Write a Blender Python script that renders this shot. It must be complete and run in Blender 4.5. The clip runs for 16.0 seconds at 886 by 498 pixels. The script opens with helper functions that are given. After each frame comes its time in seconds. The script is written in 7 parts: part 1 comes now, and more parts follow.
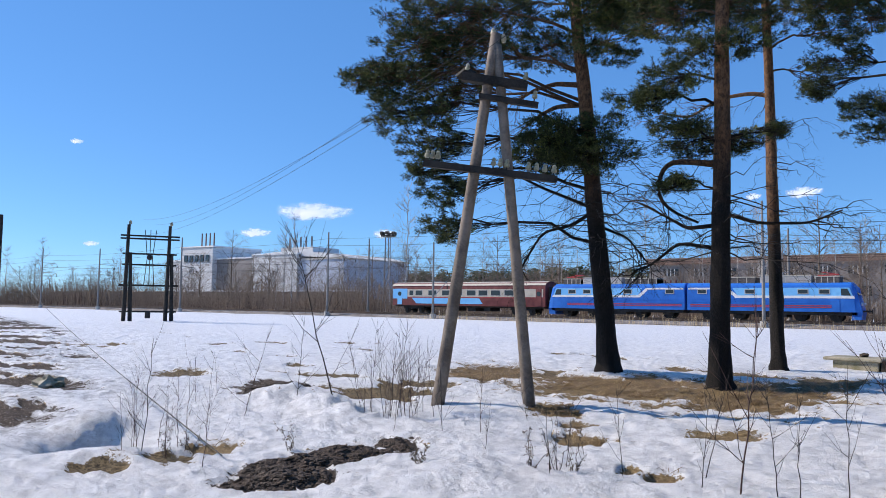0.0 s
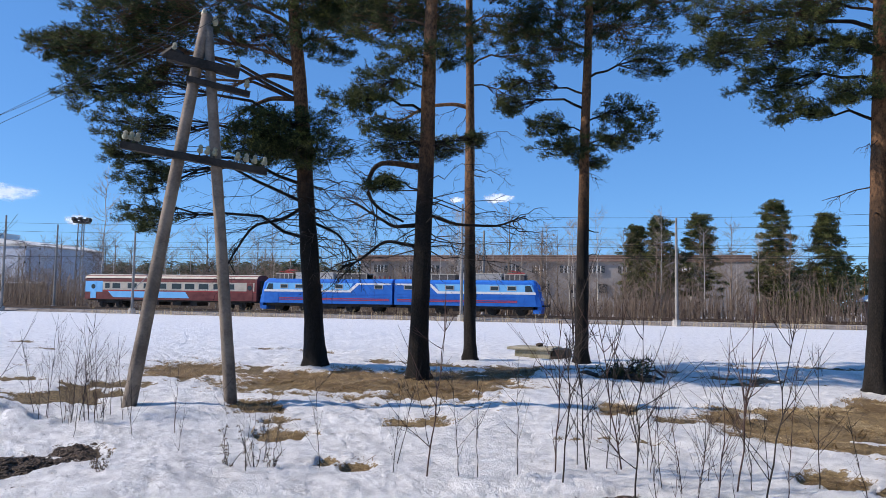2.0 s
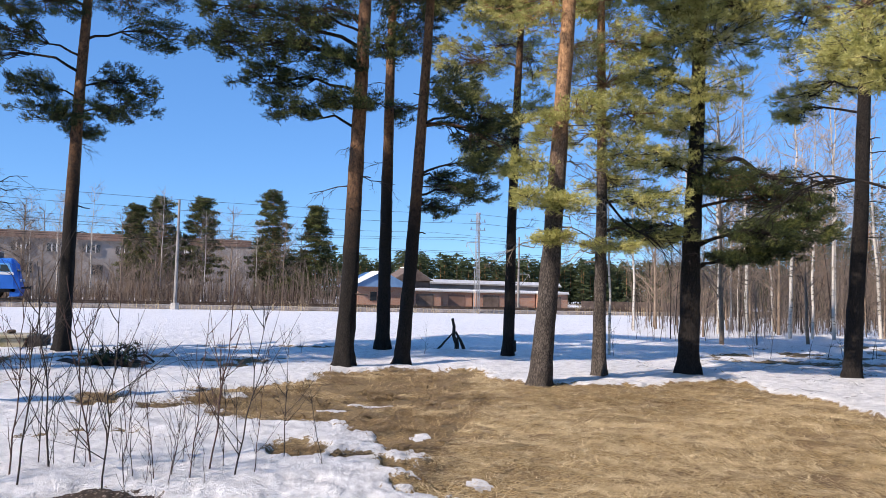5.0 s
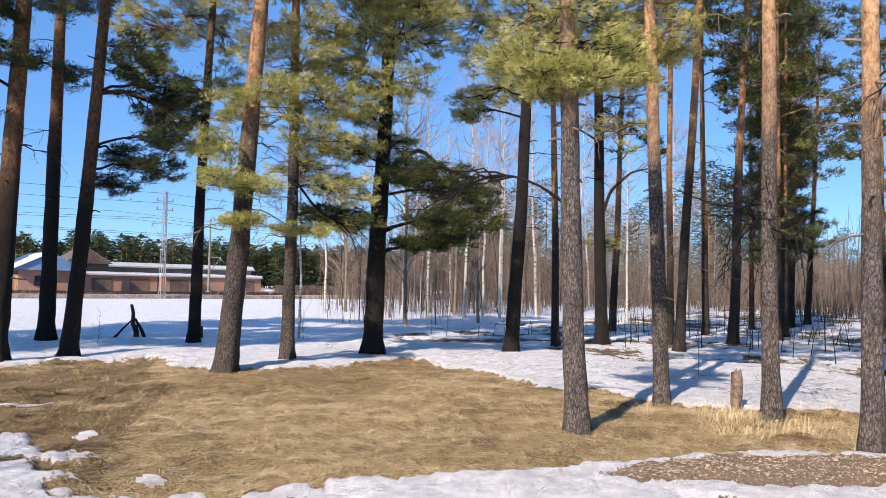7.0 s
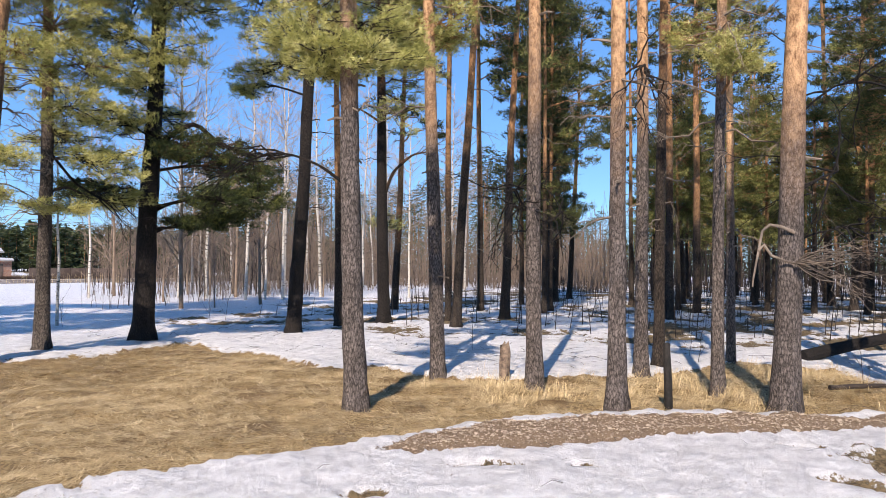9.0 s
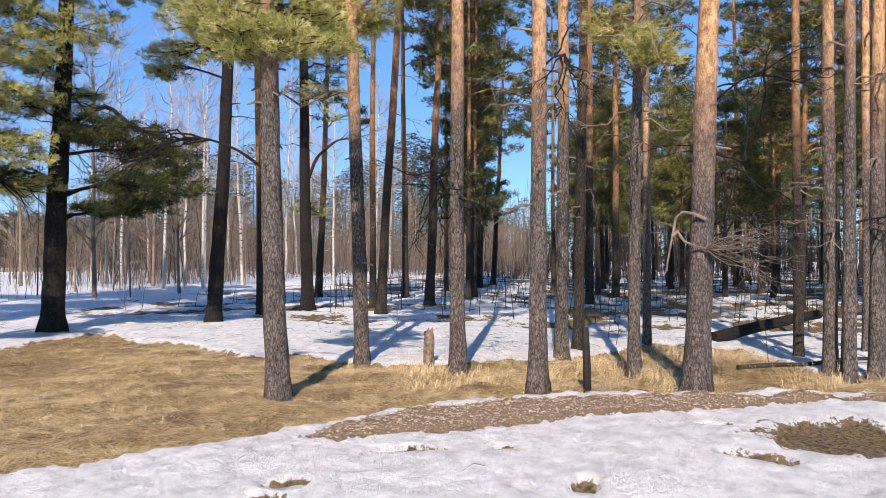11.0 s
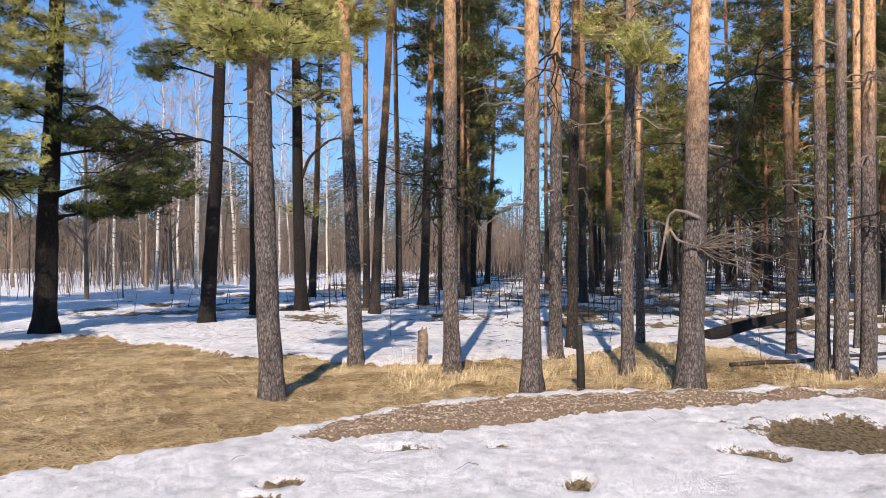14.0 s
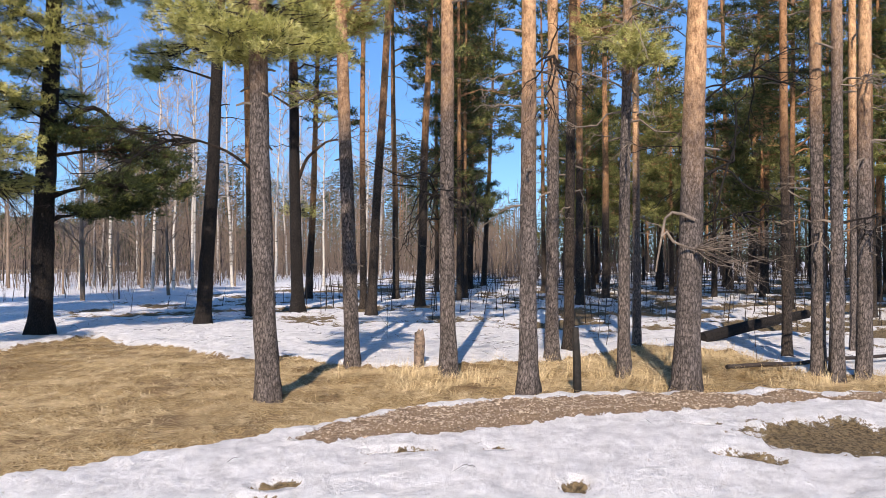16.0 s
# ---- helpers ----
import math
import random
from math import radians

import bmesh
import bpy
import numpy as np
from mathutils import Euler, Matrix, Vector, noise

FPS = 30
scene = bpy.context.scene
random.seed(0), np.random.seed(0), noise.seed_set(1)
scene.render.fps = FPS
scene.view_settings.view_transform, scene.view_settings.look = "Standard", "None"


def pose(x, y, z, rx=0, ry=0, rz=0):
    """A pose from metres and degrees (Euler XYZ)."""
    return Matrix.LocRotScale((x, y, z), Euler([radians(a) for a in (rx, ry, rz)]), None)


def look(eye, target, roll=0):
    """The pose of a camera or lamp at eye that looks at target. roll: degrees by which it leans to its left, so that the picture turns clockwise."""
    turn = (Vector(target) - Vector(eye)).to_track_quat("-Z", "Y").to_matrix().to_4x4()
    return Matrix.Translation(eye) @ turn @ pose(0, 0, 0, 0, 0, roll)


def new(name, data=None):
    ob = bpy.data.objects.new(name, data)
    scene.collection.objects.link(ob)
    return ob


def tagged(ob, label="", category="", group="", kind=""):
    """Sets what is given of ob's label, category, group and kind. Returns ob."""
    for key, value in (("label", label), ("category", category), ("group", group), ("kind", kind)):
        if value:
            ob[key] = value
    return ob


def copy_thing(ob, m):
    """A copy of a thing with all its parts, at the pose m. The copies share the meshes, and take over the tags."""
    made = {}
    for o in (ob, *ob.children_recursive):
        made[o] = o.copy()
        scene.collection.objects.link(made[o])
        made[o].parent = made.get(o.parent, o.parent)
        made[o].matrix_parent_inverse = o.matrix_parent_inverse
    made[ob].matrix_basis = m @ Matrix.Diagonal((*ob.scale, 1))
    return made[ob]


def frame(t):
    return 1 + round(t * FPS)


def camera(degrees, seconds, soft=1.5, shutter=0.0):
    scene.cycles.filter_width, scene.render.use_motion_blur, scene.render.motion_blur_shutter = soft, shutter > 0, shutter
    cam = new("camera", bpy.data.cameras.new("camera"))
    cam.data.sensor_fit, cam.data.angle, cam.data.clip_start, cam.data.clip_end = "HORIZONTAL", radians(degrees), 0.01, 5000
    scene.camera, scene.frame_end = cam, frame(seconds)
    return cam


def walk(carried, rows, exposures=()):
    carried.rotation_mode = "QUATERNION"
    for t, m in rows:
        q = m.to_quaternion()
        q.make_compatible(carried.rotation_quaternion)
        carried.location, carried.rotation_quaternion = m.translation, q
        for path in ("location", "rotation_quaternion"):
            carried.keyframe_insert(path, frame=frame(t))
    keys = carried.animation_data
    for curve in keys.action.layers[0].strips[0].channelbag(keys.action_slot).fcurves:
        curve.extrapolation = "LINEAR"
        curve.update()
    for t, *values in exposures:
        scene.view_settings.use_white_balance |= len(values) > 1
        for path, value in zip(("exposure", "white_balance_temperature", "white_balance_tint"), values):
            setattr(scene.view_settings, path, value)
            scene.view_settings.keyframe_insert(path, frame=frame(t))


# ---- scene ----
EYE = 1.6


def view(yaw, pitch, roll):
    """The camera held out 0.25 m from a standing person who turns on the spot."""
    a, b = radians(yaw), radians(pitch)
    eye = Vector((-0.25 * math.sin(a), 0.25 * math.cos(a), EYE))
    ahead = Vector((-math.sin(a) * math.cos(b), math.cos(a) * math.cos(b), math.sin(b)))
    return look(eye, eye + ahead, roll)


cam = camera(60.8, 16.0, 0.6)
TURNS = [
    (0, 36.52, 4.27, 0.79),
    (0.5, 35.09, 4.17, 0.73),
    (1, 29.17, 4.29, 1.11),
    (1.5, 21.94, 4.42, 1.05),
    (2, 15.03, 4.19, 0.95),
    (2.5, 9.05, 4.09, 1.02),
    (3, 4.61, 4.04, 1.15),
    (3.5, 0.00, 3.99, 1.07),
    (4, -7.30, 3.81, 1.35),
    (4.5, -14.68, 3.71, 1.34),
    (7, -44.35, 2.89, 1.02),
    (7.5, -49.21, 2.59, 0.73),
    (8, -53.43, 2.36, 0.58),
    (8.5, -57.27, 1.97, 0.44),
    (9, -60.54, 1.58, 0.39),
    (9.5, -62.86, 1.22, 0.37),
    (10, -64.32, 0.95, 0.29),
    (12.5, -67.18, 0.44, -0.05),
    (13, -66.99, 0.45, -0.09),
    (13.5, -66.92, 0.39, -0.11),
    (14, -66.68, 0.55, -0.17),
    (14.5, -66.92, 0.65, -0.10),
    (15, -67.45, 0.91, 0.13),
    (15.5, -67.48, 0.65, 0.13),
    (16, -66.92, 0.68, -0.04),
]
walk(cam, [(t, view(yaw, pitch, roll)) for t, yaw, pitch, roll in TURNS], [(0.0, 0.20, 6750, 14), (2.0, 0.18, 6850, 15), (4.5, 0.38, 7050, 17), (8.0, 0.48, 7250, 18), (16.0, 0.46, 7250, 18)])

# ---- daylight ----
SUN_EL, SUN_AZ = radians(36), math.atan2(-0.957, -0.289)
world = bpy.data.worlds.new("sky")
scene.world = world
world.use_nodes = True
sky = world.node_tree.nodes.new("ShaderNodeTexSky")
sky.sky_type, sky.sun_disc = "NISHITA", False
sky.sun_elevation, sky.sun_rotation = SUN_EL, SUN_AZ % (2 * math.pi)
sky.air_density, sky.dust_density, sky.ozone_density = 0.8, 0.0, 3.0
clear = world.node_tree.nodes.new("ShaderNodeHueSaturation")
clear.inputs["Saturation"].default_value = 1.0
tone = world.node_tree.nodes.new("ShaderNodeMix")
tone.data_type, tone.blend_type = "RGBA", "MULTIPLY"
tone.inputs[0].default_value, tone.inputs[7].default_value = 1.0, (0.74, 1.07, 1.28, 1)
world.node_tree.links.new(sky.outputs[0], tone.inputs[6])
even = world.node_tree.nodes.new("ShaderNodeMix")
even.data_type = "RGBA"
even.inputs[0].default_value, even.inputs[7].default_value = 0.5, (0.57, 2.28, 6.1, 1)
world.node_tree.links.new(tone.outputs[2], even.inputs[6])
world.node_tree.links.new(even.outputs[2], clear.inputs["Color"])
world.node_tree.links.new(clear.outputs[0], world.node_tree.nodes["Background"].inputs[0])
world.node_tree.nodes["Background"].inputs[1].default_value = 0.119
sun = new("sun", bpy.data.lights.new("sun", "SUN"))
sun.data.energy, sun.data.angle, sun.data.color = 5.0, radians(0.53), (1.0, 0.93, 0.84)
toward = Vector((math.sin(SUN_AZ) * math.cos(SUN_EL), math.cos(SUN_AZ) * math.cos(SUN_EL), math.sin(SUN_EL)))
sun.matrix_world = look(toward * 60, (0, 0, 0))


# ---- materials ----
class Nodes:
    """Short calls for building one node material."""

    def __init__(self, name, rough=0.85, metal=0.0):
        self.m = bpy.data.materials.new(name)
        self.m.use_nodes = True
        self.t = self.m.node_tree
        self.b = self.t.nodes["Principled BSDF"]
        self.b.inputs["Roughness"].default_value, self.b.inputs["Metallic"].default_value = rough, metal
        self.b.inputs["Specular IOR Level"].default_value = 0.3
        self.space = self.t.nodes.new("ShaderNodeTexCoord").outputs["Object"]

    def add(self, kind, **values):
        n = self.t.nodes.new(kind)
        for k, v in values.items():
            n.inputs[k.replace("_", " ")].default_value = v
        return n

    def put(self, out, into):
        self.t.links.new(out, into)

    def stretched(self, sx, sy, sz):
        n = self.add("ShaderNodeMapping", Scale=(sx, sy, sz))
        self.put(self.space, n.inputs["Vector"])
        return n.outputs[0]

    def noise(self, scale, detail=4.0, rough=0.6, at=None):
        n = self.add("ShaderNodeTexNoise", Scale=scale, Detail=detail, Roughness=rough)
        self.put(at or self.space, n.inputs["Vector"])
        return n.outputs["Fac"]

    def cells(self, scale, at=None, out="Distance", feature="F1"):
        n = self.add("ShaderNodeTexVoronoi", Scale=scale)
        n.feature = feature
        self.put(at or self.space, n.inputs["Vector"])
        return n.outputs[out]

    def attr(self, name):
        n = self.t.nodes.new("ShaderNodeAttribute")
        n.attribute_name = name
        return n.outputs["Fac"]

    def island(self):
        return self.t.nodes.new("ShaderNodeNewGeometry").outputs["Random Per Island"]

    def chance(self):
        return self.t.nodes.new("ShaderNodeObjectInfo").outputs["Random"]

    def height(self):
        n = self.t.nodes.new("ShaderNodeSeparateXYZ")
        self.put(self.space, n.inputs[0])
        return n.outputs["Z"]

    def math(self, how, a, b=0.0):
        n = self.t.nodes.new("ShaderNodeMath")
        n.operation = how
        for i, v in enumerate((a, b)):
            if isinstance(v, (int, float)):
                n.inputs[i].default_value = v
            else:
                self.put(v, n.inputs[i])
        return n.outputs[0]

    def step(self, value, lo, hi):
        n = self.t.nodes.new("ShaderNodeMapRange")
        n.interpolation_type = "SMOOTHSTEP"
        n.inputs["From Min"].default_value, n.inputs["From Max"].default_value = lo, hi
        self.put(value, n.inputs["Value"])
        return n.outputs[0]

    def mix(self, fac, a, b):
        n = self.t.nodes.new("ShaderNodeMix")
        n.data_type = "RGBA"
        for i, v in ((0, fac), (6, a), (7, b)):
            if isinstance(v, (int, float)):
                n.inputs[i].default_value = v
            elif isinstance(v, tuple):
                n.inputs[i].default_value = (*v, 1)
            else:
                self.put(v, n.inputs[i])
        return n.outputs[2]

    def bump(self, value, strength, distance):
        n = self.add("ShaderNodeBump", Strength=strength, Distance=distance)
        self.put(value, n.inputs["Height"])
        self.put(n.outputs[0], self.b.inputs["Normal"])

    def colour(self, c):
        if isinstance(c, tuple):
            self.b.inputs["Base Color"].default_value = (*c, 1)
        else:
            self.put(c, self.b.inputs["Base Color"])
        return self


def worn(name, c1, c2, scale=3.0, rough=0.75, metal=0.0, bump=0.01, fine=30.0):
    """A plain surface with blotches at two scales and a fine relief."""
    n = Nodes(name, rough, metal)
    big, small = n.noise(scale), n.noise(fine, 3.0)
    n.colour(n.mix(n.step(n.math("ADD", n.math("MULTIPLY", big, 0.7), n.math("MULTIPLY", small, 0.3)), 0.32, 0.68), c1, c2))
    n.bump(small, 0.5, bump)
    return n.m


def bark(name, low, low2, high, high2, turn, spread):
    """Furrowed plates below, thin flaking bark higher up."""
    n = Nodes(name, 0.9)
    plates = n.cells(1.0, n.stretched(36, 36, 13), "Distance", "DISTANCE_TO_EDGE")
    slits = n.noise(1.0, 4.0, 0.7, n.stretched(30, 30, 14))
    grain = n.noise(1.0, 4.0, 0.75, n.stretched(95, 95, 60))
    flakes = n.noise(1.0, 5.0, 0.72, n.stretched(16, 16, 9))
    furrow = n.step(n.math("ADD", n.math("MULTIPLY", plates, 0.7), n.math("ADD", n.math("MULTIPLY", slits, 0.7), n.math("MULTIPLY", grain, 0.8))), 0.62, 1.12)
    lower = n.mix(n.step(n.noise(1.0, 3.0, 0.6, n.stretched(3, 3, 1.6)), 0.35, 0.7), n.mix(furrow, low, low2), n.mix(furrow, low, tuple(0.6 * c for c in low2)))
    scale = n.step(n.math("ADD", n.math("MULTIPLY", flakes, 0.65), n.math("MULTIPLY", grain, 0.35)), 0.36, 0.62)
    upper = n.mix(scale, high, high2)
    upper = n.mix(n.step(n.noise(1.0, 2.0, 0.6, n.stretched(5, 5, 2.2)), 0.5, 0.75), upper, n.mix(scale, high, tuple(0.72 * c + 0.03 for c in high2)))
    shift = n.math("ADD", n.height(), n.math("ADD", n.math("MULTIPLY", n.chance(), spread), n.math("MULTIPLY", n.noise(0.9, 3.0), 3.0)))
    n.colour(n.mix(n.step(shift, turn, turn + 3.0), lower, upper))
    n.bump(n.math("ADD", furrow, n.math("MULTIPLY", grain, 0.5)), 0.7, 0.02)
    return n.m


M = {}
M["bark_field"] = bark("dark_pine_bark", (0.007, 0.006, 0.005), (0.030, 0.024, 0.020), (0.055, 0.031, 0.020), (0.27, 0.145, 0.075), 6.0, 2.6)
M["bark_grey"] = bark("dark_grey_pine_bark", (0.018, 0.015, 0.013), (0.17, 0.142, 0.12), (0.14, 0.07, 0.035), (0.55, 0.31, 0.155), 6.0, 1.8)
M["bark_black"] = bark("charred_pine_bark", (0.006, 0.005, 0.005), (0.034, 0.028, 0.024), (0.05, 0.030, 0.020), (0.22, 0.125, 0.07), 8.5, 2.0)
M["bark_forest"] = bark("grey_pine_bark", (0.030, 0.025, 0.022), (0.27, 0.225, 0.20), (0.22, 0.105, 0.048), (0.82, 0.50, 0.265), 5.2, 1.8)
# darker copy of the pine bark: forest shade is put into its colour
M["bark_shade"] = bark("shade_toned_pine_bark", (0.010, 0.008, 0.007), (0.095, 0.074, 0.058), (0.15, 0.075, 0.036), (0.46, 0.25, 0.12), 6.0, 3.0)


def needles(name, c1, c2, c3, thin=0.22, patch=4.5):
    """Needles or blades: dark and light tufts at two scales, each blade a little apart."""
    n = Nodes(name, 0.6)
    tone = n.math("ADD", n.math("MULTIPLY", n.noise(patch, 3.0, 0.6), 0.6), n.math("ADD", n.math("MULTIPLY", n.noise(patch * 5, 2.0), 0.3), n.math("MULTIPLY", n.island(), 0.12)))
    # in crowns the darkest tufts paint the shaded gaps within the foliage
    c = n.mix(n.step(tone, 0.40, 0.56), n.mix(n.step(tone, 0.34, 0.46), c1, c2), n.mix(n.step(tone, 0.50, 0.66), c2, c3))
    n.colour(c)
    glow = n.t.nodes.new("ShaderNodeBsdfTranslucent")
    n.put(c, glow.inputs[0])
    both = n.add("ShaderNodeMixShader", Fac=thin)
    n.put(n.b.outputs[0], both.inputs[1])
    n.put(glow.outputs[0], both.inputs[2])
    n.put(both.outputs[0], n.t.nodes["Material Output"].inputs[0])
    return n.m


# one species' needles in dim, sunlit and shaded copies: the light is painted in
M["needles"] = needles("shade_toned_pine_needles", (0.005, 0.010, 0.004), (0.028, 0.043, 0.012), (0.16, 0.175, 0.045), 0.08, 2.5)
M["needles_sunlit"] = needles("sun_toned_pine_needles", (0.05, 0.058, 0.018), (0.38, 0.375, 0.115), (0.70, 0.65, 0.28), 0.22, 2.5)
M["needles_mid"] = needles("forest_shade_needles", (0.008, 0.012, 0.005), (0.055, 0.068, 0.02), (0.27, 0.28, 0.09), 0.1, 1.4)
M["needles_olive"] = needles("half_lit_pine_needles", (0.013, 0.018, 0.006), (0.11, 0.125, 0.035), (0.42, 0.41, 0.15), 0.12, 1.6)
M["needles_far"] = needles("far_pine_needles", (0.03, 0.05, 0.022), (0.06, 0.08, 0.034), (0.10, 0.12, 0.05), 0.22, 0.6)
M["twig"] = worn("grey_brown_twigs", (0.13, 0.096, 0.070), (0.29, 0.220, 0.165), 2.0)
M["twig_dark"] = worn("dark_twigs", (0.018, 0.014, 0.012), (0.055, 0.042, 0.034), 2.0)
M["twig_red"] = worn("reddish_twigs", (0.04, 0.022, 0.018), (0.10, 0.058, 0.045), 2.0)
M["twig_pale"] = worn("pale_birch_twigs", (0.20, 0.155, 0.13), (0.46, 0.40, 0.35), 2.0)
M["deadwood"] = worn("weathered_deadwood", (0.09, 0.072, 0.058), (0.25, 0.20, 0.155), 4.0)


def birch_bark():
    n = Nodes("birch_bark", 0.7)
    marks = n.noise(1.0, 4.0, 0.6, n.stretched(3, 3, 14))
    n.colour(n.mix(n.step(marks, 0.56, 0.63), (0.50, 0.47, 0.42), (0.05, 0.045, 0.04)))
    return n.m


M["birch"] = birch_bark()


def ground_material():
    n = Nodes("thawing_snow_and_grass", 0.7)
    fine, mid, wide = n.noise(28, 5.0, 0.7), n.noise(5.0, 5.0, 0.62), n.noise(0.9, 4.0)
    crust = n.noise(120, 3.0, 0.75)
    snow = n.mix(n.step(n.math("ADD", n.math("MULTIPLY", mid, 0.5), n.math("MULTIPLY", crust, 0.5)), 0.36, 0.58), (0.52, 0.52, 0.52), (0.82, 0.82, 0.815))
    specks = n.step(n.noise(17, 5.0, 0.75), 0.58, 0.70)
    snow = n.mix(n.math("MULTIPLY", specks, n.step(wide, 0.38, 0.66)), snow, (0.24, 0.20, 0.16))
    snow = n.mix(n.attr("slush"), snow, n.mix(n.step(n.math("ADD", n.math("MULTIPLY", mid, 0.6), n.math("MULTIPLY", fine, 0.4)), 0.42, 0.56), (0.16, 0.15, 0.14), (0.74, 0.74, 0.74)))
    straw_grain = n.noise(1.0, 5.0, 0.7, n.stretched(26, 70, 30))
    straw = n.mix(n.step(straw_grain, 0.38, 0.62), (0.11, 0.07, 0.032), (0.50, 0.36, 0.175))
    straw = n.mix(n.step(wide, 0.46, 0.72), straw, (0.16, 0.10, 0.05))
    stones = n.cells(26, None, "Distance")
    soil = n.mix(n.step(stones, 0.18, 0.40), n.mix(n.step(n.noise(30, 2.0), 0.45, 0.7), (0.17, 0.13, 0.10), (0.40, 0.35, 0.29)), (0.055, 0.040, 0.030))
    litter = n.mix(n.step(fine, 0.35, 0.65), (0.045, 0.033, 0.019), (0.26, 0.19, 0.10))
    bare = n.mix(n.step(n.attr("soil"), 0.35, 0.65), straw, soil)
    bank = n.mix(n.step(stones, 0.12, 0.42), n.mix(n.step(n.noise(30, 2.0), 0.45, 0.7), (0.30, 0.22, 0.155), (0.58, 0.49, 0.38)), (0.24, 0.17, 0.11))
    bare = n.mix(n.step(n.attr("bank"), 0.35, 0.65), bare, bank)
    bare = n.mix(n.step(n.attr("litter"), 0.2, 0.8), bare, litter)
    edge = n.math("ADD", n.attr("bare"), n.math("MULTIPLY", n.math("SUBTRACT", n.math("ADD", n.math("MULTIPLY", mid, 0.6), n.math("MULTIPLY", fine, 0.4)), 0.5), 1.5))
    fac = n.step(edge, 0.46, 0.54)
    n.colour(n.mix(fac, snow, bare))
    n.put(n.mix(fac, (0.45, 0.45, 0.45), (0.95, 0.95, 0.95)), n.b.inputs["Roughness"])
    relief = n.math("ADD", n.math("MULTIPLY", n.math("ADD", n.math("MULTIPLY", crust, 0.8), n.math("MULTIPLY", fine, 2.0)), 0.5), n.math("MULTIPLY", n.noise(5.0, 3.0, 0.5), 1.6))
    n.bump(relief, 0.9, 0.042)
    return n.m


M["ground"] = ground_material()
M["straw"] = needles("dry_straw", (0.16, 0.105, 0.050), (0.53, 0.40, 0.215), (0.90, 0.75, 0.47), 0.15, 7.0)
M["straw_dark"] = needles("brown_straw", (0.045, 0.028, 0.014), (0.20, 0.13, 0.06), (0.54, 0.40, 0.21), 0.12, 5.0)
M["moss"] = needles("moss_and_litter", (0.07, 0.052, 0.026), (0.19, 0.145, 0.075), (0.40, 0.31, 0.17), 0.1, 9.0)
M["pole_wood"] = worn("weathered_pole_wood", (0.10, 0.08, 0.064), (0.24, 0.195, 0.155), 2.5)
M["dark_wood"] = worn("tarred_wood", (0.010, 0.009, 0.008), (0.042, 0.036, 0.030), 3.0)
M["concrete"] = worn("grey_concrete", (0.30, 0.29, 0.27), (0.46, 0.44, 0.41), 1.5)
M["mast_concrete"] = worn("weathered_mast_concrete", (0.17, 0.16, 0.15), (0.30, 0.285, 0.265), 1.5)
M["old_concrete"] = worn("mossy_concrete", (0.16, 0.15, 0.08), (0.42, 0.38, 0.30), 2.2)
M["glass_white"] = worn("glazed_porcelain", (0.24, 0.22, 0.14), (0.40, 0.38, 0.26), 9.0, 0.3)
M["steel"] = worn("galvanised_steel", (0.20, 0.205, 0.21), (0.32, 0.325, 0.33), 2.0, 0.5, 0.4)
M["wire"] = worn("dark_cable", (0.008, 0.008, 0.008), (0.025, 0.025, 0.025), 2.0)
M["rail"] = worn("rusty_rail", (0.09, 0.06, 0.045), (0.20, 0.14, 0.10), 3.0, 0.5, 0.5)
M["ballast"] = worn("track_ballast", (0.10, 0.085, 0.075), (0.30, 0.27, 0.24), 0.8, 0.95, 0.0, 0.06, 9.0)
M["stone"] = worn("gravel_stone", (0.022, 0.016, 0.012), (0.12, 0.085, 0.06), 16.0)
M["pebble"] = worn("pale_gravel_stone", (0.20, 0.15, 0.105), (0.54, 0.44, 0.33), 14.0)
M["snow"] = worn("roof_snow", (0.76, 0.77, 0.78), (0.88, 0.88, 0.88), 1.5, 0.6)
M["rot"] = worn("rotten_stump_wood", (0.05, 0.04, 0.035), (0.30, 0.22, 0.16), 12.0)
M["peat"] = worn("upturned_roots", (0.015, 0.012, 0.01), (0.06, 0.048, 0.04), 6.0)


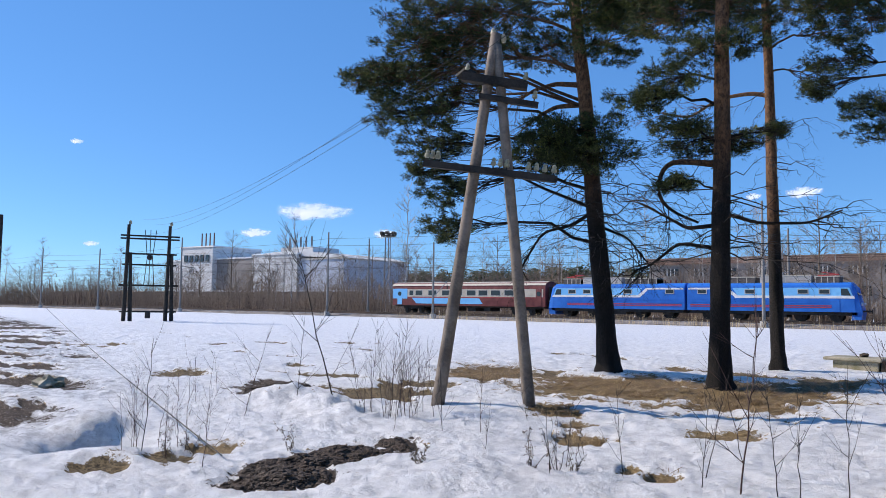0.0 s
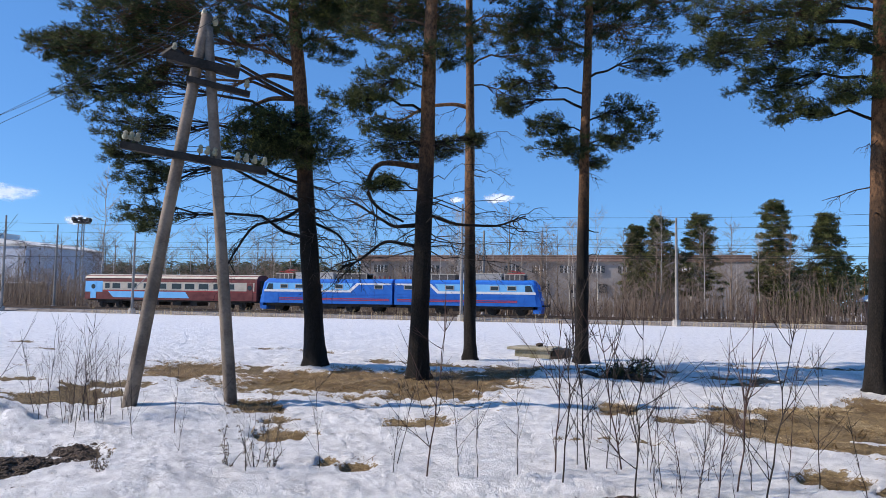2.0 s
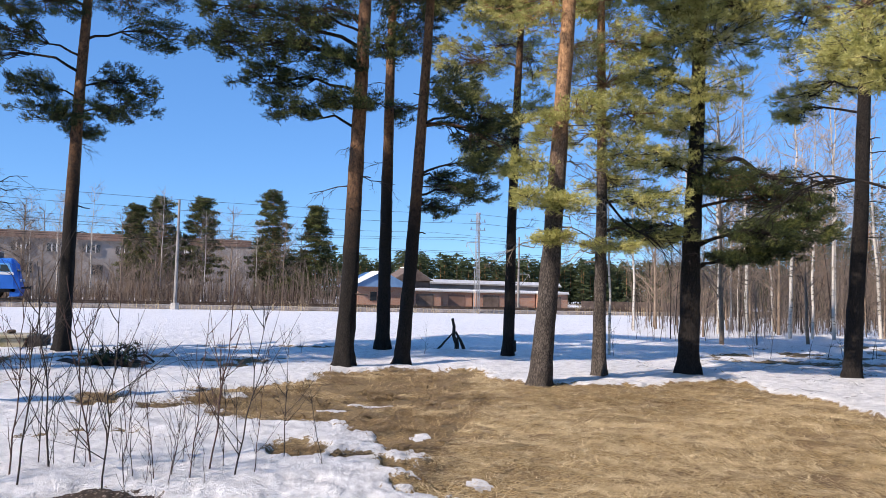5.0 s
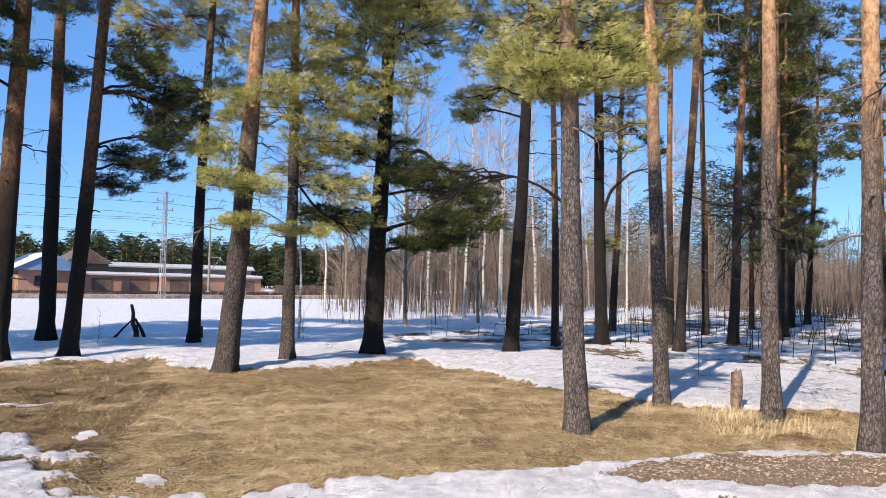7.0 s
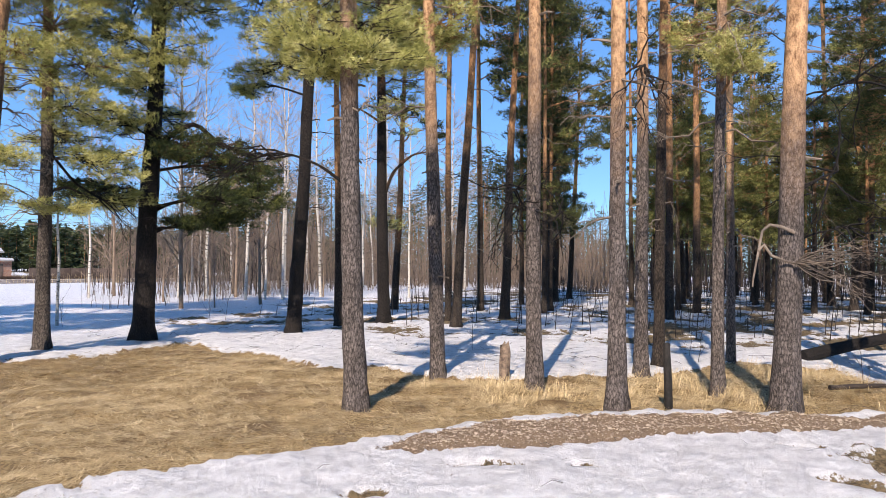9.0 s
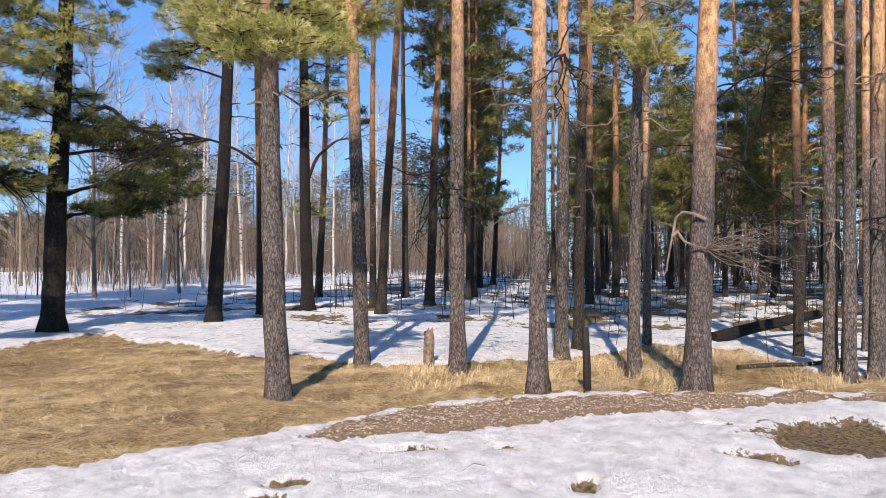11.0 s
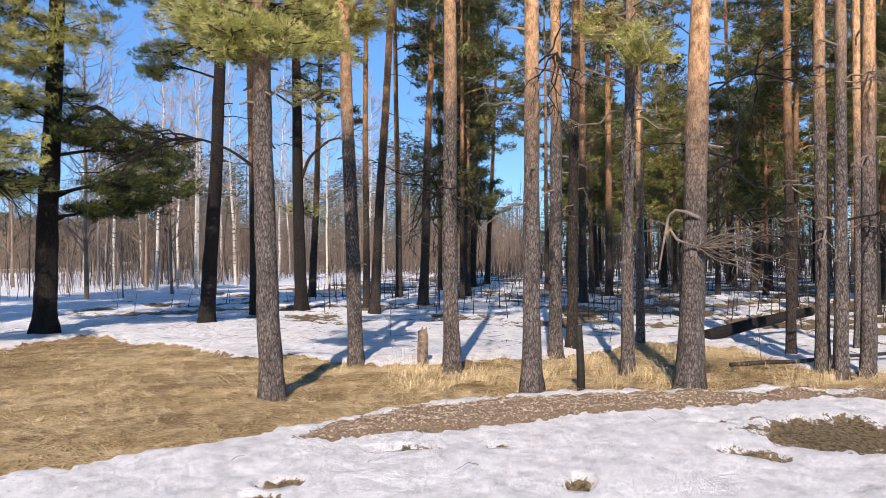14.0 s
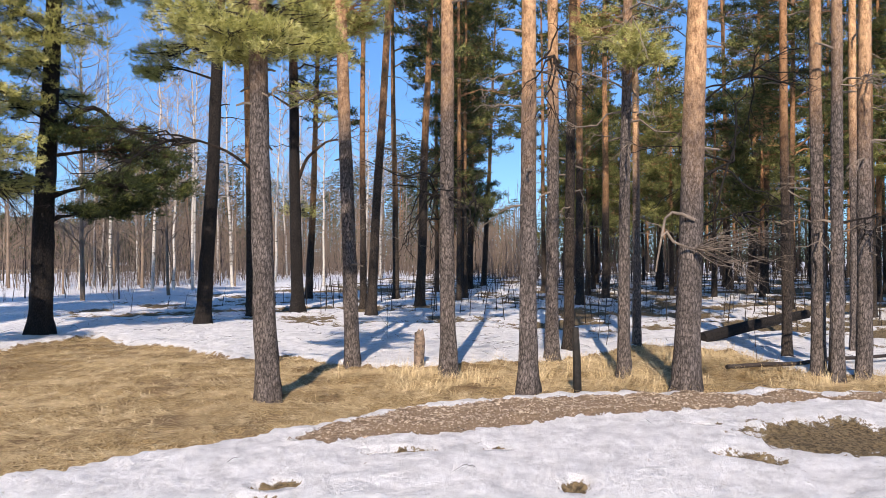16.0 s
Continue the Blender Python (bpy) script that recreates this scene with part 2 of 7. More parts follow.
# ---- mesh helpers ----
class Geo:
    """Gathers triangles and quads, and becomes one mesh."""

    def __init__(self):
        self.v, self.f, self.count = [], [], 0

    def add(self, verts, faces):
        verts = np.asarray(verts, float).reshape(-1, 3)
        self.f.append(np.asarray(faces, int) + self.count)
        self.v.append(verts)
        self.count += len(verts)

    def tube(self, pts, radii, sides=6, cap=False):
        pts = np.asarray(pts, float)
        radii = np.broadcast_to(np.asarray(radii, float), (len(pts),))
        d = np.gradient(pts, axis=0)
        d /= np.linalg.norm(d, axis=1, keepdims=True) + 1e-9
        ref = np.array([0.0, 0, 1]) if abs(d[0, 2]) < 0.8 else np.array([1.0, 0, 0])
        u = np.cross(d, ref)
        u /= np.linalg.norm(u, axis=1, keepdims=True) + 1e-9
        w = np.cross(d, u)
        a = np.linspace(0, 2 * math.pi, sides, endpoint=False)
        ring = u[:, None] * np.cos(a)[None, :, None] + w[:, None] * np.sin(a)[None, :, None]
        v = pts[:, None] + ring * radii[:, None, None]
        i, j = np.meshgrid(np.arange(len(pts) - 1), np.arange(sides), indexing="ij")
        k = (j + 1) % sides
        q = np.stack([i * sides + j, i * sides + k, (i + 1) * sides + k, (i + 1) * sides + j], -1).reshape(-1, 4)
        self.add(v, q)
        if cap:
            n = len(pts)
            mid = [pts[0], pts[-1]]
            f = []
            for s in range(sides):
                f.append([(s + 1) % sides, s, n * sides, n * sides])
                f.append([(n - 1) * sides + s, (n - 1) * sides + (s + 1) % sides, n * sides + 1, n * sides + 1])
            f = np.array(f) - n * sides
            self.v.append(np.array(mid))
            self.f.append((f + self.count)[:, :3])
            self.count += 2

    def tubes(self, pts, radii, sides=3):
        """Many tubes of the same number of points at once: pts is (tubes, points, 3)."""
        pts = np.asarray(pts, float)
        count, n = pts.shape[:2]
        if not count:
            return
        radii = np.broadcast_to(np.asarray(radii, float), (count, n))
        d = np.gradient(pts, axis=1)
        d /= np.linalg.norm(d, axis=2, keepdims=True) + 1e-9
        ref = np.where(np.abs(d[:, :1, 2:]) < 0.8, np.array([0.0, 0, 1]), np.array([1.0, 0, 0]))
        u = np.cross(d, np.broadcast_to(ref, d.shape))
        u /= np.linalg.norm(u, axis=2, keepdims=True) + 1e-9
        w = np.cross(d, u)
        a = np.linspace(0, 2 * math.pi, sides, endpoint=False)
        ring = u[:, :, None] * np.cos(a)[:, None] + w[:, :, None] * np.sin(a)[:, None]
        v = pts[:, :, None] + ring * radii[:, :, None, None]
        i, j = np.meshgrid(np.arange(n - 1), np.arange(sides), indexing="ij")
        k = (j + 1) % sides
        q = np.stack([i * sides + j, i * sides + k, (i + 1) * sides + k, (i + 1) * sides + j], -1).reshape(-1, 4)
        self.add(v, (np.arange(count)[:, None, None] * (n * sides) + q).reshape(-1, 4))

    def box(self, x0, x1, y0, y1, z0, z1, tilt=None):
        v = np.array([(x, y, z) for z in (z0, z1) for y in (y0, y1) for x in (x0, x1)], float)
        if tilt is not None:
            v = np.array([tilt @ Vector(p) for p in v])
        self.add(v, [(0, 2, 3, 1), (4, 5, 7, 6), (0, 1, 5, 4), (2, 6, 7, 3), (0, 4, 6, 2), (1, 3, 7, 5)])

    def prism(self, outline, y0, y1):
        """An outline of (x, z) drawn out from y0 to y1."""
        n = len(outline)
        v = [(x, y, z) for y in (y0, y1) for x, z in outline]
        self.add(v, [(i, (i + 1) % n, n + (i + 1) % n, n + i) for i in range(n)])
        for base, order in ((0, 1), (n, -1)):
            for i in range(1, n - 1):
                self.f.append(np.array([[base, base + i, base + i + 1][::order]]) - 2 * n + self.count)

    def mesh(self, name, smooth=False):
        me = bpy.data.meshes.new(name)
        v = np.concatenate(self.v)
        loops, starts, at = [], [], 0
        for f in self.f:
            loops.append(f.ravel())
            starts.append(at + np.arange(len(f)) * f.shape[1])
            at += f.size
        loops, starts = np.concatenate(loops), np.concatenate(starts)
        me.vertices.add(len(v))
        me.vertices.foreach_set("co", v.ravel())
        me.loops.add(len(loops))
        me.loops.foreach_set("vertex_index", loops.astype(np.int32))
        me.polygons.add(len(starts))
        me.polygons.foreach_set("loop_start", starts.astype(np.int32))
        me.update(calc_edges=True)
        me.polygons.foreach_set("use_smooth", np.full(len(me.polygons), smooth))
        return me


def thing(name, label, category, group="", kind="", at=(0, 0, 0), turn=0.0):
    ob = new(name)
    ob.matrix_basis = pose(*at, 0, 0, turn)
    return tagged(ob, label, category, group, kind)


def part(name, geo, material, parent, label="", smooth=False):
    me = geo.mesh(name, smooth) if isinstance(geo, Geo) else geo
    if not me.materials:
        me.materials.append(material)
    ob = new(name, me)
    ob.parent = parent
    if label:
        tagged(ob, label)
    return ob


def single(name, geo, material, label, category, group="", kind="", at=(0, 0, 0), turn=0.0, smooth=False):
    """A thing that is one mesh."""
    me = geo.mesh(name, smooth)
    me.materials.append(material)
    ob = new(name, me)
    ob.matrix_basis = pose(*at, 0, 0, turn)
    return tagged(ob, label, category, group, kind)


def rounded(geo_box, bevel):
    """A box of (x0, x1, y0, y1, z0, z1) with bevelled edges, as a mesh."""
    x0, x1, y0, y1, z0, z1 = geo_box
    bm = bmesh.new()
    bmesh.ops.create_cube(bm, size=1)
    for v in bm.verts:
        v.co = ((x0 + x1) / 2 + v.co.x * (x1 - x0), (y0 + y1) / 2 + v.co.y * (y1 - y0), (z0 + z1) / 2 + v.co.z * (z1 - z0))
    bmesh.ops.bevel(bm, geom=bm.edges[:], offset=bevel, segments=2, affect="EDGES", profile=0.6)
    me = bpy.data.meshes.new("block")
    bm.to_mesh(me)
    bm.free()
    return me


rng = np.random.default_rng(7)


def lattice_value(i, j, seed):
    """A steady pseudo-random value from -1 to 1 for each lattice point."""
    h = np.sin(i * 127.1 + j * 311.7 + seed * 74.7) * 43758.5453
    return 2 * (h - np.floor(h)) - 1


def wave(x, y, size, seed=0.0):
    """Smooth uneven values about 0 with no visible repeat."""
    a = 0.6 + seed
    u = (np.asarray(x) * math.cos(a) - np.asarray(y) * math.sin(a)) / size * 2
    w = (np.asarray(x) * math.sin(a) + np.asarray(y) * math.cos(a)) / size * 2
    i, j = np.floor(u), np.floor(w)
    fu, fw = u - i, w - j
    fu, fw = fu * fu * (3 - 2 * fu), fw * fw * (3 - 2 * fw)
    low = lattice_value(i, j, seed) * (1 - fu) + lattice_value(i + 1, j, seed) * fu
    high = lattice_value(i, j + 1, seed) * (1 - fu) + lattice_value(i + 1, j + 1, seed) * fu
    return low * (1 - fw) + high * fw


def rough(x, y, size, seed=0.0):
    return 0.6 * wave(x, y, size, seed) + 0.3 * wave(x, y, size / 2.7, seed + 1.3) + 0.2 * wave(x, y, size / 6.1, seed + 2.1)


# ---- ground ----
GRASS = [(0.95, 13.0), (2.0, 13.6), (3.4, 14.9), (5.2, 16.2), (7.0, 15.6), (6.7, 13.9), (7.3, 13.0), (9.1, 12.4), (11.6, 13.0), (11.2, 10.0), (10.0, 7.9), (10.8, 7.4),
         (10.3, 5.7), (10.5, 4.9), (10.8, 4.3), (12.0, 3.1), (15.0, 2.2), (14.6, 0.6), (11.8, -0.4), (12.6, -3.0), (10.5, -1.3), (10.1, -0.2), (9.1, 1.9), (7.9, 3.5),
         (6.7, 4.0), (5.7, 4.5), (4.5, 5.0), (3.5, 5.3), (2.45, 6.05), (2.0, 6.3), (2.3, 6.7), (2.5, 7.4), (2.65, 8.6), (2.4, 9.6), (1.5, 10.5), (0.7, 11.9)]
GRAVEL = [(5.7, 4.05), (6.4, 3.95), (7.4, 3.6), (8.0, 3.0), (8.85, 1.85), (9.95, -0.25), (11.0, -2.6), (10.4, -2.6), (9.6, -0.6), (8.2, 0.95), (7.0, 2.3), (6.3, 3.1), (5.7, 3.75)]
# bare patches: x, y, half width across, half length away, bearing
STRAW_SPOTS = [(-6.6, 14.9, 1.8, 2.6, 114), (-4.3, 15.2, 1.7, 2.6, 106), (-10.4, 16.0, 1.1, 2.0, 123), (-3.08, 10.06, 0.4, 0.5, 107), (-4.29, 8.67, 0.27, 0.36, 117),
               (-5.76, 10.64, 0.4, 0.6, 119), (-4.78, 9.56, 0.26, 0.3, 117), (-2.68, 7.12, 0.16, 0.2, 111), (-3.07, 7.22, 0.1, 0.15, 113), (-7.3, 5.6, 0.3, 0.35, 143),
               (1.5, 11.7, 0.9, 0.9, 82), (2.1, 10.9, 0.8, 0.9, 78), (1.6, 8.1, 0.28, 0.35, 78), (-0.5, 12.5, 0.32, 0.7, 92), (-3.2, 18.2, 0.7, 1.6, 93)]
LITTER_SPOTS = [(7.72, -0.55, 0.62, 0.5, -4), (6.69, 0.21, 0.24, 0.14, 1), (5.87, 2.9, 0.28, 0.11, 26), (6.25, 2.19, 0.1, 0.07, 19), (4.7, 3.35, 0.15, 0.09, 36),
                (5.53, 1.35, 0.12, 0.1, 13), (4.35, 3.32, 0.16, 0.07, 38), (7.75, 0.68, 0.18, 0.07, 4), (-7.2, 4.95, 0.33, 0.34, 146), (-7.18, 4.19, 0.3, 0.17, 150),
                (-15.2, 10.5, 0.5, 0.8, 146), (0.33, 11.5, 0.38, 0.4, 88), (2.1, 7.7, 0.2, 0.14, 74), (-0.5, 18.1, 0.6, 0.6, 93)]
SOIL_SPOTS = [(-5.68, 6.85, 0.24, 0.32, 128), (-5.76, 6.4, 0.27, 0.4, 130), (-5.86, 6.0, 0.29, 0.4, 132), (-5.9, 5.6, 0.3, 0.34, 134), (-5.72, 5.22, 0.32, 0.3, 136), (-5.5, 4.92, 0.46, 0.24, 138), (-11.2, 9.75, 0.55, 1.15, 138), (-0.35, 6.5, 0.5, 0.2, 93)]


# a trodden path through the grass, and snow left lying in it
PATH = [(5.4, 12.2), (4.2, 10.2), (2.9, 8.2), (2.35, 6.6), (2.6, 6.4), (3.1, 8.0), (4.5, 10.1), (5.7, 12.1)]
SNOW_SPOTS = [(3.15, 8.62, 0.13, 0.3, 70), (2.94, 6.44, 0.16, 0.14, 66), (2.61, 10.86, 0.34, 0.26, 76), (3.3, 11.3, 0.42, 0.16, 74), (1.5, 12.6, 0.3, 0.3, 80)]


def polygon_distance(x, y, poly):
    """Metres inside (positive) or outside (negative) of a polygon."""
    best, inside = np.full(x.shape, 1e9), np.zeros(x.shape, bool)
    for (x0, y0), (x1, y1) in zip(poly, poly[1:] + poly[:1]):
        dx, dy = x1 - x0, y1 - y0
        s = np.clip(((x - x0) * dx + (y - y0) * dy) / (dx * dx + dy * dy), 0, 1)
        best = np.minimum(best, np.hypot(x - x0 - s * dx, y - y0 - s * dy))
        cross = (y0 > y) != (y1 > y)
        inside ^= cross & (x < x0 + (y - y0) * dx / (dy if abs(dy) > 1e-9 else 1e-9))
    return np.where(inside, best, -best)


def spot_field(x, y, spots):
    """1 in the middle of a spot, 0.5 on its rim, 0 well outside."""
    out = np.zeros(x.shape)
    for cx, cy, across, along, bearing in spots:
        a = radians(bearing)
        u, w = (x - cx) * math.cos(a) + (y - cy) * math.sin(a), -(x - cx) * math.sin(a) + (y - cy) * math.cos(a)
        out = np.maximum(out, np.clip(1.0 - 0.5 * np.hypot(u / along, w / across), 0, 1))
    return out


def ground_fields(x, y):
    """Bare share, soil, litter and slush at places of the plan, and the height."""
    jag = 0.15 * rough(x, y, 1.2, 0.5) + 0.11 * rough(x, y, 0.4, 1.7)
    field_side = y - 0.9 * x > 1.0
    grass = np.clip(0.5 + (polygon_distance(x, y, GRASS) + jag * np.where(field_side, 2.6, 0.25)) * np.where(field_side, 1.3, 3.4), 0, 1)
    gravel = np.clip(0.5 + (polygon_distance(x, y, GRAVEL) - 0.05 + 0.8 * jag) * 4.0, 0, 1)
    straw, litter, soil = (spot_field(x, y, s) for s in (STRAW_SPOTS, LITTER_SPOTS, SOIL_SPOTS))
    straw, litter, soil = (np.clip(s + (0.08 + 2.0 * jag) * (s > 0.05), 0, 1) for s in (straw, litter, soil))
    deep = np.clip((x - 12.5) / 4, 0, 1) * np.clip((19 - y + 0.25 * x) / 5, 0, 1) * np.clip(1.4 - np.hypot(x - 12, y) / 110, 0, 1)
    floor = np.clip(0.34 + 0.95 * rough(x, y, 2.4, 2.2) + 0.16 * np.clip((x - 16) / 20, 0, 1) + 0.22 * np.clip((3 - y) / 6, 0, 1), 0, 0.9) * deep
    fieldspots = np.clip(0.5 + 2.6 * (rough(x * 0.6, y, 3.6, 4.1) - 0.42), 0, 0.8) * np.clip((30 - y) / 8, 0, 1) * np.clip((11 - x) / 2, 0, 1) * np.clip((y - 7.5) / 3, 0, 1)
    road = np.clip(0.5 + (polygon_distance(x, y, [(-8.8, 2.8), (-40, 4), (-120, 22), (-150, 60), (-90, 38), (-45, 23), (-22, 12.5), (-13, 7.4), (-10.4, 5.4)])) * 0.4, 0, 1)
    slush = road * np.clip(0.72 + 2.2 * rough(x * 0.4, y, 1.9, 1.1), 0, 1)
    roadbare = road * np.clip(0.64 + 2.2 * rough(x * 0.35, y, 1.2, 3.0), 0, 0.85)
    verge = np.clip((y - 72.5) / 1.5, 0, 1) * np.clip((92 - y) / 2, 0, 1) * 0.62
    beyond = np.clip((y - 90) / 4, 0, 1) * np.clip(0.5 + 0.5 * rough(x, y, 9.0, 0.2), 0, 0.8)
    bare = np.max([grass, gravel, straw, litter, soil, floor, fieldspots, roadbare, verge, beyond], axis=0)
    bare = np.where(spot_field(x, y, SNOW_SPOTS) + jag > 0.62, 0.0, bare)
    soily = np.where(np.max([gravel, soil, np.where(roadbare > 0.4, roadbare, 0)], axis=0) >= np.maximum(np.maximum(grass, straw), 0.4), 1.0, 0.0)
    littery = np.where(np.max([litter, floor, fieldspots, beyond, verge], axis=0) >= np.max([grass, gravel, straw, soil, 0 * x + 0.25], axis=0), 1.0, 0.0)
    bank = np.where((gravel > 0.3) & (gravel >= soil), 1.0, 0.0)
    littery = np.where((straw > 0.3) & (straw > grass) & (littery < 0.5), 0.5, littery)
    littery = np.where((polygon_distance(x, y, PATH) + 0.6 * jag > 0) & (grass > 0.5), 0.55, littery)
    littery = np.where((x < 2.2 + 0.535 * (y - 6.6)) & (grass > 0.5) & (y > 6.2) & (rough(x, y, 1.6, 3.3) > -0.25), 0.5, littery)
    littery = np.where(roadbare > 0.4, 0.0, littery)
    lift = 0.075 * np.clip((0.62 - bare) / 0.24, 0, 1)
    lift = lift * (1 - 0.75 * np.clip(2 * spot_field(x, y, SNOW_SPOTS), 0, 1))
    lift = lift * np.clip((60 - np.hypot(x, y)) / 20, 0, 1)
    near = np.clip((70 - y) / 30, 0, 1)
    away = np.clip((np.hypot(x, y) - 3.5) / 1.5, 0, 1)
    z = (0.05 * wave(x, y, 6.0) + 0.045 * rough(x, y, 1.3, 0.9) + np.where(x < 2.0, 0.034, 0.018) * away * rough(x, y, 0.45, 2.9) + 0.016 * away * rough(x, y, 0.2, 6.3) * np.clip((16 - np.hypot(x, y)) / 5, 0, 1) * (x < 2.0)) * near + lift - 0.05
    def mound(cx, cy, r, h):
        return h * np.exp(-((x - cx) ** 2 + (y - cy) ** 2) / (r * r))
    # ploughed lumps beside the heap, a hollow, the gravel bank and the soil heap
    z = z + mound(-9.6, 8.9, 0.55, 0.24) + mound(-8.6, 8.5, 0.45, 0.2) + mound(-7.6, 8.0, 0.5, 0.16) + mound(-10.2, 8.5, 0.6, 0.10) + mound(-6.3, 9.2, 0.5, 0.12)
    z = z + (0.09 * rough(x, y, 0.8, 4.4) + 0.05 * rough(x, y, 0.3, 5.2)) * np.minimum(1.0, mound(-9.0, 8.6, 1.5, 1.0) + mound(-7.2, 8.6, 1.1, 0.8))
    z = z - mound(-8.65, 4.95, 0.48, 0.6) + mound(-7.5, 4.4, 0.5, 0.10) + mound(-9.45, 5.45, 0.36, 0.22)
    z = z + 0.16 * np.clip(gravel - 0.35, 0, 1) + 0.22 * np.clip(soil - 0.5, 0, 1) + mound(-4.2, 5.9, 0.8, 0.10)
    z = z + 0.03 * np.clip(rough(x, y, 0.5, 0.3), -1, 1) * (soily > 0.5) + 0.04 * rough(x, y, 0.8, 0.7) * grass
    return bare, soily, littery, slush, z, bank


def ground_height(x, y):
    return float(ground_fields(np.array([float(x)]), np.array([float(y)]))[4][0])


def build_ground():
    """One sheet to the horizon, its cells growing with the distance from where one stands."""
    seen = np.arange(-25.0, 160.0, 0.2)
    rest = np.arange(160.0, 335.0, 5.0)
    ang = np.radians(np.concatenate([seen, rest]))
    rad = np.concatenate([[0.6, 1.2, 2.0, 2.8], np.exp(np.arange(math.log(3.4), math.log(90), 0.011)), [95, 105, 120, 150, 200, 300, 500, 900, 1800, 3500]])
    a, r = np.meshgrid(ang, rad, indexing="ij")
    x, y = r * np.cos(a), r * np.sin(a)
    bare, soil, litter, slush, z, bank = ground_fields(x, y)
    n, m = x.shape
    g = Geo()
    i, j = np.meshgrid(np.arange(n), np.arange(m - 1), indexing="ij")
    k = (i + 1) % n
    g.add(np.stack([x, y, z], -1), np.stack([i * m + j, i * m + j + 1, k * m + j + 1, k * m + j], -1).reshape(-1, 4))
    mid = g.count
    g.v.append(np.array([[0.0, 0.0, 0.0]]))
    g.count += 1
    g.f.append(np.array([[mid, s * m, ((s + 1) % n) * m] for s in range(n)]))
    me = g.mesh("ground", True)
    for name, field in (("bare", bare), ("soil", soil), ("litter", litter), ("slush", slush), ("bank", bank)):
        at = me.attributes.new(name, "FLOAT", "POINT")
        at.data.foreach_set("value", np.append(field.ravel(), 0.0).astype(np.float32))
    me.materials.append(M["ground"])
    tagged(new("ground", me), "thawing grainy snow over matted dry grass and soil", "ground", "", "structure")


build_ground()


# ---- pines ----
# needle clumps: offset from the foot of the trunk, height, half width, half height
CLUMPS = {}
CLUMPS["T1"] = [(-4.5, -3.4, 7.3, 1.1, 0.47), (-3.8, -3.1, 8.2, 1.17, 0.59), (-5.0, -3.5, 7.5, 0.67, 0.33), (-4.0, -3.2, 6.4, 1.08, 0.46), (-3.4, -2.9, 9.0, 1.33, 0.66), (-3.0, -1.9, 8.2, 1.13, 0.6), (-4.2, -1.6, 7.4, 1.01, 0.5), (-2.6, -0.8, 9.5, 1.26, 0.63), (-1.7, -0.3, 8.6, 0.93, 0.62), (0.2, -0.5, 8.3, 0.89, 0.56), (0.4, 0.2, 9.3, 0.93, 0.59), (-0.7, -0.8, 6.0, 1.24, 0.47), (-1.3, -1.3, 5.6, 0.86, 0.4), (0.1, -0.7, 5.4, 0.86, 0.54), (-0.8, -0.9, 5.3, 1.01, 0.36), (-4.4, -1.7, 6.0, 0.92, 0.43), (-4.3, -1.9, 5.2, 0.68, 0.38), (-3.9, -1.7, 4.6, 0.68, 0.42), (-3.9, -1.6, 3.7, 0.68, 0.38)]
CLUMPS["T2"] = [(-0.7, -0.8, 6.4, 0.68, 0.35), (-1.5, -0.6, 6.1, 0.7, 0.28), (-0.5, -0.9, 5.4, 0.54, 0.22), (-0.7, 0.6, 5.3, 0.73, 0.29), (0.2, 0.7, 5.3, 0.52, 0.24), (-0.8, -0.2, 4.3, 0.5, 0.2), (-0.2, -0.5, 7.1, 0.63, 0.35), (-1.2, 0.4, 8.2, 0.82, 0.41), (0.6, 0.3, 7.3, 0.52, 0.32), (1.0, 1.0, 5.5, 0.26, 0.16), (0.1, 0.7, 8.3, 0.81, 0.41), (-1.4, -0.5, 9.4, 0.93, 0.53), (0.6, 0.0, 9.5, 1.06, 0.53), (-0.3, 0.1, 10.7, 1.24, 0.69)]
CLUMPS["T3"] = [(0.6, 0.0, 9.7, 0.86, 0.43), (1.4, -0.4, 10.0, 0.85, 0.42), (1.5, -0.1, 8.9, 0.59, 0.42), (0.9, 0.7, 8.0, 0.44, 0.44), (-0.5, -1.0, 9.7, 0.75, 0.37), (0.6, -0.7, 11.5, 1.2, 0.69), (-0.8, 0.1, 12.8, 1.27, 0.73)]
CLUMPS["T4"] = [(-0.8, -0.5, 8.8, 0.98, 0.57), (-1.5, -0.1, 8.0, 0.74, 0.41), (-0.9, -0.2, 6.7, 0.73, 0.29), (-0.4, -0.3, 6.0, 0.88, 0.29), (1.1, 1.0, 9.8, 1.31, 0.56), (1.9, -0.5, 8.3, 0.81, 0.4), (1.2, -0.1, 7.0, 0.81, 0.41), (1.1, -0.5, 6.2, 0.79, 0.29), (0.2, 0.3, 5.7, 0.41, 0.23), (-1.9, -0.6, 7.2, 0.35, 0.35), (-0.6, -0.3, 9.9, 1.0, 0.42), (2.4, 0.5, 10.3, 0.86, 0.35), (-1.6, -0.5, 9.3, 0.66, 0.5), (0.1, 0.1, 11.5, 1.56, 0.69), (1.4, 0.8, 12.3, 1.44, 0.72)]
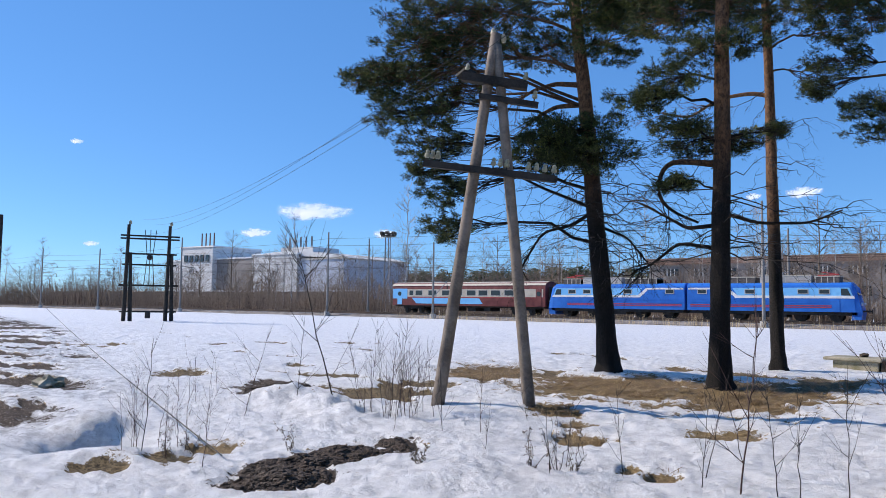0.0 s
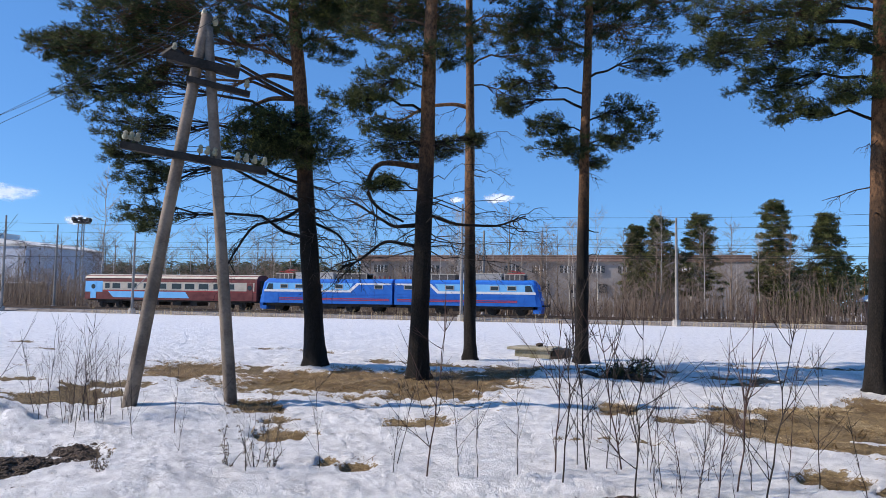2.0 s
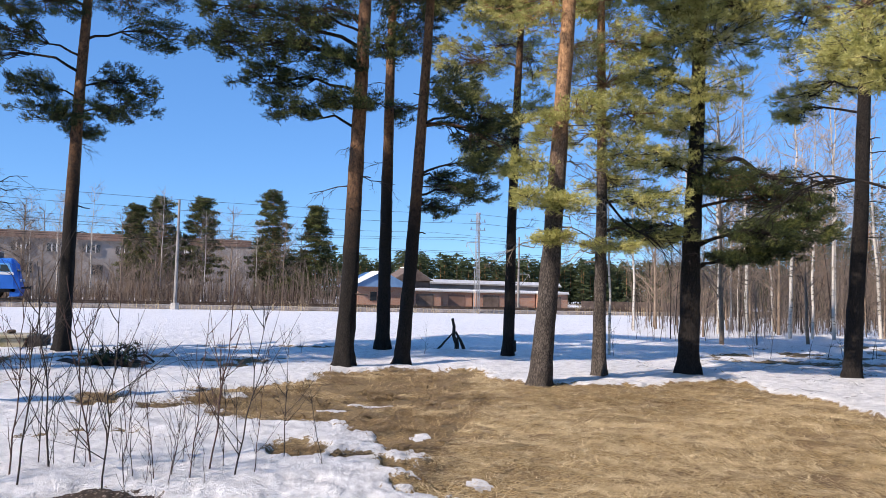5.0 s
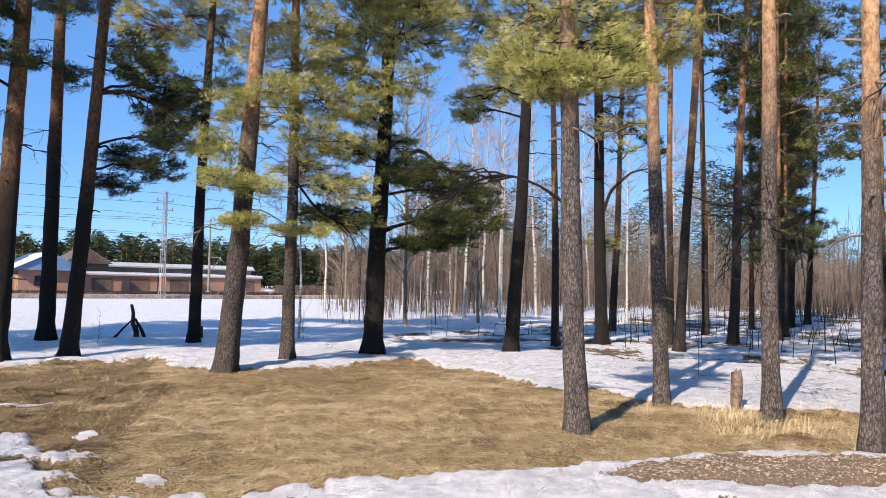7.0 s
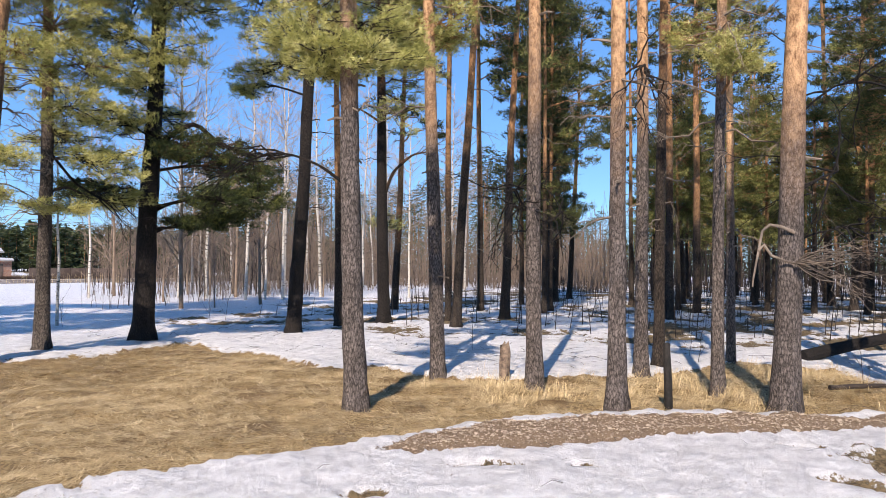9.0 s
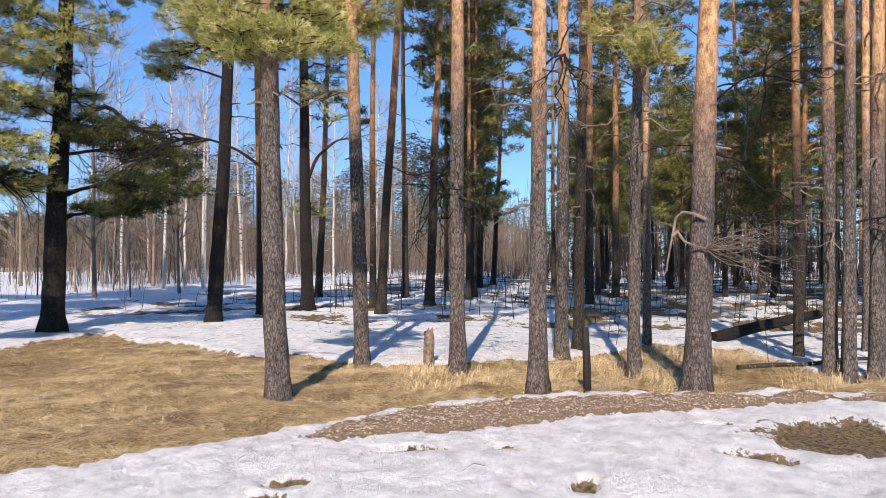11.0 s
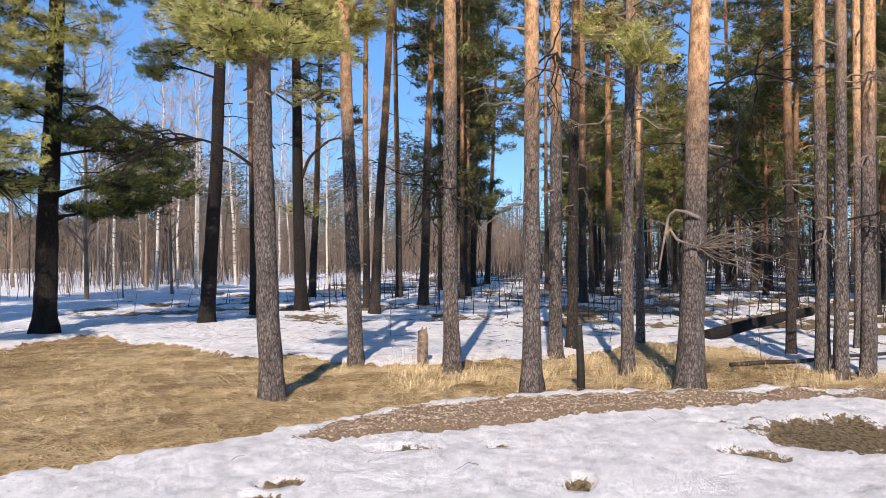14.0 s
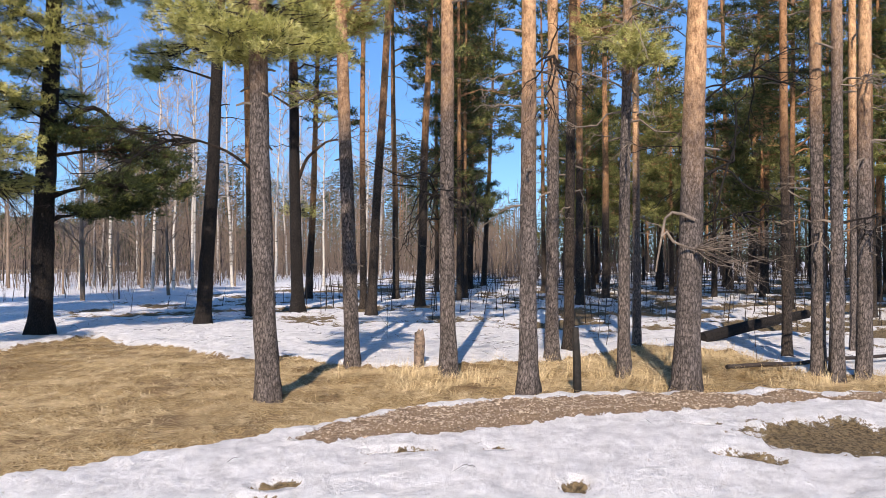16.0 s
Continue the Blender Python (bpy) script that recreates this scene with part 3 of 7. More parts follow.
CLUMPS["T5"] = [(-2.7, -0.2, 7.5, 0.81, 0.44), (-2.1, -0.4, 6.7, 0.93, 0.35), (-1.3, -0.2, 7.4, 0.95, 0.44), (-2.6, 0.9, 7.1, 0.67, 0.24), (-1.7, 0.6, 6.2, 0.78, 0.29), (-1.4, -0.2, 5.5, 0.62, 0.25), (-0.5, -0.2, 6.6, 0.76, 0.41), (-0.4, -0.5, 5.7, 0.62, 0.25), (-0.7, 0.1, 7.9, 0.79, 0.39), (0.5, -1.0, 6.9, 0.5, 0.37), (-0.6, 0.5, 9.2, 1.24, 0.55), (0.8, 0.5, 9.0, 1.12, 0.56)]
CLUMPS["T6"] = [(0.8, 0.6, 9.6, 0.71, 0.71), (0.5, 0.3, 7.1, 0.43, 0.34), (1.1, 0.5, 9.6, 0.71, 0.54), (-0.6, -0.7, 7.0, 0.49, 0.24), (1.2, -0.8, 10.7, 1.21, 0.69), (-0.6, 1.0, 11.8, 1.28, 0.73)]
CLUMPS["T7"] = [(1.6, -0.1, 5.6, 0.9, 0.39), (1.7, -0.9, 5.8, 0.67, 0.33), (1.3, 0.4, 4.4, 0.7, 0.28), (1.5, -0.3, 4.1, 0.61, 0.24), (0.9, 0.3, 3.8, 0.44, 0.22), (1.4, -1.0, 4.7, 0.39, 0.24), (0.7, -0.9, 6.1, 0.52, 0.33), (1.0, -0.5, 6.7, 0.54, 0.4), (0.2, -0.8, 9.0, 0.95, 0.54)]
CLUMPS["T8"] = [(-1.3, 0.4, 8.5, 1.1, 0.59), (-0.1, 1.0, 9.3, 1.07, 0.71), (-0.3, -0.2, 6.2, 0.99, 0.62), (-1.1, -0.5, 5.8, 0.72, 0.45), (0.1, -0.9, 7.0, 0.73, 0.52), (-1.5, 0.0, 7.3, 0.66, 0.36), (0.8, 0.2, 8.8, 0.7, 0.7), (-0.4, -0.1, 5.3, 0.65, 0.29), (-0.6, -0.1, 10.3, 1.55, 0.86)]
CLUMPS["T9"] = [(-0.5, -0.6, 4.1, 0.37, 0.29), (0.9, 0.5, 6.6, 0.54, 0.48), (-0.0, -0.1, 5.0, 0.44, 0.31), (0.3, -0.8, 5.2, 0.43, 0.32), (-0.6, -0.6, 3.5, 0.31, 0.19), (-0.0, -0.9, 3.4, 0.36, 0.14), (-0.1, -0.6, 2.8, 0.26, 0.1), (0.1, 0.3, 7.6, 1.07, 0.59)]
CLUMPS["T10"] = [(-0.3, -0.6, 6.0, 0.78, 0.54), (-0.1, -0.9, 4.5, 0.7, 0.37), (-0.2, 0.1, 5.1, 0.61, 0.39), (0.4, -0.8, 5.4, 0.72, 0.42), (0.8, 0.6, 4.1, 0.71, 0.28), (0.4, -1.1, 3.5, 0.7, 0.33), (0.4, -0.2, 7.0, 0.76, 0.51), (1.3, -0.3, 2.9, 0.62, 0.22), (0.1, -0.3, 2.7, 0.54, 0.14), (0.4, 0.8, 8.8, 1.09, 0.68)]
CLUMPS["T11"] = [(-0.3, 0.2, 7.4, 1.21, 0.67), (0.2, -0.8, 7.2, 1.11, 0.65), (-0.7, 0.3, 6.4, 0.92, 0.5), (-0.4, -0.7, 6.0, 0.95, 0.44), (-0.3, 0.0, 5.4, 0.78, 0.42), (-0.7, 0.0, 4.6, 0.7, 0.28), (0.8, 0.3, 4.9, 0.48, 0.27), (1.4, -0.5, 4.1, 0.81, 0.43), (1.5, -1.4, 3.7, 0.71, 0.42), (0.5, -1.6, 3.0, 0.74, 0.32), (1.4, -1.9, 3.1, 0.51, 0.33), (0.5, -1.0, 2.5, 0.53, 0.15), (0.2, -0.9, 4.1, 0.51, 0.32), (1.0, -1.5, 2.6, 0.5, 0.19), (-0.4, 1.1, 3.2, 0.67, 0.22), (0.4, -1.2, 7.8, 0.92, 0.52), (-0.6, -0.5, 8.7, 1.45, 0.66)]
CLUMPS["T13"] = [(-0.2, 1.4, 8.5, 1.15, 0.77), (-0.2, 0.4, 7.4, 0.88, 0.52), (0.8, 0.4, 8.5, 0.93, 0.7), (-0.7, 0.5, 6.3, 0.65, 0.22), (1.0, -0.1, 7.5, 0.91, 0.49), (-0.6, 1.0, 6.0, 0.44, 0.2), (0.3, 0.5, 6.7, 0.74, 0.24), (0.2, 0.4, 9.9, 1.39, 0.77)]
CLUMPS["C"] = [(-0.1, 0.1, 4.2, 0.49, 0.19), (-0.3, -0.4, 4.0, 0.33, 0.16), (-0.5, 0.2, 4.1, 0.37, 0.15), (0.4, 0.2, 4.6, 0.59, 0.18), (0.2, 0.5, 4.1, 0.29, 0.1), (0.7, -0.1, 4.5, 0.29, 0.15), (-0.6, 0.5, 4.3, 0.34, 0.17), (0.5, -0.4, 4.2, 0.18, 0.1), (0.2, 0.4, 5.0, 0.74, 0.3)]
CLUMPS["G"] = [(0.1, 0.3, 5.2, 0.37, 0.17), (0.5, 0.1, 5.3, 0.28, 0.17), (0.0, 0.0, 5.5, 0.55, 0.22), (-0.1, 0.6, 5.4, 0.37, 0.21), (0.2, 0.3, 6.1, 0.76, 0.38)]
CLUMPS["E"] = [(-0.2, -0.5, 6.2, 0.86, 0.6), (1.1, -0.4, 7.4, 0.91, 0.82), (0.5, 0.7, 8.0, 1.1, 0.73), (-0.3, -1.0, 8.0, 1.03, 0.69), (0.7, 0.5, 3.0, 0.44, 0.44), (0.9, 0.1, 6.9, 0.54, 0.45), (0.4, -0.1, 9.6, 1.83, 0.91)]
CLUMPS["Q"] = [(-0.6, -0.3, 4.4, 0.27, 0.17), (0.5, 0.4, 4.9, 0.26, 0.16), (-0.5, -0.4, 4.2, 0.23, 0.11), (0.6, 0.1, 5.1, 0.49, 0.18), (0.3, -0.2, 5.5, 0.6, 0.26)]


def tufts(geo, places, dirs, size, count=9, width=0.017):
    """Brushes of needles at the ends of twigs."""
    n = len(places)
    size = np.broadcast_to(np.asarray(size, float), (n,))
    d = dirs[:, None] * 0.75 + rng.normal(0, 0.6, (n, count, 3))
    d /= np.linalg.norm(d, axis=-1, keepdims=True)
    side = np.cross(d, rng.normal(0, 1, (n, count, 3)))
    side /= np.linalg.norm(side, axis=-1, keepdims=True)
    long = size[:, None, None] * rng.uniform(0.7, 1.2, (n, count, 1))
    root = places[:, None] - dirs[:, None] * size[:, None, None] * rng.uniform(0.0, 0.9, (n, count, 1))
    w = width * (size / 0.13)[:, None, None]
    v = np.stack([root - side * w * 0.6, root + side * w * 0.6, root + d * long], 2)
    geo.add(v, np.arange(n * count * 3).reshape(-1, 3))


def bent(p0, p1, sag, n=6, wobble=0.05):
    """Points along a bent branch."""
    s = np.linspace(0, 1, n)[:, None]
    p0, p1 = np.asarray(p0, float), np.asarray(p1, float)
    span = np.linalg.norm(p1 - p0)
    mid = np.sin(s * math.pi) * np.array([0, 0, sag])
    jig = rng.normal(0, wobble * span, (n, 3)) * np.sin(s * math.pi)
    return p0 + (p1 - p0) * s + mid + jig


class Stem:
    """The axis of a trunk: foot, lean per metre, height and radius."""

    def __init__(self, lean, height, diam, curve=0.0):
        self.lean, self.h, self.r = np.array(lean, float), height, diam / 2
        self.ph = rng.uniform(0, 6.28, 2)
        self.w = 0.016 + curve

    def at(self, z):
        z = np.asarray(z, float)
        sway = self.w * np.clip(z / 4, 0, 1)
        return np.stack([self.lean[0] * z + sway * (np.sin(z * 0.55 + self.ph[0]) - math.sin(self.ph[0])),
                         self.lean[1] * z + sway * (np.sin(z * 0.5 + self.ph[1]) - math.sin(self.ph[1])), z], -1)

    def radius(self, z):
        z = np.asarray(z, float)
        return self.r * (0.86 * (1 - 0.8 * np.clip(z / self.h, 0, 1) ** 1.1) + 0.22 * np.exp(-np.clip(z, 0, 9) / 0.35) )

    def mesh(self, sides=16):
        z = np.concatenate([[-0.25, 0.0, 0.08, 0.18, 0.32, 0.5], np.arange(0.8, min(10, self.h), 0.35), np.arange(10, self.h + 0.1, 1.2)])
        c, r = self.at(z), self.radius(z)
        a = np.linspace(0, 2 * math.pi, sides, endpoint=False)
        lumps = 1 + 0.05 * np.sin(a[None] * 3 + z[:, None] * 1.3 + self.ph[0]) + 0.045 * rng.normal(0, 1, (len(z), sides)) * np.clip(1.2 - z[:, None] / 9, 0.2, 1)
        flare = 1 + 0.25 * np.exp(-np.clip(z, 0, 9)[:, None] / 0.2) * np.sin(a[None] * 4 + self.ph[1])
        ring = np.stack([np.cos(a), np.sin(a), 0 * a], -1)
        v = c[:, None] + ring[None] * (r[:, None] * lumps * flare)[..., None]
        g = Geo()
        i, j = np.meshgrid(np.arange(len(z) - 1), np.arange(sides), indexing="ij")
        k = (j + 1) % sides
        g.add(v, np.stack([i * sides + j, i * sides + k, (i + 1) * sides + k, (i + 1) * sides + j], -1).reshape(-1, 4))
        return g


def unit(v):
    return v / (np.linalg.norm(v, axis=-1, keepdims=True) + 1e-9)


def grow_clump(limbs, leaves, stem, row, density, tuft, thick=1.0, swell=1.0, fingers=30, needle=(6, 0.021)):
    """A limb from the trunk to a cloud of flat sprays: twigs that split into fingers set with needle brushes."""
    ox, oy, z, rx, rz = row
    c = np.array([ox, oy, z], float)
    rx, rz = rx * swell, rz * swell
    reach = np.linalg.norm(c[:2] - stem.at(z)[:2])
    z0 = min(max(z + rng.uniform(-0.25, 0.25) - 0.1 * reach, 1.5), stem.h * 0.97)
    p0 = stem.at(z0)
    path = bent(p0, c, 0.10 * reach, 7, 0.035)
    r0 = min(0.014 + 0.014 * reach, 0.05) * thick
    limbs.tube(path, np.linspace(r0, r0 * 0.35, 7), 5)
    outward = c - p0
    outward[2] *= 0.3
    outward = unit(outward)
    n = max(4, int(density * (rx * rx * 7 + 4)))
    ends = c + unit(rng.normal(0, 1, (n, 3))) * rng.uniform(0.15, 1.0, (n, 1)) ** 0.5 * np.array([rx, rx, rz])
    starts = path[rng.integers(3, 7, n)]
    ways = unit((outward + (ends - c) * 0.5 / rx) * np.array([1, 1, 0.4]))
    size = rng.uniform(0.22, 0.42, n) * tuft / 0.13
    s = np.linspace(0, 1, 4)[:, None]
    bow = np.sin(s * math.pi)
    span = np.linalg.norm(ends - starts, axis=1)[:, None, None]
    twigs = starts[:, None] + (ends - starts)[:, None] * s + bow * (rng.normal(0, 0.05, (n, 4, 3)) * span + np.array([0, 0, 1]) * rng.uniform(-0.06, 0.08, (n, 1, 1)))
    limbs.tubes(twigs, np.linspace(0.011, 0.006, 4), 3)
    a = rng.uniform(-1.25, 1.25, (n, fingers)) + np.arctan2(ways[:, 1], ways[:, 0])[:, None]
    far = size[:, None] * rng.uniform(0.25, 1.0, (n, fingers)) ** 0.7
    d = np.stack([np.cos(a), np.sin(a), rng.normal(0.10, 0.13, (n, fingers))], -1)
    hubs = (ends - ways * size[:, None] * 0.35)[:, None]
    pts = hubs + d * far[..., None] + rng.normal(0, 0.04, (n, fingers, 3))
    limbs.tubes(np.stack([np.broadcast_to(hubs, (n, 4, 3)), pts[:, :4]], 2).reshape(-1, 2, 3), [0.006, 0.003], 3)
    d = unit(d + np.array([0, 0, 0.35]) + rng.normal(0, 0.25, d.shape))
    tufts(leaves, pts.reshape(-1, 3), d.reshape(-1, 3), rng.uniform(0.8, 1.2, n * fingers) * tuft * 0.66, *needle)


def dead_branch(geo, p0, direction, length, r, depth=2):
    """A bare drooping or broken branch with its twigs."""
    d = np.asarray(direction, float)
    d /= np.linalg.norm(d)
    end = np.asarray(p0) + d * length
    path = bent(p0, end, rng.uniform(-0.08, 0.12) * length, 6, 0.05)
    geo.tube(path, np.linspace(r, r * 0.3, 6), 4 if r > 0.008 else 3)
    if depth:
        for k in range(int(rng.integers(3, 6))):
            i = int(rng.integers(2, 6))
            nd = d + rng.normal(0, 0.55, 3) + np.array([0, 0, -0.25])
            dead_branch(geo, path[i], nd, length * rng.uniform(0.25, 0.55), r * 0.45, depth - 1)


def pine(name, x, y, diam, lean, height, bark_name, leaf_name, rows, label, crown=0.55, top=9, density=1.0, tuft=0.15, dead=4, dead_from=2.0, dead_to=6.0, stubs=3, dead_len=1.3, shaded=(), fine=(9, 0.012)):
    """A pine: trunk, limbs and the needles of its crown; dead branches below."""
    tree = thing("pine_tree", label, "pine tree", "pines", at=(x, y, ground_height(x, y)))
    stem = Stem(lean, height, diam)
    trunk = part("trunk", stem.mesh(), M[bark_name], tree, smooth=True)
    limbs, leaves, bare = Geo(), Geo(), Geo()
    for row in rows:
        grow_clump(limbs, leaves, stem, row, density, tuft, 1.0, 1.15, needle=fine)
    for k in range(top):
        z = height * (crown + (1.0 - crown) * (k + 0.5) / top)
        a = rng.uniform(0, 6.28)
        reach = rng.uniform(0.5, 1.9) * (1.25 - (z / height) * 0.7)
        c = stem.at(z)
        grow_clump(limbs, leaves, stem, (c[0] + reach * math.cos(a), c[1] + reach * math.sin(a), z, rng.uniform(0.9, 1.4), rng.uniform(0.35, 0.6)), 0.45 * density, tuft * 1.7)
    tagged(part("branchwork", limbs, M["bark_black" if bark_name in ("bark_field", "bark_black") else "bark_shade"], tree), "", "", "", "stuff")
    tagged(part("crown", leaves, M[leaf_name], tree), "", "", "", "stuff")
    # these clumps take the dark needle copy: shade put into their colour
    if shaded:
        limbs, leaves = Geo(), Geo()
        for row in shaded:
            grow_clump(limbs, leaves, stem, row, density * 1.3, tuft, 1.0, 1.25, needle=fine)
        hanging = part("hanging_bough", limbs, M["bark_field"], tree, "bough hung with needles in a painted shade tone")
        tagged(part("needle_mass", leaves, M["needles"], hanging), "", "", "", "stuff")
    for k in range(dead):
        z = rng.uniform(dead_from, dead_to)
        a = rng.uniform(0, 6.28)
        dead_branch(bare, stem.at(z), (math.cos(a), math.sin(a), rng.uniform(-0.5, 0.15)), rng.uniform(0.5, 1.0) * dead_len, 0.016)
    for k in range(stubs):
        z = rng.uniform(1.5, 7.0)
        a = rng.uniform(0, 6.28)
        p = stem.at(z)
        q = p + np.array([math.cos(a), math.sin(a), rng.uniform(-0.1, 0.3)]) * (float(stem.radius(z)) + rng.uniform(0.08, 0.3))
        bare.tube(bent(p, q, 0.02, 4), np.linspace(0.022, 0.012, 4), 5, True)
    if bare.count:
        tagged(part("dead_branchwork", bare, M["twig_dark"] if bark_name in ("bark_field", "bark_black") else M["deadwood"], tree), "", "", "", "stuff")
    return tree, stem


DARK = "tall pine with dark furrowed bark and drooping green crown"
ORANGE = "tall pine with grey lower and orange upper bark"
SHADY = "slender pine standing in forest snow, shade painted into its bark"
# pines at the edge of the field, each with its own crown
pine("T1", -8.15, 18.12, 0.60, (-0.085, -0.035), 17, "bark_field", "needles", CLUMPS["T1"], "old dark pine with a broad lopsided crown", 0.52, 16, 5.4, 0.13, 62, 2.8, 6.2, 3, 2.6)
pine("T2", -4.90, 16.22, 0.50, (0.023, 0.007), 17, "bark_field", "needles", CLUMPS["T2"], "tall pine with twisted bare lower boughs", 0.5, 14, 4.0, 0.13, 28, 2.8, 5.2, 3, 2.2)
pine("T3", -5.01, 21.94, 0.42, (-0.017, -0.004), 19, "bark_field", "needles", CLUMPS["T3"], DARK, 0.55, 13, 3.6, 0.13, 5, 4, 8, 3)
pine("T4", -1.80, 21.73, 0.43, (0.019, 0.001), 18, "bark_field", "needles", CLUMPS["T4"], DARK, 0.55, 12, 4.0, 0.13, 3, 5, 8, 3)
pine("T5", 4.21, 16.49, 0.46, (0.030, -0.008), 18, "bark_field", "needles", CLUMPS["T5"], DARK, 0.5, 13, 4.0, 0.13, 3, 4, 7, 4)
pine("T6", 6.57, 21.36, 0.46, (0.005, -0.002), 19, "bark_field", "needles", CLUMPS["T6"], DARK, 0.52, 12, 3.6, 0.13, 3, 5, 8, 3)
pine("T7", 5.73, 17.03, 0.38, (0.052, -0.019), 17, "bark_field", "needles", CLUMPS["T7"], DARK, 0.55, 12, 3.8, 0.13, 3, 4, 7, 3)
pine("T8", 9.86, 19.82, 0.37, (0.021, -0.011), 17, "bark_black", "needles_sunlit", CLUMPS["T8"], "pine with sun-painted light green crown and dark trunk", 0.55, 10, 3.6, 0.13, 3, 3, 7, 3)
pine("T9", 7.12, 12.94, 0.46, (0.054, -0.031), 16, "bark_grey", "needles_sunlit", CLUMPS["T9"], "leaning grey-barked pine with sun-painted pale green sprays", 0.52, 10, 3.6, 0.13, 12, 2.5, 5, 3)
pine("T10", 8.98, 13.77, 0.31, (-0.006, 0.004), 15, "bark_grey", "needles_sunlit", CLUMPS["T10"], "slim pine with sun-painted pale green crown", 0.52, 10, 3.6, 0.13, 10, 2.5, 4.5, 3)
pine("T11", 11.11, 13.62, 0.50, (0.026, -0.021), 15, "bark_black", "needles_sunlit", CLUMPS["T11"][:7] + CLUMPS["T11"][15:], "black-trunked pine with a bent bough of needles", 0.52, 11, 4.0, 0.13, 8, 2.5, 5, 3, shaded=CLUMPS["T11"][7:15])
pine("T13", 14.63, 12.47, 0.41, (0.031, -0.037), 17, "bark_black", "needles_sunlit", CLUMPS["T13"], "dark-trunked pine with sun-painted light green crown", 0.55, 10, 3.4, 0.13, 4, 3, 6, 3)
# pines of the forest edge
pine("C", 7.44, 5.36, 0.30, (-0.021, 0.028), 15, "bark_forest", "needles_sunlit", CLUMPS["C"], "grey pine with orange upper bark and needle sprays", 0.5, 9, 3.6, 0.10, 1, 3, 4, 4, fine=(12, 0.011))
pine("G", 10.36, 5.92, 0.26, (-0.018, 0.031), 16, "bark_forest", "needles_sunlit", CLUMPS["G"], ORANGE, 0.5, 8, 3.2, 0.10, 2, 3, 6, 4, fine=(12, 0.011))
pine("E", 19.15, 12.85, 0.43, (-0.010, 0.015), 17, "bark_black", "needles_sunlit", CLUMPS["E"], DARK, 0.5, 9, 1.8, 0.13, 5, 3, 7, 3)
pine("Q", 10.70, 1.88, 0.19, (0.001, -0.007), 15, "bark_forest", "needles_sunlit", CLUMPS["Q"], "thin pine with tangled dead twigs below its crown", 0.5, 9, 3.0, 0.10, 12, 3.2, 5.2, 3, fine=(12, 0.011))
for x, y, diam, lx, ly, kind in ((9.78, 4.09, 0.25, -0.004, 0.009, 0), (8.76, 2.65, 0.24, 0.002, -0.007, 0), (11.90, 3.20, 0.24, 0.0, -0.002, 0), (13.0, 3.2, 0.21, 0.003, -0.013, 1),
                                 (14.67, 2.31, 0.18, 0.0, 0.002, 0), (9.82, 0.98, 0.34, 0.003, -0.029, 0), (11.77, -0.57, 0.22, 0.0, -0.004, 0), (11.48, -0.77, 0.20, 0.0, -0.004, 0),
                                 (11.83, -1.12, 0.23, -0.002, -0.015, 0), (14.95, -1.32, 0.18, 0.0, -0.004, 0), (13.92, -0.23, 0.18, 0.0, 0.0, 1), (17.21, 13.06, 0.25, -0.009, 0.012, 1),
                                 (24.97, 16.26, 0.33, 0.020, -0.031, 1)):
    # near crowns get the sunlit needle colour, deeper ones the shaded copy
    pine("edge", x, y, diam, (lx, ly), rng.uniform(15, 18), ("bark_forest", "bark_shade")[kind], "needles_mid" if x > 13 else "needles_sunlit", [], (ORANGE, SHADY)[kind], 0.42 if x > 13 else 0.52, 12, 0.9, 0.14, 5, 1.8, 7, 5, 0.9)
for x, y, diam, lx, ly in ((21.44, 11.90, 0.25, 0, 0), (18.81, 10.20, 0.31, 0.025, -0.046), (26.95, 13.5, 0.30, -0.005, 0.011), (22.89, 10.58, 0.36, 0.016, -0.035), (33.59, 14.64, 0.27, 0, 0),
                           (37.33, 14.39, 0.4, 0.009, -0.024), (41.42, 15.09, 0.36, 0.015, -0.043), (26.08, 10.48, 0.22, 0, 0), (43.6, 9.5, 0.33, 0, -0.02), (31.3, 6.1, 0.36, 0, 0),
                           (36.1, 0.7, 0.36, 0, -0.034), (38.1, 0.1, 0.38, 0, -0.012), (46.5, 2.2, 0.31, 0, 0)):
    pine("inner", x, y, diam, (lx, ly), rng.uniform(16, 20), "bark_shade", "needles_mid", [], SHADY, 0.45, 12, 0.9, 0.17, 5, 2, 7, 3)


def shaded_conifer(h, wide, low, boughs, leaf_name):
    """A dense forest pine whose boughs hang low, the shade of the others put into its needle colour."""
    t = thing("pine_tree", "dense low-boughed forest pine with shade painted into its needles", "pine tree", "pines")
    stem = Stem((rng.normal(0, 0.01), rng.normal(0, 0.01)), h, 0.26)
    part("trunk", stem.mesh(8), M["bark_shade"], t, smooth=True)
    limbs, leaves = Geo(), Geo()
    for k in range(boughs):
        s = low + (0.98 - low) * (k + rng.uniform(0, 1)) / boughs
        a = rng.uniform(0, 6.28)
        reach = wide * (1.06 - 0.9 * s) ** 0.6 * rng.uniform(0.35, 1.0)
        c = stem.at(s * h)
        grow_clump(limbs, leaves, stem, (c[0] + reach * math.cos(a), c[1] + reach * math.sin(a), s * h - 0.12 * reach, rng.uniform(0.8, 1.2), rng.uniform(0.3, 0.5)), 0.65, 0.26, fingers=24, needle=(8, 0.0125))
    tagged(part("branchwork", limbs, M["bark_shade"], t), "", "", "", "stuff")
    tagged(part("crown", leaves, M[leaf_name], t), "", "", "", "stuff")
    return t


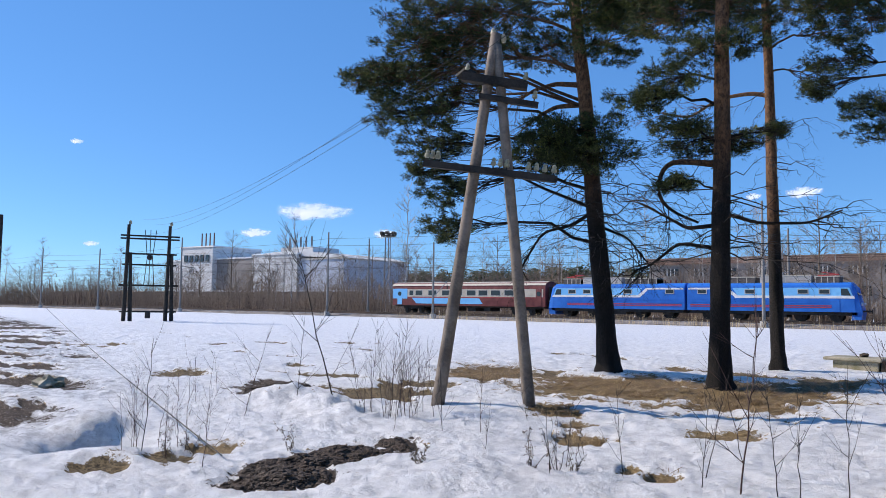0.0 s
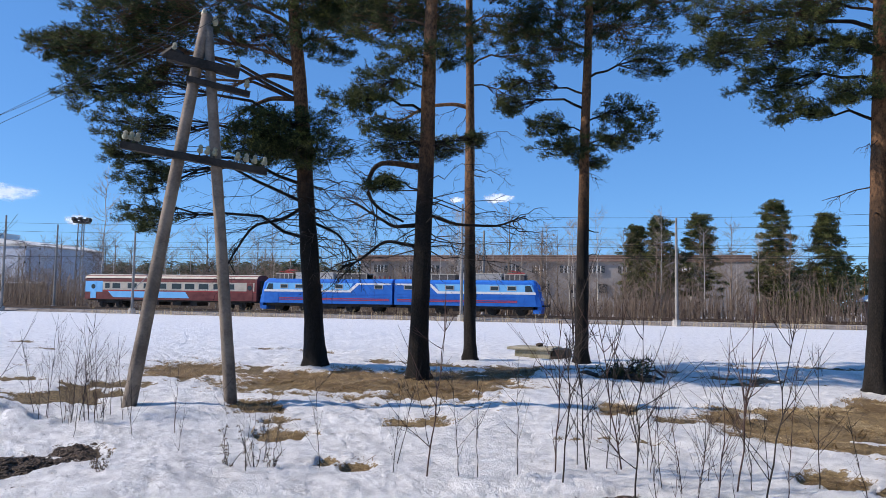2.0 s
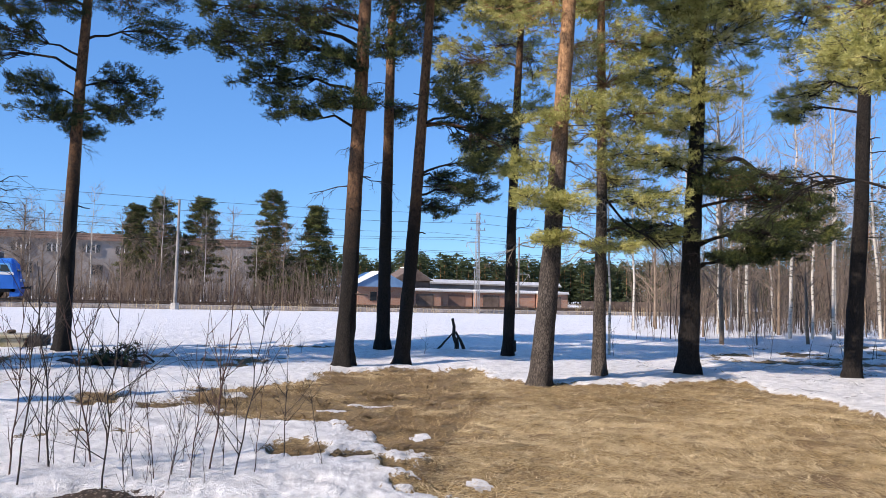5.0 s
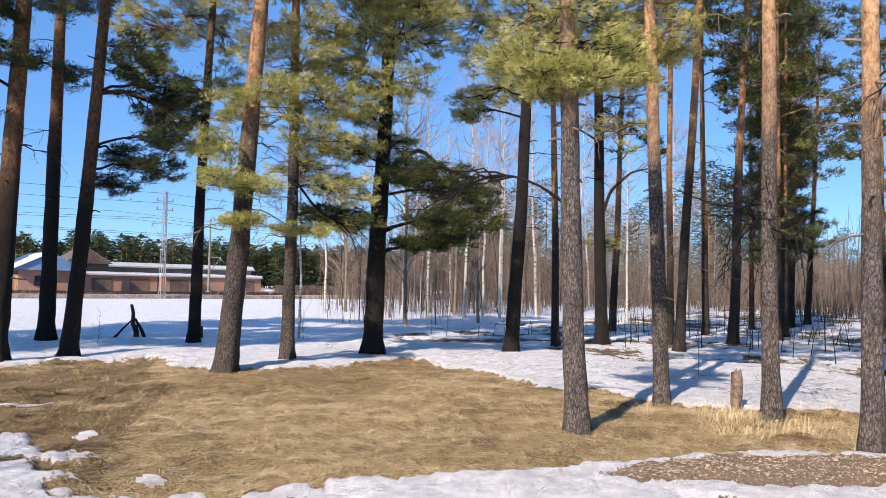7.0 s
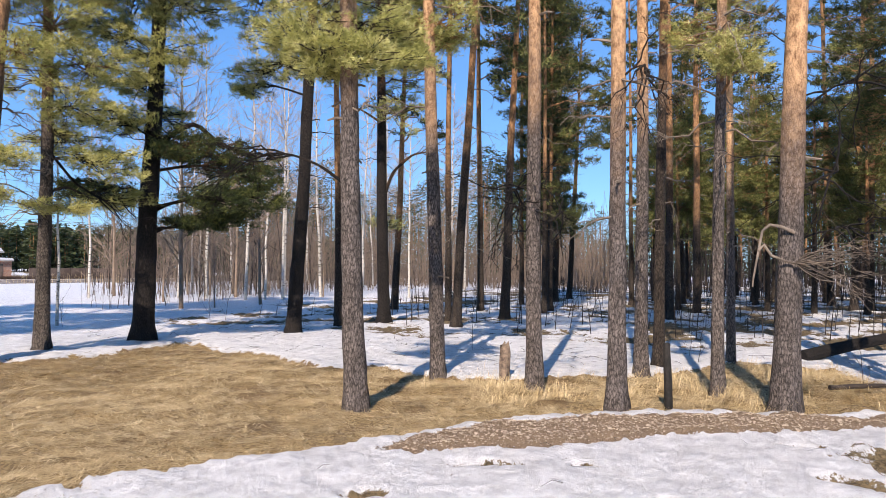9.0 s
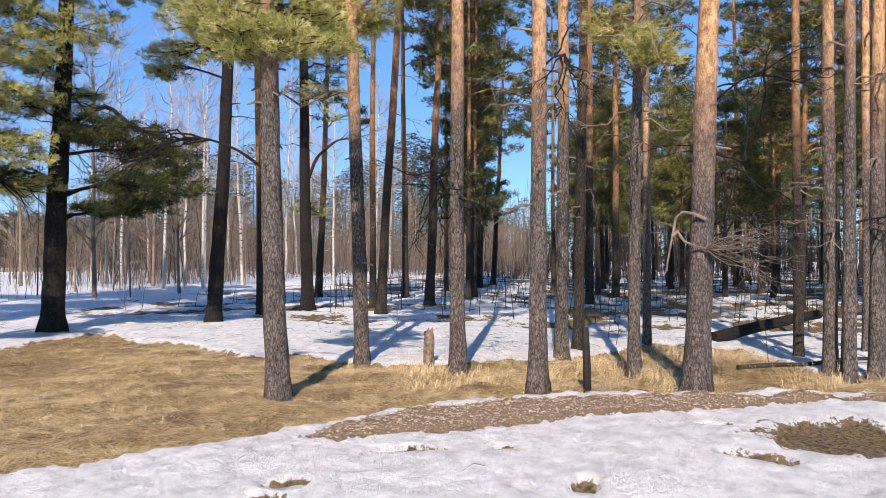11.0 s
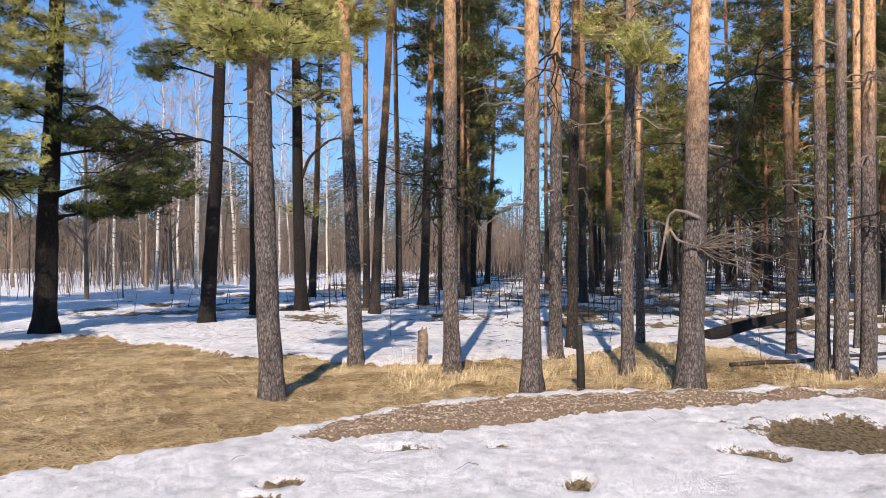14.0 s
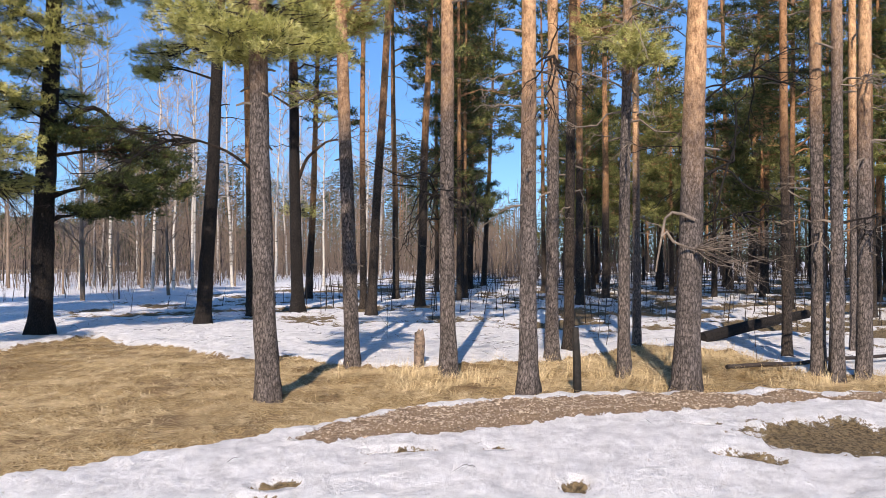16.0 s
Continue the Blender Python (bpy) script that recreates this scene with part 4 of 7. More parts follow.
# the depth of the forest: a few pines copied about
CONIFERS = [shaded_conifer(8.5, 1.5, 0.36, 22, "needles_olive"), shaded_conifer(11, 1.8, 0.36, 28, "needles_olive"), shaded_conifer(15, 2.1, 0.28, 40, "needles_mid"), shaded_conifer(16, 1.2, 0.22, 40, "needles_mid")]
STANDS = [(27.5, 10.8, 3), (33.5, 13.4, 3), (37.0, 14.6, 3), (41.0, 16.4, 3), (47, 18.4, 3),
          (34, 7.4, 0), (38, 8.0, 1), (36, 5.6, 0), (42, 10.4, 0), (35, 3.9, 0), (40, 5.0, 1), (46, 9.0, 1), (33, 2.0, 0),
          (26, -0.6, 2), (31, -3.6, 2), (27, -4.2, 1), (25, -6.2, 2), (33, 0.2, 0), (29, -7, 1),
          (24, -9, 2), (20, -10, 2), (40, -5, 2), (35, -8, 2), (44, 0, 1), (48, 5, 1), (50, -4, 2), (45, -9, 2), (55, 8, 1), (58, 2, 1), (52, 12, 0)]
for k, (x, y, kind) in enumerate(STANDS):
    m = pose(x, y, ground_height(x, y), 0, 0, 67.0 * k)
    if CONIFERS[kind].location.length < 1:
        CONIFERS[kind].matrix_basis = m
    else:
        copy_thing(CONIFERS[kind], m)
DEEP = [pine("deep", 30 + 4 * k, -6.0 - 2 * k, 0.24 + 0.04 * k, (0.01 * k - 0.01, 0.008), 16 + k, "bark_shade", "needles_mid", [], "pine among many in the shaded forest", 0.5, 10, 0.5, 0.20, 3, 1.5, 8, 2)[0] for k in range(4)]
spot = np.random.default_rng(21)
placed = [(x, y) for x, y, kind in STANDS]
while len(placed) < 85 + len(STANDS):
    x, y = spot.uniform(17, 92), spot.uniform(-48, 24)
    bearing = math.degrees(math.atan2(y, x))
    if -32 < bearing < 22 and y < 14 + 0.05 * x and not (16.6 < bearing < 19.6 and x < 75) and all(math.hypot(x - u, y - w) > 1.8 for u, w in placed) and not (x < 22 and y > -3):
        placed.append((x, y))
        copy_thing(DEEP[len(placed) % 4], pose(x, y, ground_height(x, y), 0, 0, spot.uniform(0, 360)))


# ---- railway ----
RAIL_Z = 0.52


def build_railway():
    bed = Geo()
    for y0, y1, h in ((75.6, 80.4, 0.26), (80.0, 84.6, 0.34)):
        bed.prism([(-420, -0.1), (420, -0.1), (420, 0.0), (-420, 0.0)], y0 - 0.9, y1 + 0.9)
        v = [(x, y, z) for x in (-420, 420) for y, z in ((y0 - 0.9, -0.05), (y0, h), (y1, h), (y1 + 0.9, -0.05))]
        bed.add(v, [(0, 1, 5, 4), (1, 2, 6, 5), (2, 3, 7, 6)])
    single("railway_bed", bed, M["ballast"], "stony railway bed under two tracks", "railway bed", kind="structure")
    sleepers = Geo()
    for y, z in ((78.0, 0.26), (82.3, 0.34)):
        for k in range(560):
            x = -168 + k * 0.6
            sleepers.box(x, x + 0.24, y - 1.35, y + 1.35, z - 0.05, z + 0.06)
    single("sleepers", sleepers, M["concrete"], "rows of grey railway sleepers in ballast", "sleepers", kind="stuff")
    for y, z in ((78.0, 0.32), (82.3, 0.40)):
        for side in (-0.76, 0.76):
            r = Geo()
            r.box(-420, 420, y + side - 0.07, y + side + 0.07, z, z + 0.02)
            r.box(-420, 420, y + side - 0.012, y + side + 0.012, z + 0.02, z + 0.11)
            r.box(-420, 420, y + side - 0.036, y + side + 0.036, z + 0.11, z + 0.155)
            single("rail", r, M["rail"], "rust-brown steel rail on sleepers", "rail", "rails")


build_railway()


def mast(x, y, top, arm, label, concrete=True, arms=2):
    """A contact line mast with brackets and insulators."""
    m = thing("catenary_mast", label, "mast", "masts along the railway", at=(x, y, 0))
    pole = Geo()
    pole.tube([(0, 0, -0.3), (0, 0, top * 0.5), (0, 0, top)], [0.17, 0.14, 0.10], 10, True)
    part("pole", pole, M["mast_concrete"] if concrete else M["steel"], m)
    for k in range(arms):
        z = top - 2.9 - 1.9 * k if arms > 1 else top - 0.8
        a = Geo()
        a.tube([(0, 0, z), (0.0, arm * 0.93, z - 0.1), (0.0, arm, z - 0.55)], 0.045, 5)
        if k == arms - 1 and arms > 1:
            a.tube([(0, 0, z - 2.0), (0, arm * 0.9, z - 0.15)], 0.04, 5)
        part("bracket", a, M["steel"], m)
        ins = Geo()
        ins.tube([(0, arm, z - 0.55), (0, arm, z - 0.62), (0, arm, z - 0.9)], [0.03, 0.08, 0.06], 6, True)
        part("insulator", ins, M["dark_wood"], m)
    foot = Geo()
    foot.tube([(0, 0, -0.3), (0, 0, 0.55)], [0.42, 0.36], 8, True)
    part("footing", foot, M["concrete"], m)
    return m


for x, top, arm in ((-155.7, 12.0, 3.0), (-134.1, 11.2, 3.0), (-108.8, 12.2, 3.0), (-74.9, 11.5, 3.2), (-56.6, 9.4, 3.0), (-18.0, 11.8, 3.2)):
    mast(x, 74.5, top, arm, "pale concrete mast with brackets beside the tracks")
mast(2.7, 72.6, 9.9, 1.2, "stout bare concrete pole with a small bracket", True, 1)
for x, y, top in ((-79.1, 87.5, 11.8), (-18.5, 87.5, 10.4), (45.0, 87.5, 9.6)):
    mast(x, y, top, -3.0, "pale concrete mast behind the tracks")


def lattice(x, y, top):
    m = thing("lattice_mast", "galvanised steel lattice mast with brackets", "mast", "masts along the railway", at=(x, y, 0))
    for sx in (-1, 1):
        for sy in (-1, 1):
            leg = Geo()
            leg.tube([(0.24 * sx, 0.24 * sy, -0.2), (0.12 * sx, 0.12 * sy, top)], 0.04, 4)
            part("leg", leg, M["steel"], m)
    brace = Geo()
    for k in range(18):
        z0, z1 = top * k / 18, top * (k + 1) / 18
        for s in (-1, 1):
            brace.tube([(-0.22 * s, -0.2, z0), (0.22 * s, -0.2, z1)], 0.022, 3)
            brace.tube([(0.2, -0.22 * s, z0), (0.2, 0.22 * s, z1)], 0.022, 3)
    part("bracing", brace, M["steel"], m)
    arm = Geo()
    arm.tube([(0, 0, top - 3.2), (0, 2.9, top - 3.1), (0, 3.0, top - 3.6)], 0.04, 4)
    arm.tube([(0, 0, top - 5.4), (0, 2.7, top - 3.2)], 0.035, 4)
    part("bracket", arm, M["steel"], m)
    for z in (top - 1.0, top - 1.9):
        ins = Geo()
        ins.tube([(-0.9, 0, z), (0.9, 0, z)], 0.03, 4)
        ins.tube([(-0.8, 0, z), (-0.8, 0, z + 0.3)], 0.05, 5)
        ins.tube([(0.8, 0, z), (0.8, 0, z + 0.3)], 0.05, 5)
        part("crossarm", ins, M["steel"], m)


lattice(33.3, 74.5, 10.8)


def wire(points, r, label, group, n=14, sag=0.0):
    """A hanging line through the points given."""
    g = Geo()
    pts = []
    for p, q in zip(points, points[1:]):
        s = np.linspace(0, 1, n)[:, None]
        seg = np.array(p) + (np.array(q) - np.array(p)) * s
        seg[:, 2] -= sag * 4 * (s * (1 - s))[:, 0]
        pts.append(seg if not pts else seg[1:])
    g.tube(np.concatenate(pts), r, 4)
    return single("wire", g, M["wire"], label, "wire", group)


SPANS = [-190, -155.7, -108.8, -74.9, -18.0, 33.3, 80, 150]
for y, z, sag in ((77.7, 8.3, 0.6), (77.7, 6.7, 0.05), (82.3, 8.4, 0.6), (82.3, 6.8, 0.05), (74.4, 10.6, 0.5), (74.3, 9.6, 0.5), (87.5, 9.6, 0.5)):
    wire([(x, y, z) for x in SPANS], 0.016, "thin dark overhead line above the tracks", "overhead lines", 10, sag)


# ---- train ----
M["blue"] = worn("deep_blue_paint", (0.014, 0.13, 0.50), (0.022, 0.17, 0.60), 1.2, 0.4, 0.0, 0.002)
M["sky_blue"] = worn("light_blue_paint", (0.15, 0.46, 0.82), (0.20, 0.54, 0.88), 1.2, 0.4, 0.0, 0.002)
M["white"] = worn("white_paint", (0.66, 0.68, 0.70), (0.82, 0.82, 0.82), 2.0, 0.45, 0.0, 0.002)
M["red"] = worn("red_paint", (0.42, 0.045, 0.05), (0.55, 0.07, 0.07), 2.0, 0.45, 0.0, 0.002)
M["maroon"] = worn("dusty_maroon_paint", (0.12, 0.028, 0.03), (0.20, 0.055, 0.05), 1.5, 0.55, 0.0, 0.003)
M["beige"] = worn("dusty_beige_paint", (0.40, 0.36, 0.29), (0.55, 0.50, 0.42), 1.2, 0.6, 0.0, 0.003)
M["roof_grey"] = worn("grey_roof_paint", (0.36, 0.35, 0.33), (0.52, 0.50, 0.46), 1.0, 0.6, 0.0, 0.003)
M["under"] = worn("greasy_underframe", (0.018, 0.016, 0.015), (0.06, 0.052, 0.045), 2.0, 0.7)
M["grille"] = worn("dark_grille", (0.06, 0.055, 0.05), (0.14, 0.12, 0.11), 6.0, 0.6)


def pane_material():
    n = Nodes("dark_window_glass", 0.08)
    n.colour((0.02, 0.025, 0.03))
    n.b.inputs["Specular IOR Level"].default_value = 0.6
    return n.m


M["pane"] = pane_material()


def shell(length, half, z0, z1, round_top, cab=0.0):
    """A vehicle body drawn out along x; with a slanting nose at its far end when cab is given."""
    prof = [(-half, z0), (-half, z1 - round_top), (-half * 0.96, z1 - round_top * 0.55), (-half * 0.8, z1 - round_top * 0.18), (-half * 0.4, z1), (half * 0.4, z1),
            (half * 0.8, z1 - round_top * 0.18), (half * 0.96, z1 - round_top * 0.55), (half, z1 - round_top), (half, z0)]
    g = Geo()
    xs = [0, length] if not cab else [0, length - 1.5, length - 0.55, length]
    n, v = len(prof), []
    for i, x in enumerate(xs):
        for y, z in prof:
            if cab and i >= 2:
                up = (z - z0) / (z1 - z0)
                back = cab * max(0.0, up - 0.45) * (1.6 if i == 3 else 0.8)
                v.append((x - back, y * (0.9 if i == 3 else 0.985), z - (0.16 if i == 3 and up > 0.9 else 0)))
            else:
                v.append((x, y, z))
    f = [(i * n + j, i * n + (j + 1) % n, (i + 1) * n + (j + 1) % n, (i + 1) * n + j) for i in range(len(xs) - 1) for j in range(n)]
    g.add(v, f)
    for base in (0, (len(xs) - 1) * n):
        for j in range(1, n - 1):
            g.f.append(np.array([[base, base + j, base + j + 1]]))
    return g


def wheelset(parent, x, r):
    axle = Geo()
    axle.tube([(x, -0.9, r), (x, 0.9, r)], 0.09, 8, True)
    ax = part("axle", axle, M["under"], parent)
    for s in (-1, 1):
        w = Geo()
        w.tube([(x, s * 0.70, r), (x, s * 0.71, r), (x, s * 0.83, r), (x, s * 0.84, r)], [r * 0.8, r, r, r * 0.8], 20, True)
        part("wheel", w, M["under"], ax)


def bogie(parent, x, wheels, r):
    b = None
    for s in (-1, 1):
        frame_geo = Geo()
        frame_geo.prism([(x + wheels[0] - 0.6, r + 0.12), (x + wheels[-1] + 0.6, r + 0.12), (x + wheels[-1] + 0.5, r + 0.4), (x + wheels[0] - 0.5, r + 0.4)], s * 1.0 - 0.07, s * 1.0 + 0.07)
        for w in wheels:
            frame_geo.box(x + w - 0.22, x + w + 0.22, s * 1.06 - 0.1, s * 1.06 + 0.1, r - 0.2, r + 0.28)
        b = part("bogie_side", frame_geo, M["under"], parent)
    for w in wheels:
        wheelset(parent, x + w, r)
    return b


def loco_section(x, mirror):
    """One half of the twin electric locomotive: cab at its far end, coupled at x = 0."""
    L = 16.5
    car = thing("locomotive_section", "blue electric locomotive section with white stripe on rails", "locomotive", "coupled locomotive sections", at=(x, 82.3, RAIL_Z), turn=180 if mirror else 0)
    body = part("body", shell(L, 1.48, 0.95, 3.85, 0.5, 0.9), M["blue"], car)
    for s in (-1, 1):
        y0, y1 = sorted((s * 1.481, s * 1.492))
        band = Geo()
        band.prism([(5.2, 2.52), (L - 0.75, 2.52), (L - 1.05, 3.30), (4.7, 3.30)], y0, y1)
        part("upper_band", band, M["sky_blue"], body)
        y0, y1 = sorted((s * 1.481, s * 1.500))
        stripe = Geo()
        for quad in ([(0.1, 3.14), (4.0, 3.14), (4.25, 3.32), (0.1, 3.32)], [(4.0, 3.14), (5.0, 2.26), (5.2, 2.52), (4.25, 3.32)], [(5.0, 2.26), (L - 0.6, 2.26), (L - 0.66, 2.52), (5.2, 2.52)]):
            stripe.prism(quad, y0, y1)
        part("stripe", stripe, M["white"], body)
        line = Geo()
        for z in (1.34, 1.50):
            line.box(0.3, L - 2.6, y0, y1, z, z + 0.08)
        part("red_line", line, M["red"], body)
        for k, wx in enumerate((1.6, 6.4, 8.9, 11.4, 13.3)):
            rim = Geo()
            rim.box(wx - 0.50, wx + 0.50, *sorted((s * 1.482, s * 1.515)), 2.66, 3.16)
            win = part("window", rim, M["roof_grey"], body)
            g = Geo()
            g.box(wx - 0.42, wx + 0.42, *sorted((s * 1.50, s * 1.522)), 2.73, 3.09)
            part("pane", g, M["pane"], win)
        g = Geo()
        g.prism([(L - 1.75, 2.55), (L - 0.92, 2.55), (L - 1.22, 3.2), (L - 1.75, 3.2)], *sorted((s * 1.40, s * 1.515)))
        part("cab_window", g, M["pane"], body)
        ribs = Geo()
        for z in np.arange(1.62, 2.24, 0.16):
            ribs.box(0.3, L - 2.8, *sorted((s * 1.482, s * 1.497)), z, z + 0.035)
        part("ribbing", ribs, M["blue"], body)
        door = Geo()
        door.box(L - 2.5, L - 1.9, *sorted((s * 1.482, s * 1.505)), 1.0, 2.2)
        part("door", door, M["blue"], body)
        lamp = Geo()
        lamp.tube([(L - 0.12, s * 0.95, 1.75), (L + 0.02, s * 0.95, 1.75)], [0.16, 0.14], 10, True)
        part("headlight", lamp, M["white"], body)
    # windscreen, roof fittings
    g = Geo()
    g.add([(L - 0.40, -1.15, 2.62), (L - 0.40, 1.15, 2.62), (L - 0.98, 1.05, 3.3), (L - 0.98, -1.15, 3.3), (L - 0.28, -1.15, 2.62), (L - 0.28, 1.15, 2.62), (L - 0.86, 1.05, 3.3), (L - 0.86, -1.05, 3.3)],
          [(4, 5, 6, 7), (0, 4, 7, 3), (1, 2, 6, 5), (3, 7, 6, 2), (0, 1, 5, 4)])
    part("windscreen", g, M["pane"], body)
    for x0, x1, name, mat_name in ((3.2, 6.9, "resistor_box", "grille"), (7.3, 12.1, "louvre_box", "roof_grey"), (12.4, 14.6, "resistor_box", "grille")):
        h = 4.5 if name == "louvre_box" else 4.38
        box = part(name, rounded((x0, x1, -1.05, 1.05, 3.7, h), 0.06), M[mat_name], body)
        for k in range(4):
            if name == "louvre_box":
                g = Geo()
                g.box(x0 + 0.25 + k * (x1 - x0 - 0.4) / 4, x0 + (k + 1) * (x1 - x0 - 0.4) / 4 + 0.1, -1.075, -1.04, 3.86, h - 0.14)
                part("louvre", g, M["concrete"], box)
            else:
                g = Geo()
                g.box(x0 + k * (x1 - x0) / 4, x0 + k * (x1 - x0) / 4 + 0.09, -1.075, 1.075, 3.8, h + 0.03)
                part("upright", g, M["beige"], box)
        g = Geo()
        g.box(x0 - 0.04, x1 + 0.04, -1.09, 1.09, h - 0.02, h + 0.07)
        part("rim", g, M["beige"], box)
    pan = Geo()
    for s in (-1, 1):
        pan.tube([(12.6, s * 0.55, 4.5), (14.4, s * 0.55, 4.62), (12.9, s * 0.4, 4.85)], 0.035, 4)
    pan.tube([(12.9, -0.9, 4.87), (12.9, 0.9, 4.87)], 0.05, 5)
    pan.tube([(13.2, -0.9, 4.85), (13.2, 0.9, 4.85)], 0.05, 5)
    part("pantograph", pan, M["red"], car, "lowered red pantograph")
    for k in range(4):
        g = Geo()
        g.tube([(0.7 + 0.6 * k, 0.3, 3.85), (0.7 + 0.6 * k, 0.3, 4.2)], [0.1, 0.07], 6, True)
        part("insulator", g, M["maroon"], car)
    skirt = part("underframe", rounded((0.2, L - 0.4, -1.3, 1.3, 0.62, 1.0), 0.04), M["under"], car)
    tank = Geo()
    tank.box(6.7, 9.8, -1.25, 1.25, 0.35, 0.75)
    part("equipment_box", tank, M["under"], skirt)
    bogie(car, 3.6, (-1.6, 1.6), 0.62)
    bogie(car, 12.6, (-1.6, 1.6), 0.62)
    g = Geo()
    g.prism([(L - 0.9, 0.2), (L - 0.1, 0.25), (L + 0.02, 0.95), (L - 0.9, 0.95)], -1.3, 1.3)
    part("snow_plough", g, M["blue"], car)
    for s in (-1, 1):
        g = Geo()
        g.tube([(L, s * 0.87, 1.06), (L + 0.5, s * 0.87, 1.06), (L + 0.52, s * 0.87, 1.06), (L + 0.58, s * 0.87, 1.06)], [0.09, 0.09, 0.22, 0.2], 10, True)
        part("buffer", g, M["under"], car)


loco_section(-27.25, False)
loco_section(-27.55, True)


def carriage(x0):
    L = 24.0
    car = thing("passenger_carriage", "dusty maroon and beige carriage with a blue painted panel", "railway carriage", at=(x0, 82.3, RAIL_Z))
    body = part("body", shell(L, 1.5, 1.05, 4.15, 0.75), M["maroon"], car)
    roof_geo = Geo()
    ys = np.linspace(-1.53, 1.53, 11)
    zs = 3.52 + 0.68 * np.sqrt(np.clip(1 - (ys / 1.55) ** 2, 0, 1)) ** 0.8
    v = [(x, y, z) for x in (-0.05, L + 0.05) for y, z in zip(ys, zs)]
    roof_geo.add(v, [(j, j + 1, 12 + j, 11 + j) for j in range(10)])
    part("roof", roof_geo, M["beige"], body, "dusty beige curved roof")
    for s in (-1, 1):
        band = Geo()
        band.box(0.9, L - 0.3, *sorted((s * 1.501, s * 1.512)), 2.22, 3.22)
        part("window_band", band, M["beige"], body)
        mural = Geo()
        mural.prism([(4.2, 1.30), (15.0, 1.30), (14.4, 2.06), (3.4, 2.06)], *sorted((s * 1.501, s * 1.514)))
        part("blue_panel", mural, M["sky_blue"], body)
        end = Geo()
        end.box(0.05, 2.6, *sorted((s * 1.5015, s * 1.520)), 1.95, 3.3)
        part("blue_end_panel", end, M["sky_blue"], body)
        for k, (wx, w) in enumerate(((4.6, 0.55), (6.9, 0.65), (9.2, 0.65), (11.2, 0.55), (13.2, 0.65), (15.0, 0.65), (16.9, 0.65), (18.9, 0.65), (20.6, 0.45), (3.3, 0.32))):
            rim = Geo()
            rim.box(wx - w - 0.07, wx + w + 0.07, *sorted((s * 1.505, s * 1.522)), 2.35, 3.12)
            win = part("window", rim, M["roof_grey"], body)
            g = Geo()
            g.box(wx - w, wx + w, *sorted((s * 1.51, s * 1.530)), 2.42, 3.05)
            part("pane", g, M["pane"], win)
        for dx in (1.25, L - 0.9):
            g = Geo()
            g.box(dx - 0.4, dx + 0.4, *sorted((s * 1.505, s * 1.535)), 1.15, 3.2)
            door = part("door", g, M["sky_blue"] if dx < 3 else M["maroon"], body)
            g = Geo()
            g.tube([(dx, s * 1.53, 2.62), (dx, s * 1.545, 2.62)], 0.30, 14, True)
            part("pane", g, M["pane"], door)
        line = Geo()
        line.box(0.1, L - 0.1, *sorted((s * 1.503, s * 1.516)), 2.1, 2.16)
        part("moulding", line, M["red"], body)
        ribs = Geo()
        for z in (1.2, 1.36, 1.52, 1.68, 1.84):
            ribs.box(15.2, L - 1.5, *sorted((s * 1.501, s * 1.515)), z, z + 0.04)
        part("ribbing", ribs, M["maroon"], body)
    for x in (-0.25, L + 0.02):
        part("gangway", rounded((x, x + 0.25, -0.75, 0.75, 1.2, 3.5), 0.08), M["under"], car)
    part("underframe", rounded((0.3, L - 0.3, -1.25, 1.25, 0.85, 1.1), 0.04), M["under"], car)
    for x, w in ((9.0, 1.6), (12.5, 1.2), (15.0, 0.9)):
        part("equipment_box", rounded((x, x + w, -1.2, 1.2, 0.4, 0.9), 0.05), M["under"], car)
    bogie(car, 3.4, (-1.2, 1.2), 0.48)
    bogie(car, L - 3.4, (-1.2, 1.2), 0.48)


carriage(-68.4)


# ---- far side of the line ----
M["wall_white"] = worn("whitewashed_wall", (0.58, 0.58, 0.57), (0.72, 0.72, 0.71), 0.15, 0.8, 0.0, 0.01, 1.5)
# side of the factory hall: bluer and darker than its white front
M["wall_blue"] = worn("pale_bluish_wall", (0.42, 0.46, 0.54), (0.52, 0.56, 0.63), 0.15, 0.6, 0.0, 0.01, 1.2)
M["wall_grey"] = worn("grey_concrete_panels", (0.20, 0.185, 0.175), (0.30, 0.275, 0.26), 0.12, 0.85, 0.0, 0.01, 1.5)
M["rust"] = worn("rust_brown_cladding", (0.17, 0.10, 0.075), (0.27, 0.17, 0.13), 0.2, 0.8, 0.0, 0.01, 1.0)
M["roof_blue"] = worn("blue_sheet_roof", (0.12, 0.24, 0.42), (0.20, 0.34, 0.52), 0.8, 0.5)
M["plank"] = worn("dark_plank_wall", (0.10, 0.07, 0.055), (0.20, 0.15, 0.12), 1.0)


def brick_material():
    n = Nodes("red_brick_masonry", 0.85)
    t = n.add("ShaderNodeTexBrick", Scale=4.0, Mortar_Size=0.03)
    t.inputs["Color1"].default_value, t.inputs["Color2"].default_value, t.inputs["Mortar"].default_value = (0.36, 0.15, 0.09, 1), (0.46, 0.22, 0.13, 1), (0.42, 0.36, 0.30, 1)
    apart = n.t.nodes.new("ShaderNodeSeparateXYZ")
    flat = n.t.nodes.new("ShaderNodeCombineXYZ")
    n.put(n.space, apart.inputs[0])
    n.put(n.math("ADD", apart.outputs["X"], apart.outputs["Y"]), flat.inputs["X"])
    n.put(apart.outputs["Z"], flat.inputs["Y"])
    n.put(flat.outputs[0], t.inputs["Vector"])
    n.colour(n.mix(n.step(n.noise(0.7), 0.55, 0.85), t.outputs["Color"], (0.40, 0.30, 0.22)))
    return n.m


